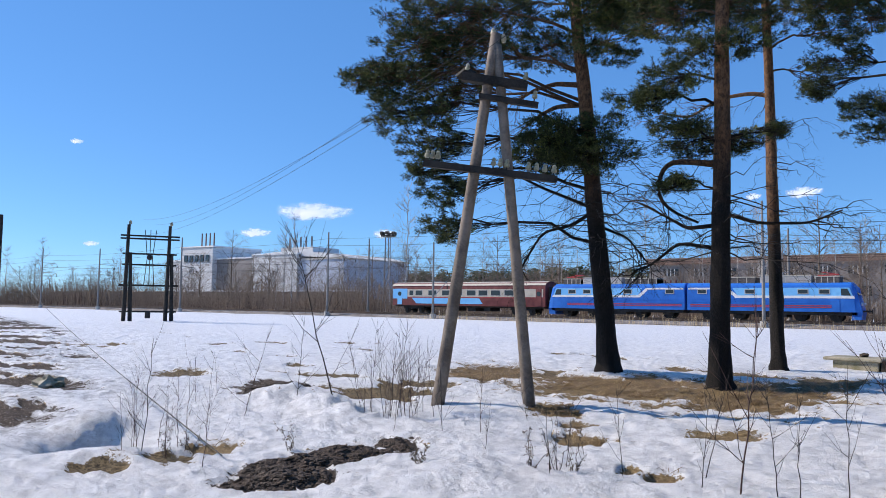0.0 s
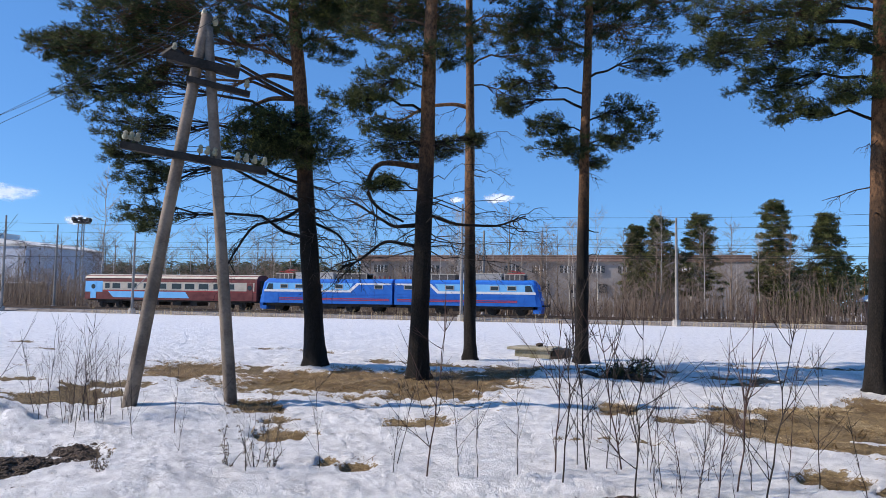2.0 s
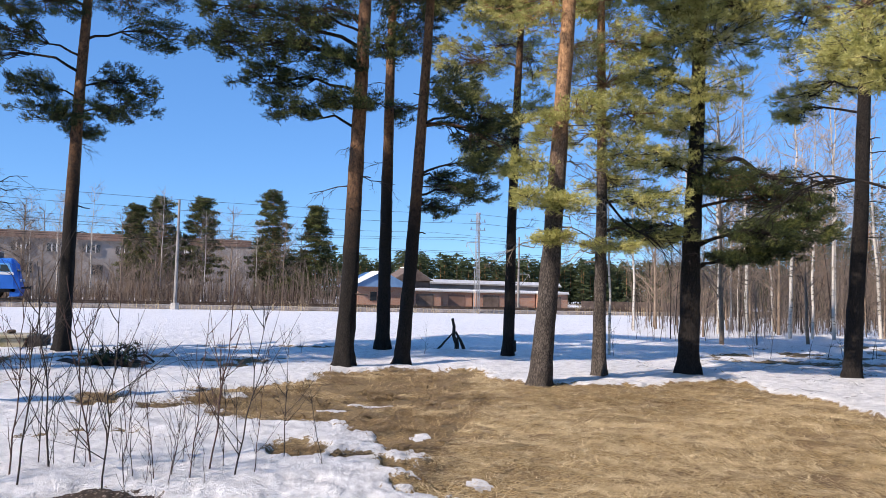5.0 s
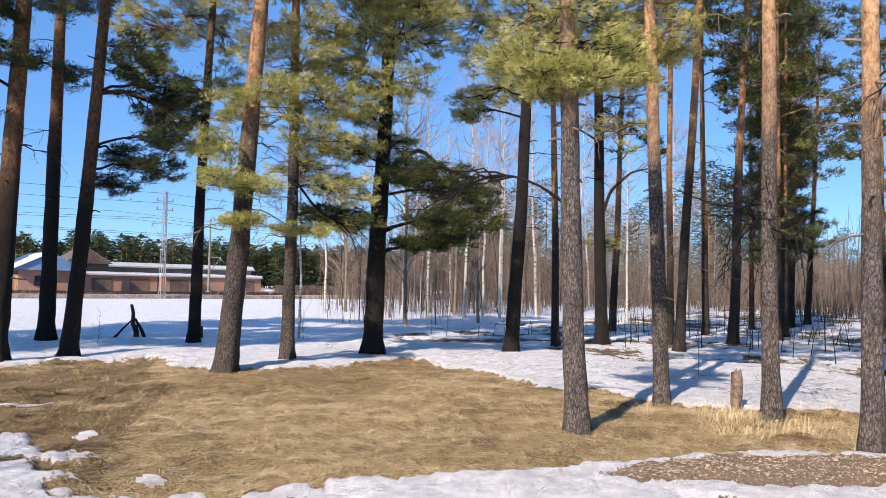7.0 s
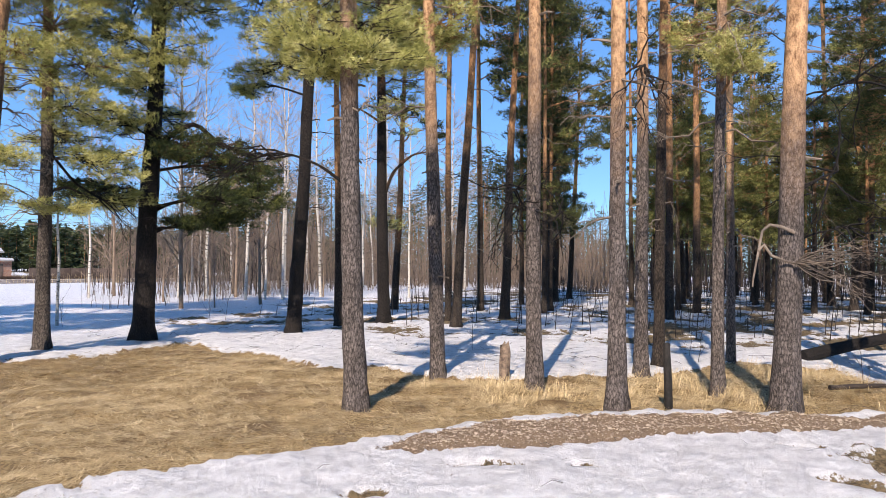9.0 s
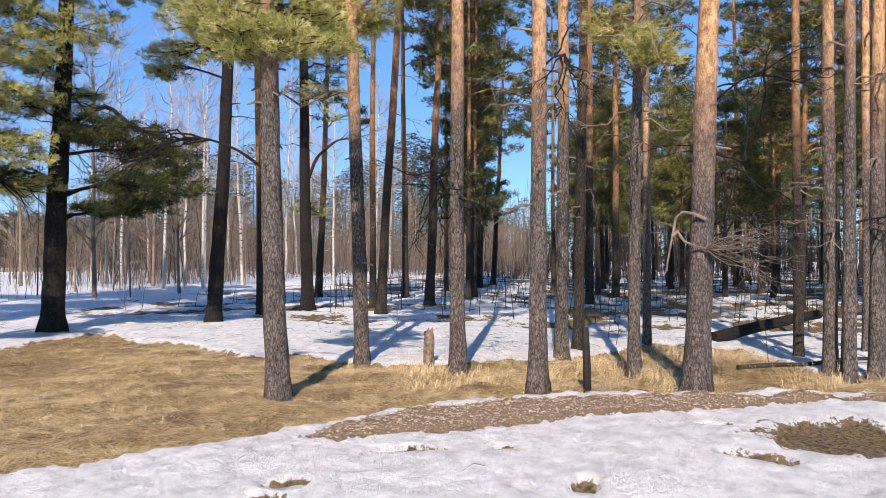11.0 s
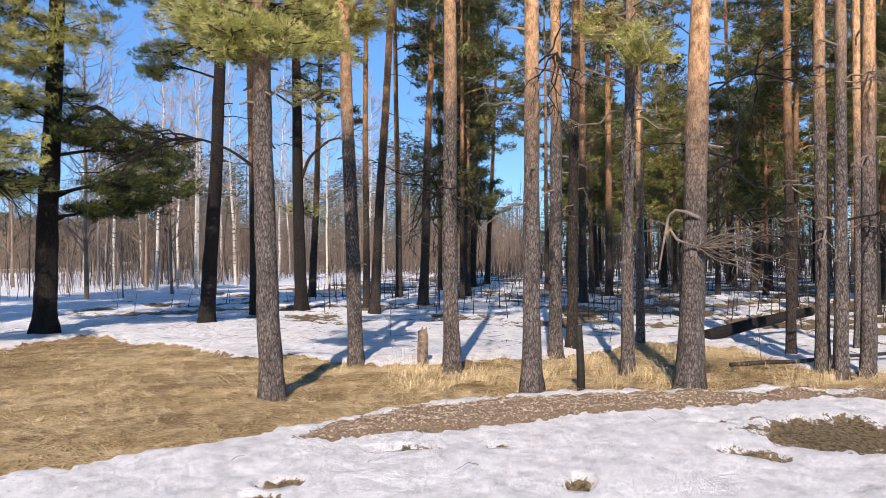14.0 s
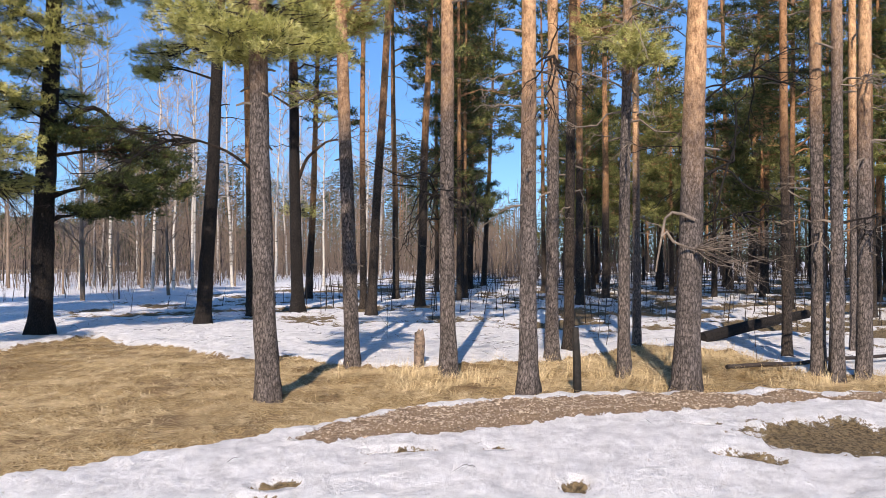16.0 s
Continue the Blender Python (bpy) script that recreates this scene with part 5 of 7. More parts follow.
M["brick"] = brick_material()


def block(name, parent, box, material, label=""):
    g = Geo()
    g.box(*box)
    return part(name, g, M[material], parent, label)


def factory():
    b = thing("factory_building", "white factory buildings with a row of short flues", "building", at=(0, 0, 0))
    for box, mat_name in (((-246, -227, 168, 190, 0, 21.4), "wall_white"), ((-256, -245, 170, 190, 0, 16.8), "wall_white"), ((-227, -205, 170, 190, 0, 16.9), "wall_grey"),
                          ((-205, -183, 168, 200, 0, 17.6), "wall_white"), ((-183, -163, 169, 200, 0, 15.6), "wall_blue")):
        block("wall", b, box, mat_name)
        x0, x1, y0, y1, z0, z1 = box
        block("roof_edge", b, (x0 - 0.3, x1 + 0.3, y0 - 0.3, y1 + 0.3, z1, z1 + 0.5), "snow" if mat_name != "wall_blue" else "roof_grey")
    g = Geo()
    g.prism([(-206, 17.9), (-162, 15.9), (-170, 17.6), (-184, 18.6), (-196, 18.6)], 169.5, 199)
    part("vault", g, M["wall_white"], b)
    block("roof_house", b, (-193, -178, 170, 182, 18, 19.9), "wall_white")
    for k in range(5):
        g = Geo()
        g.tube([(-190.5 + 2.6 * k, 171.5, 18), (-190.5 + 2.6 * k, 171.5, 23.4)], 0.32, 8, True)
        part("flue", g, M["steel"], b)
    for k in range(5):
        block("window", b, (-243.5 + 3.2 * k, -241.6 + 3.2 * k, 167.7, 168.0, 16.2, 18.6), "pane")
    for k in range(4):
        g = Geo()
        g.tube([(-239 + 2.4 * k, 172, 21), (-239 + 2.4 * k, 172, 27)], 0.28, 6, True)
        part("flue", g, M["rust"], b)


factory()


def workshop():
    b = thing("workshop_building", "long grey workshop with a rusty roof edge", "building", at=(0, 0, 0))
    block("wall", b, (-66, 21, 170, 195, 0, 11.6), "wall_grey")
    block("roof_edge", b, (-66.5, 21.5, 169.4, 195.5, 11.6, 13.0), "rust")
    for k in range(13):
        x = -62.5 + 6.3 * k
        w = block("window", b, (x, x + 3.4, 169.6, 169.95, 9.0, 10.6), "pane")
        for j in range(3):
            block("mullion", w, (x + 0.85 * (j + 1) - 0.09, x + 0.85 * (j + 1) + 0.09, 169.5, 169.62, 9.0, 10.6), "wall_white")
    for k in range(13):
        x = -60.5 + 6.3 * k
        block("window", b, (x, x + 2.0, 169.6, 169.95, 4.6, 6.6), "pane")
    block("annexe", b, (9, 21, 160, 170, 0, 10.6), "wall_grey")
    g = Geo()
    g.tube([(8, 164, 9), (8, 164, 12.5)], 0.35, 8, True)
    part("flue", g, M["wall_white"], b)


workshop()


def perimeter_wall():
    w = thing("boundary_wall", "long low snow-capped boundary wall behind the thicket", "wall", kind="structure")
    for k in range(36):
        x = -262 + k * 4.0
        if x < -120:
            block("panel", w, (x + 0.03, x + 3.95, 128, 128.25, 0, 4.5), "plank")
    block("coping", w, (-262, -118, 127.8, 128.45, 4.5, 4.75), "snow")


perimeter_wall()


def yards():
    h = thing("summer_house", "brick house with a snowy blue sheet roof", "house", at=(0, 0, 0))
    block("wall", h, (27.0, 34.0, 100, 108, 0, 2.9), "brick")
    g = Geo()
    g.prism([(26.2, 2.8), (34.8, 2.8), (30.6, 4.9), (30.2, 4.9)], 99.4, 108.6)
    roof = part("roof", g, M["roof_blue"], h)
    g = Geo()
    g.prism([(26.2, 2.86), (30.2, 4.9), (30.4, 5.04), (26.3, 3.04)], 99.2, 108.5)
    part("snow_cover", g, M["snow"], roof)
    g = Geo()
    g.box(28.8, 29.7, 99.9, 100.1, 0.9, 2.1)
    part("window", g, M["pane"], h)
    for k in range(5):
        x = 34.6 + 5.2 * k
        gar = thing("brick_garage", "low red brick garage with snow on its flat roof", "garage", "garages behind the line", at=(x, 101 + 0.8 * (k % 2), 0))
        block("wall", gar, (0, 5.0, 0, 6, 0, 2.35), "brick")
        block("roof", gar, (-0.15, 5.15, -0.3, 6.2, 2.35, 2.55), "roof_grey")
        g = Geo()
        g.prism([(-0.1, 2.55), (5.1, 2.55), (5.0, 2.78), (2.6, 2.86), (0.1, 2.76)], -0.25, 6.1)
        part("snow_cover", g, M["snow"], gar)
        block("door", gar, (1.2, 3.8, -0.05, 0.0, 0, 2.0), "rust" if k % 2 else "plank")
        if k == 3:
            block("panel", gar, (0.1, 4.9, -0.06, -0.01, 0.5, 2.2), "brick")
    s = thing("plank_shed", "old dark plank shed with a snowy gable roof", "shed", at=(38, 118, 0))
    block("wall", s, (0, 6.2, 0, 6, 0, 4.3), "plank")
    g = Geo()
    g.prism([(-0.5, 4.2), (6.7, 4.2), (3.1, 6.4)], -0.5, 6.5)
    r = part("roof", g, M["plank"], s)
    g = Geo()
    g.prism([(3.1, 6.48), (6.8, 4.26), (6.9, 4.34), (3.2, 6.62)], 0.5, 6.6)
    part("snow_cover", g, M["snow"], r)
    lg = thing("long_shed", "long low shed with a snow-covered roof", "shed", at=(46, 124, 0))
    block("wall", lg, (0, 26, 0, 8, 0, 3.9), "wall_grey")
    g = Geo()
    g.prism([(-0.5, 3.9), (26.5, 3.9), (26.5, 4.15), (-0.5, 4.15)], -0.6, 8.5)
    rf = part("roof", g, M["roof_grey"], lg)
    g = Geo()
    g.prism([(-0.4, 4.15), (26.4, 4.15), (26.0, 4.7), (0.0, 4.7)], -0.5, 8.3)
    part("snow_cover", g, M["snow"], rf)
    p = Geo()
    for x0 in range(0, 30, 3):
        p.box(x0 + 0.02, x0 + 2.96, 0, 0.12, 0, 1.5)
    single("board_fence", p, M["plank"], "weathered board fence behind the railway", "fence", at=(61, 98, 0))


yards()


def flood_tower(x, y, top):
    m = thing("floodlight_tower", "slim floodlight tower with a ring of lamps", "tower", at=(x, y, 0))
    g = Geo()
    for a in (0, 2.09, 4.19):
        g.tube([(1.1 * math.cos(a), 1.1 * math.sin(a), 0), (0.7 * math.cos(a), 0.7 * math.sin(a), top)], 0.16, 4)
    for k in range(16):
        z = top * k / 16
        g.tube([(0.9, 0, z), (-0.5, 0.8, z + top / 16), (-0.5, -0.8, z + top / 8 - 0.1)], 0.06, 3)
    part("frame", g, M["steel"], m)
    g = Geo()
    g.tube([(0, 0, top), (0, 0, top + 0.3)], 2.0, 12, True)
    part("platform", g, M["under"], m)
    for k in range(6):
        a = k * 1.05
        part("lamp", rounded((1.8 * math.cos(a) - 0.4, 1.8 * math.cos(a) + 0.4, 1.8 * math.sin(a) - 0.4, 1.8 * math.sin(a) + 0.4, top + 0.4, top + 1.2), 0.1), M["under"], m)


flood_tower(-129, 150, 19.4)


# ---- bare trees, thickets and far woods ----
def bare_tree(name, height, r, trunk_mat, twig_mat, label, category, at, branches=26, spread=0.28, droop=0.0, low=0.25):
    """A leafless tree: trunk, and branches that fork into fine twigs."""
    t = thing(name, label, category, "bare trees", at=at)
    trunk, twigs = Geo(), Geo()
    axis = bent((0, 0, -0.1), (rng.normal(0, 0.025) * height, rng.normal(0, 0.025) * height, height), 0, 9, 0.005)
    trunk.tube(axis, np.linspace(r, r * 0.15, 9), 8)
    for k in range(branches):
        s = rng.uniform(low, 0.97)
        p = axis[0] + (axis[-1] - axis[0]) * s
        a = rng.uniform(0, 6.28)
        length = height * spread * (1.15 - s) * rng.uniform(0.7, 1.2) + 0.3
        d = np.array([math.cos(a), math.sin(a), rng.uniform(0.5, 1.3)])
        d /= np.linalg.norm(d)
        path = bent(p, p + d * length, droop * length, 5, 0.04)
        twigs.tube(path, np.linspace(r * 0.3, r * 0.07, 5), 3)
        for j in range(6):
            q = path[int(rng.integers(1, 5))]
            e = d + rng.normal(0, 0.5, 3) + np.array([0, 0, 0.2 - droop])
            sub = bent(q, q + e * length * rng.uniform(0.25, 0.5), 0, 3, 0.05)
            twigs.tube(sub, np.linspace(r * 0.10, r * 0.03, 3), 3)
            for i in range(2):
                e2 = e + rng.normal(0, 0.6, 3)
                twigs.tube(np.array([sub[1], sub[1] + e2 * length * 0.22]), np.array([r * 0.045, r * 0.02]), 3)
    part("trunk", trunk, M[trunk_mat], t, smooth=True)
    tagged(part("twig_mass", twigs, M[twig_mat], t), "", "", "", "stuff")
    return t


BIRCH = [bare_tree("birch_tree", 11 + 1.5 * k, 0.07 + 0.012 * k, "birch", "twig_pale", "slender white-barked birch without leaves", "birch tree", (24.7 + 2 * k, 34.5 - 2 * k, 0), 30, 0.2, -0.1, 0.35) for k in range(3)]
for k, (x, y) in enumerate(((13.0, 19.4), (29.1, 28.1), (29.9, 27.5), (30.6, 26.9), (34.1, 27.2), (27.8, 31.5), (33.1, 36.4), (35.2, 30.9), (43.7, 40.5), (45.4, 36.2), (38.5, 26.0),
                            (42, 30), (48, 31), (52, 36), (57, 38), (36, 22.5), (47, 26), (60, 33), (64, 40), (55, 29), (68, 36), (37, 40), (46, 46), (58, 48), (75, 44), (82, 40), (72, 30))):
    s = (0.65 if y < 20 else rng.uniform(0.8, 1.25))
    o = copy_thing(BIRCH[k % 3], pose(x, y, -0.02, 0, 0, 77.0 * k))
    o.scale = (s, s, s)
GREY = [bare_tree("bare_tree", 7 + 1.6 * k, 0.07 + 0.02 * k, "twig", "twig", "leafless grey-brown tree with fine spreading twigs", "tree", (-40 + 9 * k, 95 + 3 * k, 0), 28, 0.34, 0.05, 0.2) for k in range(3)]
spot = np.random.default_rng(5)
for k in range(190):
    x = spot.uniform(-230, 14)
    y = spot.uniform(93, 124)
    s = spot.uniform(0.55, 1.0) * (1.0 + 0.9 * spot.uniform() ** 3)
    o = copy_thing(GREY[k % 3] if k % 4 else BIRCH[k % 3], pose(x, y, -0.02, 0, 0, spot.uniform(0, 360)))
    o.scale = (s, s, s)
for k in range(26):
    x, y, s = spot.uniform(-290, -95), spot.uniform(128, 165), spot.uniform(1.3, 2.0)
    o = copy_thing(GREY[k % 3], pose(x, y, -0.02, 0, 0, spot.uniform(0, 360)))
    o.scale = (s, s, s)
for k in range(70):
    x, y, s = spot.uniform(-75, 26), spot.uniform(93, 130), spot.uniform(0.8, 1.35)
    o = copy_thing(GREY[k % 3] if k % 3 else BIRCH[k % 3], pose(x, y, -0.02, 0, 0, spot.uniform(0, 360)))
    o.scale = (s, s, s)
for x, y, s in ((-152, 118, 1.9), (-167, 120, 1.5), (-97, 112, 1.25), (-101, 113, 1.3), (-91, 112, 1.2), (-138, 118, 1.4), (-22, 104, 1.1), (-14, 104, 1.15)):
    o = copy_thing(GREY[2], pose(x, y, 0, 0, 0, x * 31))
    o.scale = (s, s, s)
for k in range(105):
    x, y = spot.uniform(14, 75), spot.uniform(22, 52)
    if y > 17 + 0.22 * x and x > 0.74 * y:
        s = spot.uniform(0.3, 0.95)
        o = copy_thing(GREY[k % 3], pose(x, y, -0.02, 0, 0, spot.uniform(0, 360)))
        o.scale = (s, s, s)


def thicket(name, count, area, height, material, label, keep, stout=1.0, side=3):
    """Close-set leafless shoots, far too many to count."""
    r = np.random.default_rng(count)
    x, y, u = r.uniform(area[0], area[1], count), r.uniform(area[2], area[3], count), r.uniform(0, 1, count)
    ok = keep(x, y, u)
    x, y = x[ok], y[ok]
    n = len(x)
    h = np.maximum(r.uniform(*height, n) * (1.0 + 0.55 * wave(x, y, 17.0, 0.8) + 0.3 * wave(x, y, 6.0, 2.2)), height[0] * 0.5)
    lean = r.normal(0, 0.10, (n, 2)) * h[:, None]
    w = (0.010 + 0.0055 * h) * stout
    p = np.stack([np.stack([x + lean[:, 0] * f, y + lean[:, 1] * f, h * g - 0.05 * (g == 0)], -1) for f, g in ((0, 0), (0.4, 0.5), (1, 1))], 1)
    g = Geo()
    g.tubes(p, w[:, None] * np.array([1, 0.7, 0.2]), 3)
    for _ in range(side):
        q = p[:, 0] + (p[:, 2] - p[:, 0]) * r.uniform(0.2, 0.9, (n, 1))
        e = np.stack([r.normal(0, 0.16, n), r.normal(0, 0.16, n), r.uniform(0.12, 0.3, n)], -1) * h[:, None]
        g.tubes(np.stack([q, q + e], 1), w[:, None] * np.array([0.45, 0.12]), 3)
    single(name, g, M[material], label, "thicket", kind="stuff")


thicket("thicket", 10000, (-225, 24, 88, 108), (1.4, 4.6), "twig", "dense brown leafless thicket behind the railway", lambda x, y, u: u < 2, 1.5)
thicket("thicket", 3500, (-215, 24, 88, 100), (0.8, 3.0), "twig_red", "reddish leafless shoots behind the tracks", lambda x, y, u: u < 2)
thicket("thicket", 2500, (14, 95, 24, 74), (0.4, 6.8), "twig", "leafless brown shoots among the birches", lambda x, y, u: (19 + 0.30 * x < y) & (x > (0.70 + 0.35 * u ** 2) * y), 0.6, 8)
thicket("thicket", 1700, (14, 95, 26, 74), (0.5, 5.6), "twig_dark", "dark leafless shoots among the birches", lambda x, y, u: (20 + 0.30 * x < y) & (x > (0.70 + 0.35 * u ** 2) * y), 0.8, 5)
thicket("thicket", 5200, (14, 75, 22, 60), (0.3, 1.7), "twig", "low leafless bushes at the edge of the snow", lambda x, y, u: (20 + 0.27 * x < y) & (y < 29 + 0.36 * x) & (x > (0.70 + 0.35 * u ** 2) * y), 0.55, 4)
thicket("dry_weeds", 1500, (-60, 75, 70.5, 74.2), (0.25, 0.95), "straw", "dry straw-coloured weeds along the railway", lambda x, y, u: u < 0.75)
thicket("undergrowth", 2200, (18, 70, -30, 30), (0.4, 1.5), "twig_dark", "low bare undergrowth on the forest floor", lambda x, y, u: y < 14 + 0.2 * x)
thicket("undergrowth", 2600, (58, 110, 16, 46), (1.5, 6.0), "twig", "tan leafless undergrowth deep in the forest", lambda x, y, u: y > 0.29 * x)
# dark twigs put the gloom between the trunks into the colour
thicket("undergrowth", 2600, (40, 100, -40, 28), (1.0, 5.0), "twig_dark", "leafless undergrowth deep in the forest, painted dark for shade", lambda x, y, u: y < 0.29 * x)


def far_pine_template(seed, tris, size=0.055):
    """A small pine for the far woods: layered ragged boughs on a stem."""
    r = np.random.default_rng(seed)
    v = []
    for k in range(tris):
        s = r.uniform(0.10, 1.0)
        wide = 0.19 * (1.12 - s) ** 0.7 + 0.02
        a = r.uniform(0, 6.28)
        d = wide * r.uniform(0.25, 1.0)
        c = np.array([d * math.cos(a), d * math.sin(a), s - 0.06 * d / wide])
        u, w = r.normal(0, 1, 3), r.normal(0, 1, 3)
        u[2] *= 0.4
        w[2] *= 0.5
        v += [c, c + u * size, c + w * size]
    return np.array(v)


def far_woods():
    r = np.random.default_rng(12)
    leaves, stems = Geo(), Geo()
    shapes = [far_pine_template(k, 170) for k in range(5)]
    leafy = [far_pine_template(20 + k, 1500, 0.0135) for k in range(4)]
    for k in range(1500):
        x = r.uniform(-340, 340)
        y = r.uniform(255, 300) - 0.1 * max(x, 0)
        h = r.uniform(13.5, 18.5) + (2.5 if -60 < x < 40 else 0)
        a = r.uniform(0, 6.28)
        c, s = math.cos(a), math.sin(a)
        p = shapes[k % 5] * np.array([1.1 * h, 1.1 * h, h])
        p = p @ np.array([[c, s, 0], [-s, c, 0], [0, 0, 1]]) + np.array([x, y, 0])
        leaves.add(p, np.arange(len(p)).reshape(-1, 3))
        stems.tube([(x, y, 0), (x, y, h * 0.8)], [0.17, 0.08], 4)
    # woods beyond the forest edge, seen between the trunks
    for k in range(260):
        b, d = r.uniform(-33, 48), r.uniform(95, 150)
        x, y = d * math.cos(radians(b)), d * math.sin(radians(b))
        h = r.uniform(6, 10) if 15 < b < 21 else r.uniform(11, 19)
        p = leafy[k % 4] * np.array([1.3 * h, 1.3 * h, h]) + np.array([x, y, 0])
        leaves.add(p, np.arange(len(p)).reshape(-1, 3))
        stems.tube([(x, y, 0), (x, y, h * 0.8)], [0.17, 0.08], 4)
    single("far_woods", leaves, M["needles_far"], "distant pine woods along the skyline", "woods", kind="stuff")
    single("far_trunks", stems, M["bark_shade"], "thin trunks of the distant pine woods", "woods", kind="stuff")


far_woods()


def young_pine(x, y, h, wide):
    """A bushy pine behind the railway, boughs in whorls nearly to the ground."""
    t = thing("young_pine", "bushy dark green pine behind the railway", "pine tree", "pines behind the line", at=(x, y, 0))
    stem = Stem((0.01, 0.0), h, 0.3)
    part("trunk", stem.mesh(8), M["bark_shade"], t, smooth=True)
    limbs, leaves = Geo(), Geo()
    for k in range(120):
        s = 0.2 + 0.79 * (k + rng.uniform(0, 1)) / 120
        a = rng.uniform(0, 6.28)
        reach = 1.1 * wide * (1.04 - s) ** 0.6 * min(1.0, 0.45 + 1.6 * s) * rng.uniform(0.3, 1.0)
        grow_clump(limbs, leaves, stem, (reach * math.cos(a), reach * math.sin(a), s * h + 0.12 * reach, rng.uniform(0.6, 0.95), rng.uniform(0.25, 0.45)), 1.1, 0.30, fingers=18)
    tagged(part("branchwork", limbs, M["bark_shade"], t), "", "", "", "stuff")
    tagged(part("crown", leaves, M["needles_mid"], t), "", "", "", "stuff")


for x, y, h, w in ((-1.3, 107, 12.8, 2.2), (1.8, 105, 13.6, 3.0), (6.8, 105, 14.0, 3.4), (16.0, 105, 15.6, 3.9), (22.2, 105, 13.8, 3.3), (20.0, 103, 4.2, 2.6), (17.5, 102.5, 3.6, 2.4)):
    young_pine(x, y, h, w)


# ---- clouds ----
def cloud_material():
    n = Nodes("cloud", 1.0)
    n.colour((0.85, 0.85, 0.86))
    apart = n.t.nodes.new("ShaderNodeSeparateXYZ")
    n.put(n.space, apart.inputs[0])
    round_off = n.math("ADD", n.math("MULTIPLY", apart.outputs["X"], apart.outputs["X"]), n.math("MULTIPLY", apart.outputs["Z"], apart.outputs["Z"]))
    fluff = n.noise(1.0, 6.0, 0.62, n.stretched(2.2, 1, 1.1))
    body = n.step(n.math("SUBTRACT", n.math("MULTIPLY", fluff, 1.7), round_off), 0.25, 0.95)
    # added glow in place of sunlight scattered by the cloud
    n.b.inputs["Emission Color"].default_value = (0.92, 0.94, 1.0, 1)
    n.b.inputs["Emission Strength"].default_value = 0.55
    soft = n.t.nodes.new("ShaderNodeBsdfTransparent")
    both = n.t.nodes.new("ShaderNodeMixShader")
    n.put(body, both.inputs[0])
    n.put(soft.outputs[0], both.inputs[1])
    n.put(n.b.outputs[0], both.inputs[2])
    n.put(both.outputs[0], n.t.nodes["Material Output"].inputs[0])
    return n.m


M["cloud"] = cloud_material()
for x, y, z, w, h in ((-2159, 2051, 362, 200, 48), (-2309, 1896, 272, 80, 24), (-2621, 1347, 565, 30, 13), (-2633, 1423, 207, 38, 13), (-1960, 2254, 282, 64, 26), (-563, 2916, 424, 84, 28), (-724, 2882, 416, 38, 18)):
    g = Geo()
    u, v = np.meshgrid(np.linspace(-1, 1, 13), np.linspace(-1, 1, 9), indexing="ij")
    i, j = np.meshgrid(np.arange(12), np.arange(8), indexing="ij")
    g.add(np.stack([u, 0.12 * u * v, v], -1), np.stack([i * 9 + j, (i + 1) * 9 + j, (i + 1) * 9 + j + 1, i * 9 + j + 1], -1).reshape(-1, 4))
    o = single("cloud", g, M["cloud"], "small white fair-weather cloud low in the sky", "cloud", "clouds", "structure", (x, y, z), math.degrees(math.atan2(-x, y)), True)
    o.scale = (w, w, h)


# ---- telegraph poles ----
def crossarm(parent, p, q, insulators, thick=0.06):
    p, q = np.array(p, float), np.array(q, float)
    d = (q - p) / np.linalg.norm(q - p)
    side = np.array([-d[1], d[0], 0]) / math.hypot(d[0], d[1])
    up = np.cross(side, d) * -1
    up = up if up[2] > 0 else -up
    g = Geo()
    v = [e + side * sx * thick + up * su * thick * 0.9 for e in (p, q) for sx, su in ((-1, -1), (1, -1), (1, 1), (-1, 1))]
    g.add(v, [(0, 1, 5, 4), (1, 2, 6, 5), (2, 3, 7, 6), (3, 0, 4, 7), (3, 2, 1, 0), (4, 5, 6, 7)])
    arm = part("crossarm", g, M["dark_wood"], parent)
    for s in insulators:
        b = p + (q - p) * s
        g = Geo()
        g.tube([b, b + up * 0.14], 0.012, 5)
        pin = part("pin", g, M["under"], arm)
        g = Geo()
        g.tube([b + up * z for z in (0.10, 0.12, 0.16, 0.17, 0.21, 0.235)], [0.03, 0.048, 0.045, 0.03, 0.036, 0.015], 8, True)
        part("insulator", g, M["glass_white"], arm, "pale porcelain insulator")
    return arm


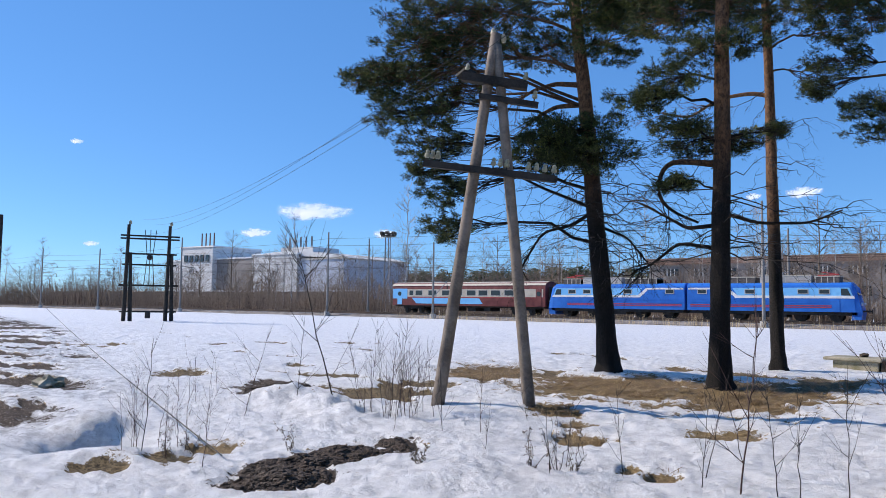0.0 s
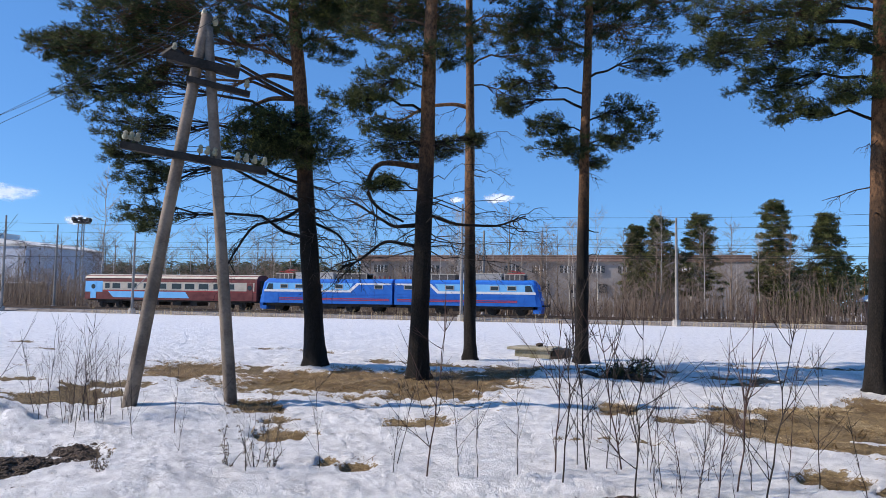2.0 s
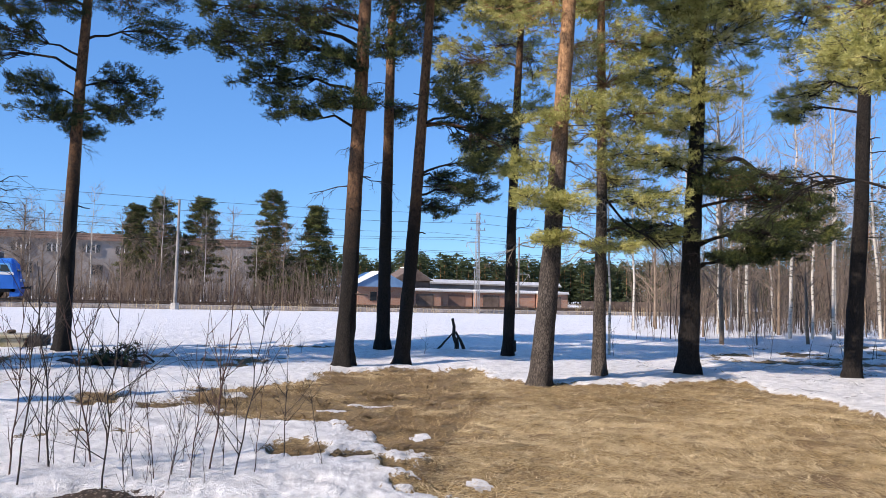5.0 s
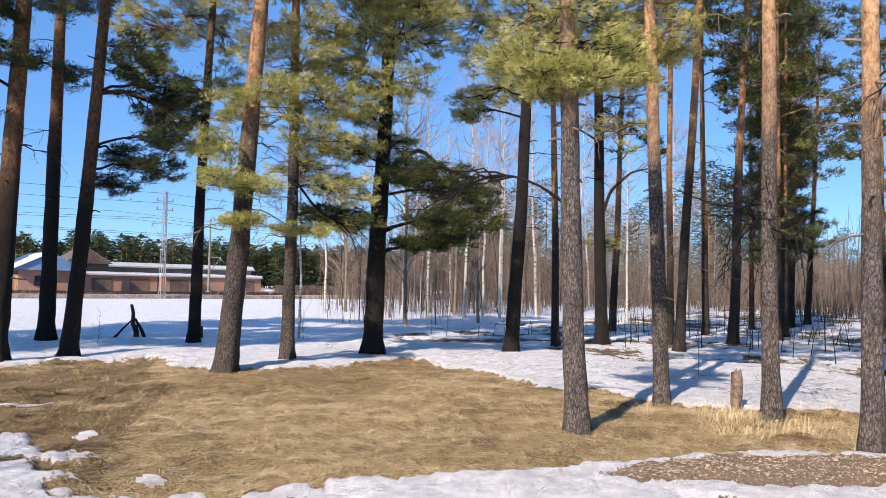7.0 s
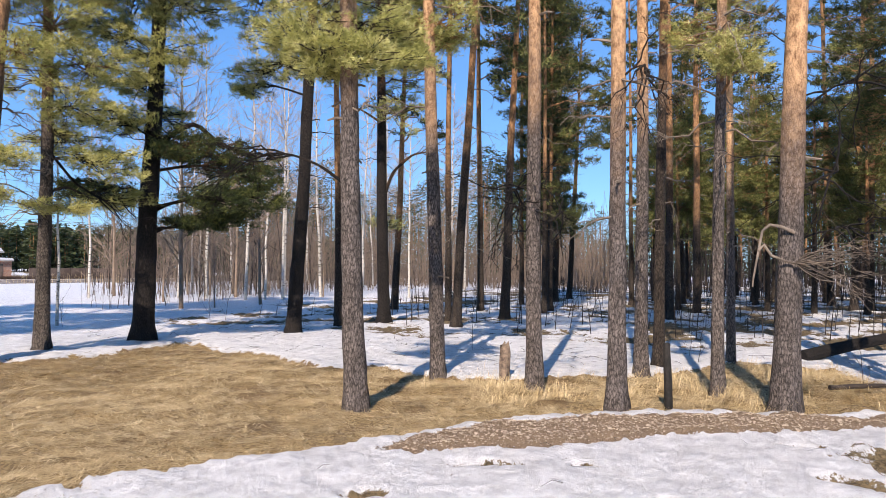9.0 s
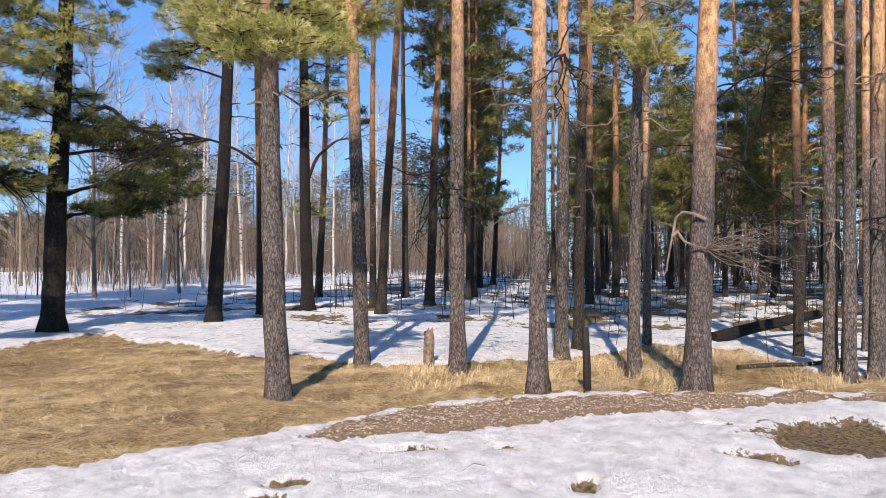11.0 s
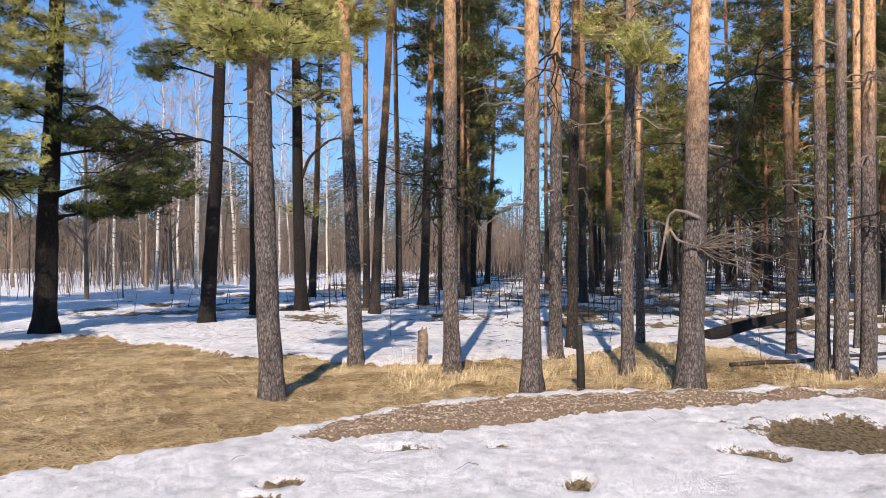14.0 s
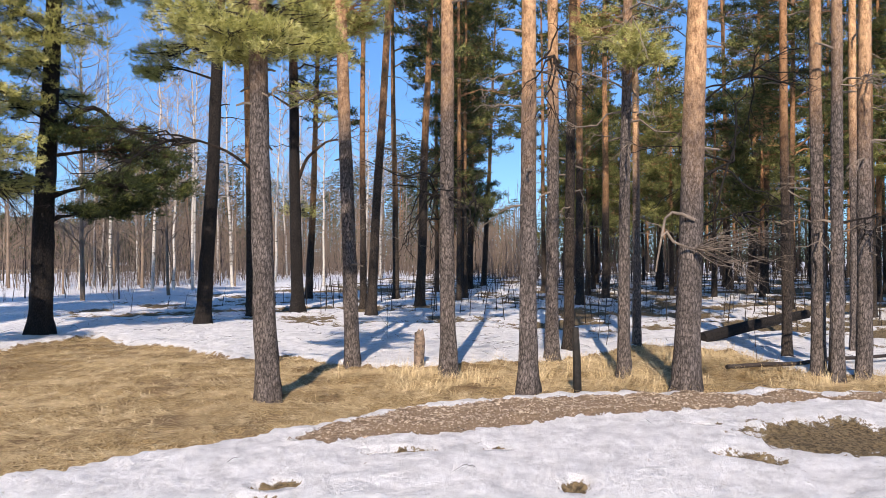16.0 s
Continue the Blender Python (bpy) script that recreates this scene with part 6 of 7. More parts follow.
def a_pole():
    t = thing("telegraph_pole", "leaning A-shaped telegraph pole of two weathered wooden legs", "telegraph pole")
    for foot, head, r in (((-7.59, 10.09, -0.3), (-6.82, 10.62, 6.15), 0.108), ((-6.28, 10.91, -0.3), (-6.80, 10.62, 5.95), 0.1)):
        g = Geo()
        z = np.linspace(0, 1, 14)[:, None]
        pts = np.array(foot) + (np.array(head) - np.array(foot)) * z
        g.tube(pts, np.linspace(r, r * 0.78, 14) * (1 + rng.normal(0, 0.012, 14)), 14, True)
        part("leg", g, M["pole_wood"], t, smooth=True)
    crossarm(t, (-7.74, 9.88, 3.93), (-5.90, 11.05, 3.66), (0.02, 0.06, 0.1, 0.52, 0.57, 0.62, 0.78, 0.84, 0.9, 0.97))
    crossarm(t, (-7.24, 10.24, 5.39), (-6.33, 10.83, 5.22), (0.06, 0.95), 0.075)
    crossarm(t, (-7.0, 10.40, 5.06), (-6.18, 10.92, 4.90), (0.92,), 0.05)
    for p in ((-6.86, 10.6, 6.1), (-6.72, 10.7, 6.0)):
        g = Geo()
        g.tube([np.array(p) + (0, 0, z) for z in (0.0, 0.05, 0.11, 0.15)], [0.03, 0.05, 0.04, 0.015], 8, True)
        part("insulator", g, M["glass_white"], t)
    g = Geo()
    g.tube([(-7.35, 10.26, 5.40), (-7.2, 10.3, 5.50), (-7.05, 10.35, 5.42)], [0.05, 0.07, 0.05], 7, True)
    part("cable_box", g, M["dark_wood"], t)


a_pole()


def h_pole():
    t = thing("line_transformer_frame", "dark tarred H-shaped timber pole frame with crossbars", "pole frame")
    c = np.array([-56.9, 36.0, 0.0])
    d = np.array([0.535, 0.845, 0.0])
    out = np.array([-0.85, -0.5, 0.0])
    w = 1.6
    for s in (-1, 1):
        for k, lean in ((-1, 0.24), (1, 0.26)):
            g = Geo()
            g.tube([c + d * (s * w + k * lean) + (0, 0, -0.2), c + d * (s * w + k * 0.1) + (0, 0, 7.9 if k < 0 else 5.6)], [0.17, 0.13], 9, True)
            part("post", g, M["dark_wood"], t)
        g = Geo()
        g.tube([c + d * s * w + (0, 0, z) for z in (7.9, 8.0, 8.15, 8.25)], [0.06, 0.14, 0.12, 0.05], 8, True)
        part("insulator", g, M["glass_white"], t)
    for z, ext in ((7.0, 0.7), (6.75, 0.7), (5.5, 0.5), (4.6, 0.5), (2.9, 0.7), (0.75, 0.6)):
        p, q = c - d * (w + ext) + (0, 0, z), c + d * (w + ext) + (0, 0, z)
        g = Geo()
        g.tube([p, q], 0.075, 5, True)
        part("crossbar", g, M["dark_wood"], t)
    for s in (-0.2, 0.2, 0.0):
        g = Geo()
        g.tube([c + d * s * 2 + (0, 0, 2.9), c + d * s + (0, 0, 5.2), c + d * s * 2.2 + (0, 0, 7.5)], 0.035, 4)
        part("rod", g, M["under"], t)
    g = Geo()
    g.tube([c + (0, 0, 5.0), c + (0, 0, 5.2), c + (0, 0, 5.5)], [0.1, 0.28, 0.1], 8, True)
    part("switch", g, M["under"], t)
    g = Geo()
    g.tube([c + (0, 0, 0.2), c + (0, 0, 0.8)], 0.22, 8, True)
    part("box", g, M["under"], t)


h_pole()
g = Geo()
g.tube([(-60.9, 26.0, -0.2), (-60.9, 26.0, 8.0)], [0.17, 0.13], 8, True)
single("wooden_pole", g, M["dark_wood"], "lone dark wooden pole beside the snowy track", "pole")
# lines from the A-pole to the frame, and a slack cable to the ground
for k, (p, q, sag) in enumerate((((-6.86, 10.6, 6.22), (-58.3, 37.4, 8.2), 0.9), ((-6.72, 10.7, 6.12), (-55.6, 34.5, 8.2), 0.9), ((-7.2, 10.26, 5.6), (-57, 36, 7.2), 0.7))):
    wire([p, q], 0.006, "thin telegraph line over the snowy field", "telegraph lines", 30, sag)
    far = (p[0] + 30 - 4 * k, p[1] - 17.5 + 2 * k, 7.2)
    wire([p, far], 0.005, "thin telegraph line over the snowy field", "telegraph lines", 20, 0.5)
wire([(-60.9, 26.0, 5.6), (-6.7, 5.25, 0.02)], 0.009, "slack black cable running down to the snow", "ground cable", 30, 0.62)


# ---- things on the snow ----
def rock_mesh(r, seed, squash=0.6, sub=1):
    bm = bmesh.new()
    bmesh.ops.create_icosphere(bm, subdivisions=sub, radius=r)
    q = np.random.default_rng(seed)
    for v in bm.verts:
        k = 1 + q.normal(0, 0.16)
        v.co = (v.co.x * k * 1.15, v.co.y * k, v.co.z * k * squash)
    me = bpy.data.meshes.new("stone")
    bm.to_mesh(me)
    bm.free()
    return me


def well():
    t = thing("concrete_well", "square concrete well head with a mossy slab lid", "well", at=(-3.2, 24.0, 0), turn=-8)
    part("slab", rounded((-0.95, 0.5, -0.6, 0.6, 0.24, 0.33), 0.03), M["old_concrete"], t)
    part("curb", rounded((-0.72, 0.42, -0.52, 0.52, -0.1, 0.24), 0.03), M["old_concrete"], t)
    part("pipe", rounded((0.45, 0.86, -0.5, 0.4, -0.1, 0.3), 0.07), M["dark_wood"], t)
    part("stone", rock_mesh(0.12, 3), M["stone"], t).location = (-0.1, 0.1, 0.38)


well()


def root_plate():
    t = thing("uprooted_stump", "dark upturned stump with clinging dark needles on snow", "stump", at=(-0.45, 18.0, ground_height(-0.45, 18.0)))
    g, l = Geo(), Geo()
    for k in range(26):
        a, e = rng.uniform(0, 6.28), rng.uniform(0.05, 1.0)
        L = rng.uniform(0.25, 0.62)
        d = np.array([math.cos(a) * math.cos(e) * 1.5, math.sin(a) * math.cos(e), math.sin(e)]) * L
        path = bent((rng.normal(0, 0.3), rng.normal(0, 0.15), 0.05), d + (0.1, 0, 0.05), 0.05, 5, 0.08)
        g.tube(path, np.linspace(0.03, 0.008, 5), 5)
        u = rng.normal(0, 0.4, (6, 3)) + np.array([0, 0, 0.7])
        tufts(l, path[2:].repeat(2, 0) + rng.normal(0, 0.05, (6, 3)), u / np.linalg.norm(u, axis=1, keepdims=True), 0.12)
    tagged(part("root_mass", g, M["peat"], t), "", "", "", "stuff")
    tagged(part("needle_mass", l, M["needles"], t), "", "", "", "stuff")
    for k in range(5):
        o = part("clod", rock_mesh(0.2, 40 + k, 0.5, 2), M["peat"], t)
        o.location = (rng.normal(0, 0.4), rng.normal(0, 0.15), 0.06)


root_plate()


def snag():
    t = thing("broken_snag", "small black broken snag propped by branches", "snag", at=(9.06, 21.81, 0))
    for p, q, r in (((0.05, 0, -0.1), (-0.12, 0, 0.95), 0.08), ((-0.55, 0.1, 0.0), (-0.1, 0, 0.5), 0.04), ((0.3, 0, -0.05), (0.0, 0, 0.55), 0.06), ((0.15, 0.3, -0.05), (0.05, 0, 0.35), 0.07)):
        g = Geo()
        g.tube(bent(p, q, 0.02, 5, 0.03), np.linspace(r, r * 0.5, 5), 7, True)
        part("branch", g, M["peat"], t)


snag()
part_bin = Geo()
part_bin.tube([(10.7, 21.2, -0.1), (10.7, 21.2, 0.32)], [0.13, 0.12], 10, True)
single("short_stump", part_bin, M["peat"], "short dark tree stump in shaded snow", "stump")


def birch_stump():
    t = thing("rotten_stump", "pale rotten birch stump with peeling bark", "stump", at=(10.42, 4.83, ground_height(10.42, 4.83)))
    g = Geo()
    z = np.array([-0.1, 0.0, 0.12, 0.25, 0.38, 0.5])
    a = np.linspace(0, 6.283, 13)[:-1]
    v = [(0.075 * (1 + 0.15 * math.sin(3 * b + 9 * h)) * math.cos(b) + 0.05 * h, 0.075 * (1 + 0.12 * math.cos(2 * b + 7 * h)) * math.sin(b), h + (0.09 * math.sin(2 * b) + 0.04 * math.sin(5 * b) if h > 0.45 else 0)) for h in z for b in a]
    n = 12
    f = [(i * n + j, i * n + (j + 1) % n, (i + 1) * n + (j + 1) % n, (i + 1) * n + j) for i in range(5) for j in range(n)]
    g.add(v, f)
    part("bole", g, M["rot"], t)
    g = Geo()
    g.add([(0.02 + 0.055 * math.cos(b), 0.055 * math.sin(b), 0.44 + 0.05 * math.sin(3 * b)) for b in a] + [(0.02, 0, 0.38)], [(k, (k + 1) % 12, 12) for k in range(12)])
    part("hollow_top", g, M["rot"], t)


birch_stump()
g = Geo()
zz = ground_height(9.09, 2.14)
g.tube([(9.09, 2.14, zz - 0.2), (9.085, 2.15, zz + 0.35), (9.07, 2.165, zz + 0.78)], [0.05, 0.048, 0.04], 9, True)
single("burnt_post", g, M["dark_wood"], "thin charred post standing in dry grass", "post")


def fallen_log():
    g = Geo()
    g.tube(bent((15.6, 1.2, 0.05), (17.4, -0.7, 0.45), 0.03, 8, 0.002), np.linspace(0.12, 0.09, 8), 10, True)
    single("fallen_log", g, M["bark_field"], "fallen dark pine log leaning over snow", "log")
    # thin dark strip standing in for a shadow line across the grass
    g = Geo()
    g.tube(bent((11.6, 0.6, 0.06), (14.2, -2.6, 0.10), 0.02, 8, 0.004), np.linspace(0.035, 0.02, 8), 8, True)
    single("fallen_log", g, M["twig_dark"], "thin dark strip laid in grass for a shadow line", "log")


fallen_log()


def dead_bough():
    """The dry bough that hangs from the broad grey pine."""
    t = thing("dry_bough", "grey dry bough with a spray of bare twigs", "branch")
    base = np.array([9.75, 0.95, 1.75])
    right = np.array([0.36, -0.93, 0.0])
    g = Geo()
    turns = ((0.05, 0.30), (-0.10, 0.37), (-0.22, 0.39), (-0.30, 0.32), (-0.33, 0.16), (-0.36, 0.0), (-0.40, -0.22), (-0.41, -0.32))
    path = np.array([base + right * u + (-0.10, -0.04, z) for u, z in turns])
    g.tube(path, np.linspace(0.022, 0.009, 8), 8, True)
    fork = np.array([base + right * u + (-0.12, -0.04, z) for u, z in ((-0.34, 0.10), (-0.28, 0.16), (-0.20, 0.04), (-0.06, -0.02), (0.05, -0.05))])
    g.tube(fork, np.linspace(0.02, 0.012, 5), 6, True)
    part("stub", g, M["deadwood"], t)
    g = Geo()
    for k in range(26):
        e = rng.uniform(-0.5, 0.35)
        dead_branch(g, base + right * 0.05 + (-0.16, -0.05, -0.05), right * 0.9 + np.array([rng.normal(-0.2, 0.3), 0, e]), rng.uniform(0.35, 0.95), 0.008, 1)
    tagged(part("twig_mass", g, M["deadwood"], t), "", "", "", "stuff")


dead_bough()


def curved_bough(points, r, label):
    """A bare bent bough that grows out of a trunk."""
    g = Geo()
    p = np.array(points, float)
    s = np.linspace(0, len(p) - 1, 16)
    pts = np.stack([np.interp(s, np.arange(len(p)), p[:, k]) for k in range(3)], -1)
    pts[1:-1] = (pts[:-2] + pts[1:-1] * 2 + pts[2:]) / 4
    g.tube(pts, np.linspace(r, r * 0.35, 16), 7, True)
    for k in range(7):
        i = int(rng.integers(8, 16))
        dead_branch(g, pts[i], pts[i] - pts[i - 3] + rng.normal(0, 0.2, 3) + np.array([0, 0, -0.15]), rng.uniform(0.5, 1.1), 0.014, 2)
    return single("bare_bough", g, M["bark_field"], label, "branch")


SAPLINGS = [(-1.96, 6.85, 1.49), (-1.67, 6.93, 0.95), (-1.52, 6.98, 0.9), (-0.88, 7.41, 1.5), (-0.6, 7.59, 1.75), (-0.71, 7.81, 1.4), (-0.28, 7.8, 1.65), (-0.43, 7.75, 1.4), (-0.15, 6.75, 1.55),
            (0.69, 7.35, 1.65), (-0.77, 7.0, 1.6), (0.86, 6.94, 1.5), (0.5, 6.86, 1.35), (-3.02, 6.93, 0.85), (-8.38, 8.57, 2.55), (-8.78, 7.19, 1.2), (-7.58, 4.88, 1.2), (-7.04, 8.47, 1.3),
            (-6.84, 8.43, 1.2), (-7.11, 8.4, 1.1), (-5.73, 7.78, 0.95), (-5.21, 7.83, 0.75), (-9.27, 8.64, 1.4), (-10.43, 7.58, 0.7)]


def sapling(x, y, h, mat_name, thick=1.0):
    """A leafless sapling: one thin straight stem with fine rising side shoots."""
    t = thing("sapling", "thin leafless sapling rising from the snow", "sapling", "saplings", at=(x, y, ground_height(x, y)))
    stem, shoots = Geo(), Geo()
    axis = bent((0, 0, -0.08), (rng.normal(0, 0.12) * h, rng.normal(0, 0.10) * h, h), 0, 9, 0.008)
    r = (0.0023 + 0.0028 * h) * thick
    stem.tube(axis, np.linspace(r, r * 0.3, 9), 6)
    for k in range(int(4 + 5 * h)):
        s = rng.uniform(0.12, 0.92)
        p = np.array([np.interp(s * 8, np.arange(9), axis[:, j]) for j in range(3)])
        a = rng.uniform(0, 6.28)
        L = h * rng.uniform(0.2, 0.62) * (1.1 - 0.6 * s)
        lean = rng.uniform(0.2, 0.75)
        d = np.array([math.cos(a) * lean, math.sin(a) * lean, rng.uniform(0.55, 1.0)])
        path = bent(p, p + d * L, -0.05 * L, 5, 0.012)
        shoots.tube(path, np.linspace(r * 0.5, r * 0.2, 5), 4)
        for j in range(2):
            q = path[int(rng.integers(1, 4))]
            e = d + rng.normal(0, 0.3, 3)
            shoots.tube(bent(q, q + e * L * rng.uniform(0.25, 0.5), 0, 3, 0.015), np.linspace(r * 0.28, r * 0.15, 3), 3)
    part("stem", stem, M[mat_name], t)
    tagged(part("shoot_mass", shoots, M[mat_name], t), "", "", "", "stuff")


for k, (x, y, h) in enumerate(SAPLINGS):
    sapling(x, y, h, "twig_dark" if k % 3 else "twig_red", 1.3 if h > 1.4 else 1.0)
spot = np.random.default_rng(33)
for k in range(20):
    sapling(spot.normal(0.0, 0.6), spot.normal(7.4, 0.5), spot.uniform(0.4, 1.3), ("twig_red", "twig_dark", "twig_dark")[k % 3], 0.9)
for k in range(22):
    sapling(spot.normal(-7.0, 0.45), spot.normal(8.5, 0.3), spot.uniform(0.6, 1.4), "twig_red" if k % 2 else "twig_dark", 0.8)
for k in range(12):
    sapling(spot.normal(-7.4, 0.35), spot.normal(5.0, 0.25), spot.uniform(0.4, 1.1), "twig_red", 0.8)
for x, y, h in ((-11.5, 8.8, 0.7), (-6.2, 7.4, 0.6), (-5.4, 9.3, 0.6), (-4.6, 7.0, 0.5), (-3.6, 6.9, 0.7), (-3.5, 6.4, 0.6), (-2.3, 6.9, 0.8), (-2.4, 7.3, 1.0), (-1.2, 7.2, 1.1), (1.4, 7.6, 1.2), (1.7, 7.2, 0.8),
                (11.6, 14.6, 0.9), (12.9, 19.0, 1.3), (17.0, 17.2, 1.6), (16.6, 17.4, 1.4), (14.8, 8.5, 0.8), (13.4, 6.9, 0.9), (15.0, 3.1, 1.2), (14.2, 2.8, 1.3), (14.6, 3.6, 1.0), (13.6, -0.8, 1.1), (12.6, 0.2, 0.8), (13.0, -1.6, 0.9), (4.0, 20.0, 0.8), (7.2, 19.5, 0.9)):
    sapling(x, y, h, "twig_dark")


def weed(x, y, h):
    """A dead brown weed with curled leaves."""
    t = thing("dead_weed", "dead brown weed with curled leaves in snow", "weed", "dead weeds", at=(x, y, ground_height(x, y)))
    g, l = Geo(), Geo()
    for k in range(5):
        tip = np.array([rng.normal(0, 0.25) * h, rng.normal(0, 0.25) * h, h * rng.uniform(0.5, 1.0)])
        path = bent((rng.normal(0, 0.02), rng.normal(0, 0.02), -0.05), tip, 0, 6, 0.05)
        g.tube(path, np.linspace(0.004, 0.0015, 6), 4)
        pts = path[rng.integers(1, 6, 12)] + rng.normal(0, 0.03 * h, (12, 3))
        d = rng.normal(0, 1, (12, 3))
        d /= np.linalg.norm(d, axis=1, keepdims=True)
        tufts(l, pts, d, 0.028, 3, 0.035)
    tagged(part("stalk_mass", g, M["twig_dark"], t), "", "", "", "stuff")
    tagged(part("leaf_mass", l, M["peat_leaf"], t), "", "", "", "stuff")


M["peat_leaf"] = needles("dead_leaves", (0.07, 0.05, 0.035), (0.13, 0.095, 0.06), (0.20, 0.15, 0.10))
for x, y, h in ((-3.55, 6.6, 0.55), (-3.75, 6.5, 0.4), (-3.4, 6.7, 0.45), (-6.35, 5.9, 0.35), (-4.6, 5.9, 0.18), (-4.75, 6.0, 0.15), (-7.25, 5.3, 0.3), (-7.45, 5.1, 0.35)):
    weed(x, y, h)


def boulder(x, y, r):
    t = thing("boulder", "pale grey-green boulder lying in slushy snow", "boulder", at=(x, y, ground_height(x, y)))
    part("rock", rock_mesh(r, 77, 0.7, 3), M["old_concrete"], t, smooth=True)


boulder(-14.86, 7.46, 0.27)


def stones(name, poly_or_spot, count, size, mat_name, label):
    """Loose stones, far too many to count."""
    r = np.random.default_rng(count)
    shapes = [rock_mesh(1.0, k, 0.65, 1) for k in range(4)]
    verts = [np.array([v.co[:] for v in m.vertices]) for m in shapes]
    faces = [np.array([p.vertices[:] for p in m.polygons]) for m in shapes]
    xs = r.uniform(poly_or_spot[0], poly_or_spot[1], count * 6)
    ys = r.uniform(poly_or_spot[2], poly_or_spot[3], count * 6)
    bare, soil, litter, slush, z, bank = ground_fields(xs, ys)
    ok = np.where((soil > 0.5) & (bare > 0.52))[0][:count]
    g = Geo()
    for n, i in enumerate(ok):
        s = size * r.uniform(0.45, 1.3) * (1.6 if r.uniform() < 0.06 else 1.0)
        a = r.uniform(0, 6.28)
        c, q = math.cos(a), math.sin(a)
        v = verts[n % 4] @ np.array([[c, q, 0], [-q, c, 0], [0, 0, 1]]) * s + np.array([xs[i], ys[i], z[i] + s * 0.2])
        g.add(v, faces[n % 4])
    single(name, g, M[mat_name], label, "stones", kind="stuff")


stones("gravel_heap", (-7.2, -4.4, 4.6, 7.3), 12000, 0.015, "stone", "dark gravel heap showing through the snow")
stones("gravel_heap", (-11.6, -10.0, 8.6, 10.8), 1500, 0.022, "stone", "dark gravel showing through the snow")
stones("gravel_bank", (5.4, 11.2, -2.8, 4.4), 5200, 0.0095, "pebble", "pale pebbles on a low soil bank")


def dry_grass(name, count, area, mat_name, label, length, rise, choose, wide=1.0):
    """Matted dry blades that lie together in tufts."""
    r = np.random.default_rng(count)
    lot = 14
    cx, cy, turn = r.uniform(area[0], area[1], count // lot), r.uniform(area[2], area[3], count // lot), r.normal(0, 0.8, count // lot)
    x, y, turn = (np.repeat(v, lot) for v in (cx, cy, turn))
    x, y = x + r.normal(0, 0.06, len(x)), y + r.normal(0, 0.06, len(y))
    bare, soil, litter, slush, z, bank = ground_fields(x, y)
    ok = (bare > 0.5) & (soil < 0.5) & (rough(x, y, 1.9, 0.6) > -0.42) & choose(x, y, litter)
    x, y, z, turn = x[ok], y[ok], z[ok], turn[ok]
    n = len(x)
    a = 1.2 * wave(x, y, 2.1, 0.4) + 2.5 * wave(x, y, 5.0, 1.4) + turn + r.normal(0, 0.28, n)
    long = r.uniform(*length, n)
    up = np.abs(r.normal(*rise, n))
    d = np.stack([np.cos(a), np.sin(a), 0 * a], -1)
    side = np.stack([-np.sin(a), np.cos(a), 0 * a], -1) * (r.uniform(0.0010, 0.0024, n) * wide)[:, None]
    p0 = np.stack([x, y, z - 0.005], -1)
    p1 = p0 + d * (long * 0.5)[:, None] + np.stack([0 * a, 0 * a, long * up], -1)
    p2 = p0 + d * long[:, None] + np.stack([0 * a, 0 * a, long * up * r.uniform(0.3, 1.3, n)], -1) + side * r.normal(0, 14, n)[:, None]
    v = np.stack([p0 - side, p0 + side, p1 + side, p1 - side, p2], 1)
    base = np.arange(n)[:, None] * 5
    g = Geo()
    g.add(v, base + np.array([[0, 1, 2, 3]]))
    g.f.append(base + np.array([[3, 2, 4]]))
    single(name, g, M[mat_name], label, "grass", kind="stuff")


dry_grass("dry_grass", 460000, (0.5, 16, -3, 16.5), "straw", "matted straw-coloured dry grass", (0.09, 0.34), (0.05, 0.06), lambda x, y, l: l < 0.4, 1.5)
dry_grass("dry_grass", 110000, (-12.5, 6.0, 6.0, 19.5), "straw_dark", "flattened brown dry grass in thawed patches", (0.15, 0.42), (0.09, 0.10), lambda x, y, l: (l < 0.7) & ((l > 0.3) | (x < 0.5)), 2.4)
dry_grass("dry_grass_tufts", 60000, (8.6, 16, -3.0, 5.6), "straw", "upright straw-coloured grass at the forest edge", (0.10, 0.26), (0.32, 0.3), lambda x, y, l: (l < 0.5) & (polygon_distance(x, y, GRAVEL) < -0.1) & (rough(x, y, 1.1, 0.2) > -0.02))
dry_grass("moss_litter", 30000, (4, 9, -2, 4), "moss", "dark mossy litter in thawed patches", (0.04, 0.12), (0.2, 0.2), lambda x, y, l: l > 0.5)


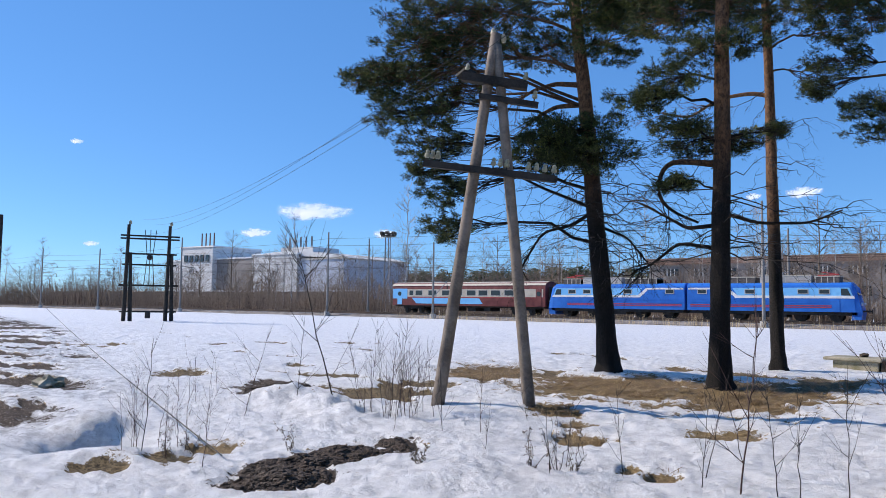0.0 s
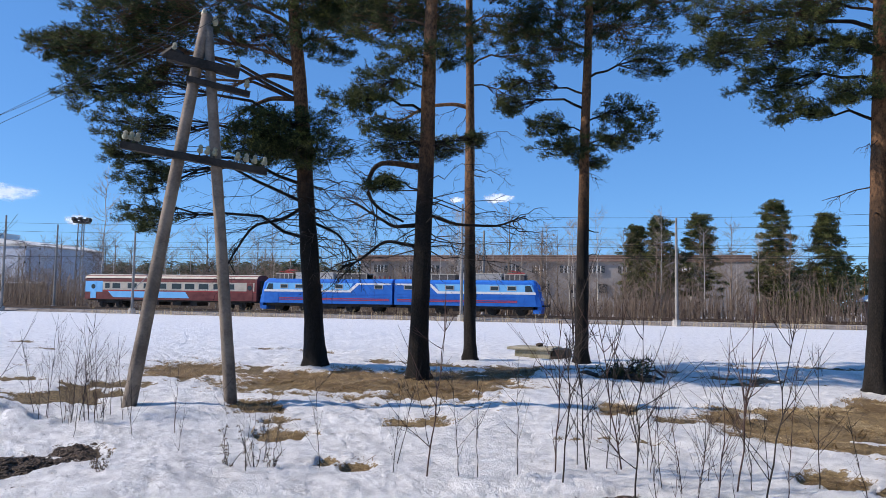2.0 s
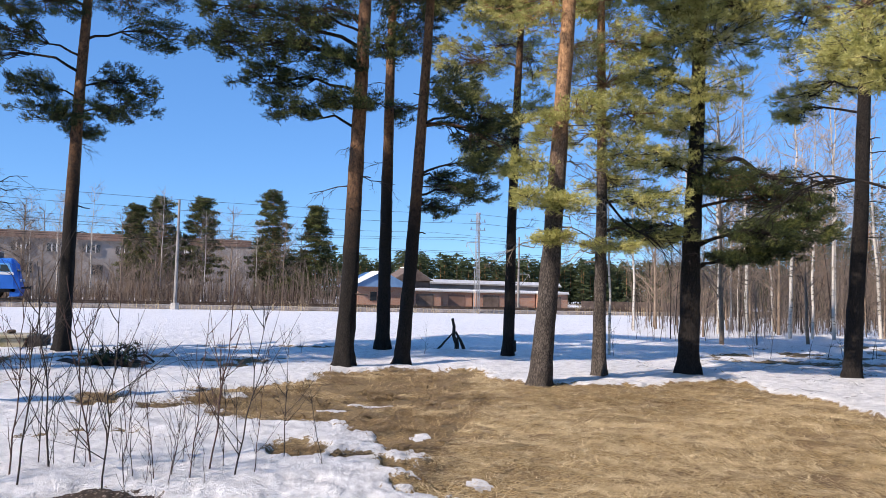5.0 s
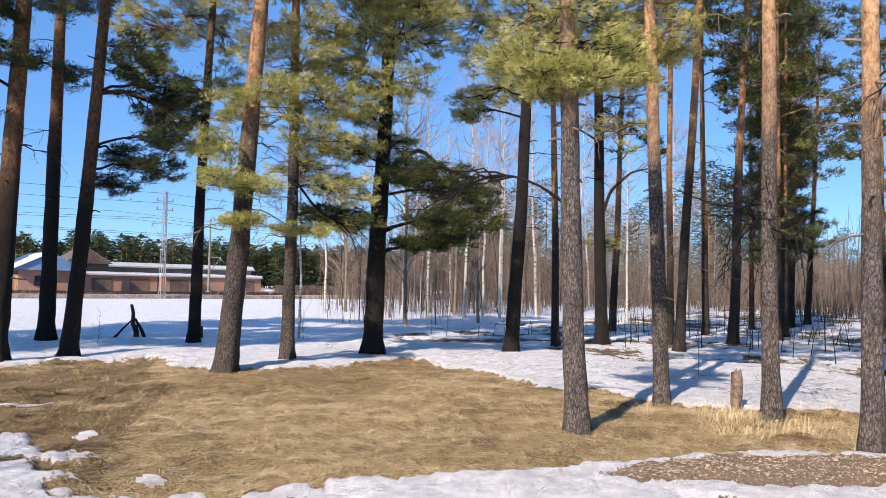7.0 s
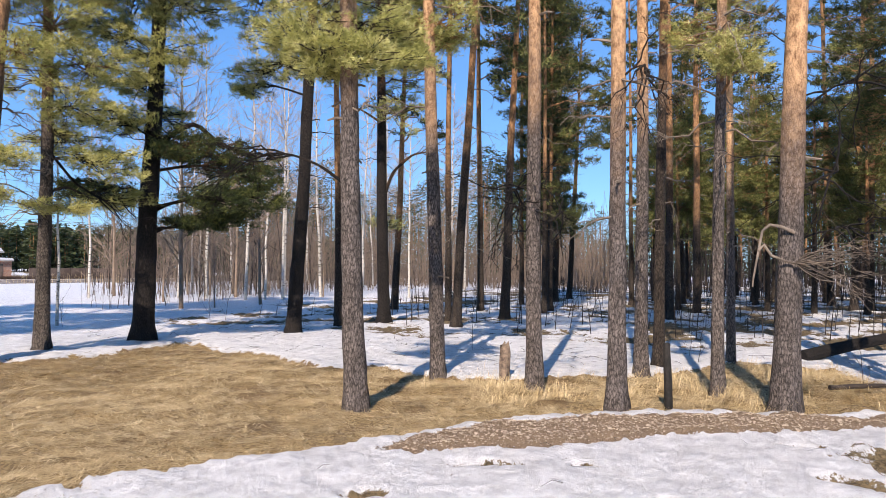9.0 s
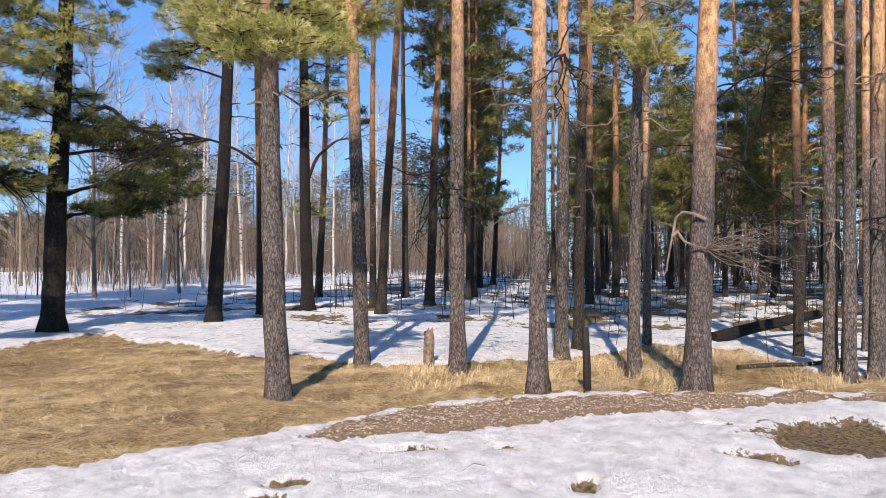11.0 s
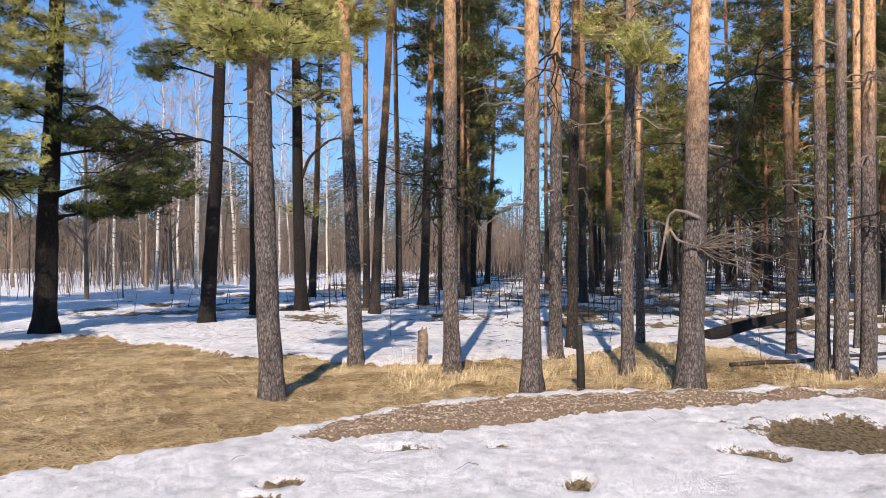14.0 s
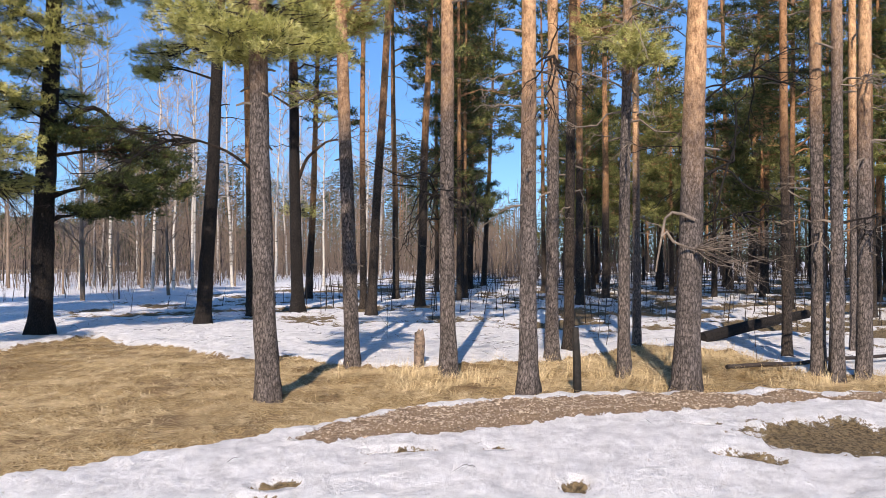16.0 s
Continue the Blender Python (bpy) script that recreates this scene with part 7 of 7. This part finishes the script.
# ---- bent boughs of single trees ----
for points, r, label in (
    ([(-4.92, 16.38, 4.66), (-5.40, 16.24, 4.74), (-5.80, 16.10, 4.76), (-6.02, 16.02, 4.55), (-6.08, 15.99, 4.05), (-5.84, 16.08, 3.69), (-5.29, 16.27, 3.43)], 0.075, "thick bare bough arching from the pine trunk"),
    ([(-4.98, 16.36, 3.36), (-5.51, 16.20, 3.31), (-5.90, 16.07, 3.56), (-6.33, 15.9, 3.82)], 0.05, "crooked bare lower bough of a pine"),
    ([(-4.98, 16.36, 2.88), (-5.68, 16.14, 3.0), (-6.23, 15.94, 2.52), (-6.56, 15.8, 2.4)], 0.045, "crooked bare lower bough of a pine"),
    ([(-4.85, 16.42, 3.64), (-4.18, 16.6, 3.39), (-3.25, 16.8, 3.36), (-2.64, 16.9, 3.6)], 0.045, "long bare bough reaching over the snow"),
    ([(-5.12, 22.1, 7.5), (-5.61, 22.0, 7.65), (-6.47, 21.8, 7.57), (-7.2, 21.55, 7.05), (-7.94, 21.3, 7.27)], 0.07, "reddish bent bough of a pine"),
    ([(-8.75, 17.92, 7.38), (-9.44, 17.68, 7.48), (-9.95, 17.4, 7.32), (-10.47, 17.1, 6.94)], 0.08, "thick curved bough of the old pine"),
    ([(-8.72, 17.93, 6.87), (-9.44, 17.69, 6.86), (-9.82, 17.47, 6.64), (-10.14, 17.29, 6.33)], 0.075, "thick curved bough of the old pine"),
    ([(-8.5, 18.05, 4.1), (-9.1, 17.86, 3.7), (-9.74, 17.5, 3.55), (-10.19, 17.27, 2.67), (-10.38, 17.16, 2.22)], 0.05, "drooping bare bough of the old pine"),
    ([(-8.45, 18.06, 3.7), (-7.81, 18.45, 3.4), (-7.3, 18.66, 2.68)], 0.045, "drooping bare bough of the old pine"),
    ([(11.15, 13.5, 3.95), (11.26, 13.3, 4.31), (11.75, 12.87, 4.79), (12.08, 12.56, 4.39), (12.36, 12.3, 4.22), (12.71, 11.94, 4.09)], 0.07, "sharply bent bough like a roof peak"),
    ([(7.40, 5.45, 2.55), (7.36, 5.59, 2.67), (7.22, 5.77, 2.83), (7.02, 6.0, 2.94), (6.84, 6.21, 2.95), (6.72, 6.33, 2.87)], 0.022, "thin bare bough arching from a pine"),
    ([(19.09, 12.91, 3.63), (19.27, 12.64, 4.56), (19.58, 12.15, 5.08), (19.84, 11.72, 5.18)], 0.06, "bare forked bough of a dark pine"),
    ([(19.04, 12.98, 6.06), (18.76, 13.38, 6.37), (18.47, 13.77, 6.6)], 0.04, "short bare bough of a dark pine"),
    ([(9.86, 0.9, 2.5), (9.92, 0.61, 2.69), (9.92, 0.43, 2.76)], 0.022, "short dry branch on the grey pine"),
    ([(9.9, 0.83, 1.98), (9.91, 0.67, 2.05), (9.92, 0.48, 2.09), (9.93, 0.32, 2.13)], 0.014, "short dry branch on the grey pine"),
    ([(9.89, 0.93, 3.33), (9.91, 0.67, 3.59), (9.92, 0.44, 3.75), (9.93, 0.1, 3.76)], 0.018, "thin dry branch on the grey pine"),
    ([(11.5, -0.8, 2.05), (11.57, -1.04, 2.11), (11.53, -1.41, 2.15)], 0.02, "thin dry branch on a forest pine"),
    ([(9.80, 4.10, 2.43), (9.76, 4.27, 2.43), (9.70, 4.39, 2.48)], 0.016, "broken dry branch on a pine"),
    ([(9.80, 4.10, 2.64), (9.78, 4.22, 2.74), (9.69, 4.43, 2.68)], 0.016, "broken dry branch on a pine"),
    ([(9.82, 4.08, 2.2), (9.92, 3.87, 2.29), (9.97, 3.74, 2.43)], 0.014, "broken dry branch on a pine"),
    ([(8.77, 2.64, 3.8), (8.81, 2.48, 3.94), (8.84, 2.35, 3.97)], 0.018, "broken dry branch on a pine"),
    ([(4.42, 16.44, 6.6), (3.85, 16.59, 6.94), (3.30, 16.71, 7.13), (2.74, 16.81, 7.25)], 0.05, "bough carrying needles over the field"),
    ([(6.16, 16.9, 5.7), (6.66, 16.88, 5.76), (7.21, 16.65, 5.65), (7.57, 16.49, 5.37)], 0.045, "dark bough carrying hanging needles"),
    ([(8.96, 13.8, 3.91), (9.41, 13.49, 3.21), (9.80, 13.21, 2.92), (10.18, 12.92, 2.82)], 0.03, "thin drooping bough of a pine"),
):
    curved_bough(points, r, label)


def scattered_twigs():
    """Sticks and cone litter lying on the forest snow."""
    r = np.random.default_rng(91)
    g = Geo()
    x, y = r.uniform(3.5, 40, 2600), r.uniform(-14, 17, 2600)
    keep = (np.hypot(x, y) > 9.5) | (r.uniform(0, 1, 2600) < 0.25)
    keep &= (x > 11) | (y < 4)
    x, y = x[keep], y[keep]
    z = ground_fields(x, y)[4]
    for i in range(len(x)):
        a, L = r.uniform(0, 6.28), r.uniform(0.05, 0.5) * (0.5 if x[i] < 9 else 1.0)
        p = np.array([x[i], y[i], z[i] + 0.004])
        q = p + np.array([math.cos(a) * L, math.sin(a) * L, r.uniform(0, 0.06)])
        g.tube(np.array([p, (p + q) / 2 + r.normal(0, 0.02, 3), q]), np.array([1.0, 0.8, 0.4]) * (0.003 if x[i] < 9 else 0.0042), 3)
    single("forest_litter", g, M["twig_dark"], "sticks and litter lying on forest snow", "litter", kind="stuff")


scattered_twigs()
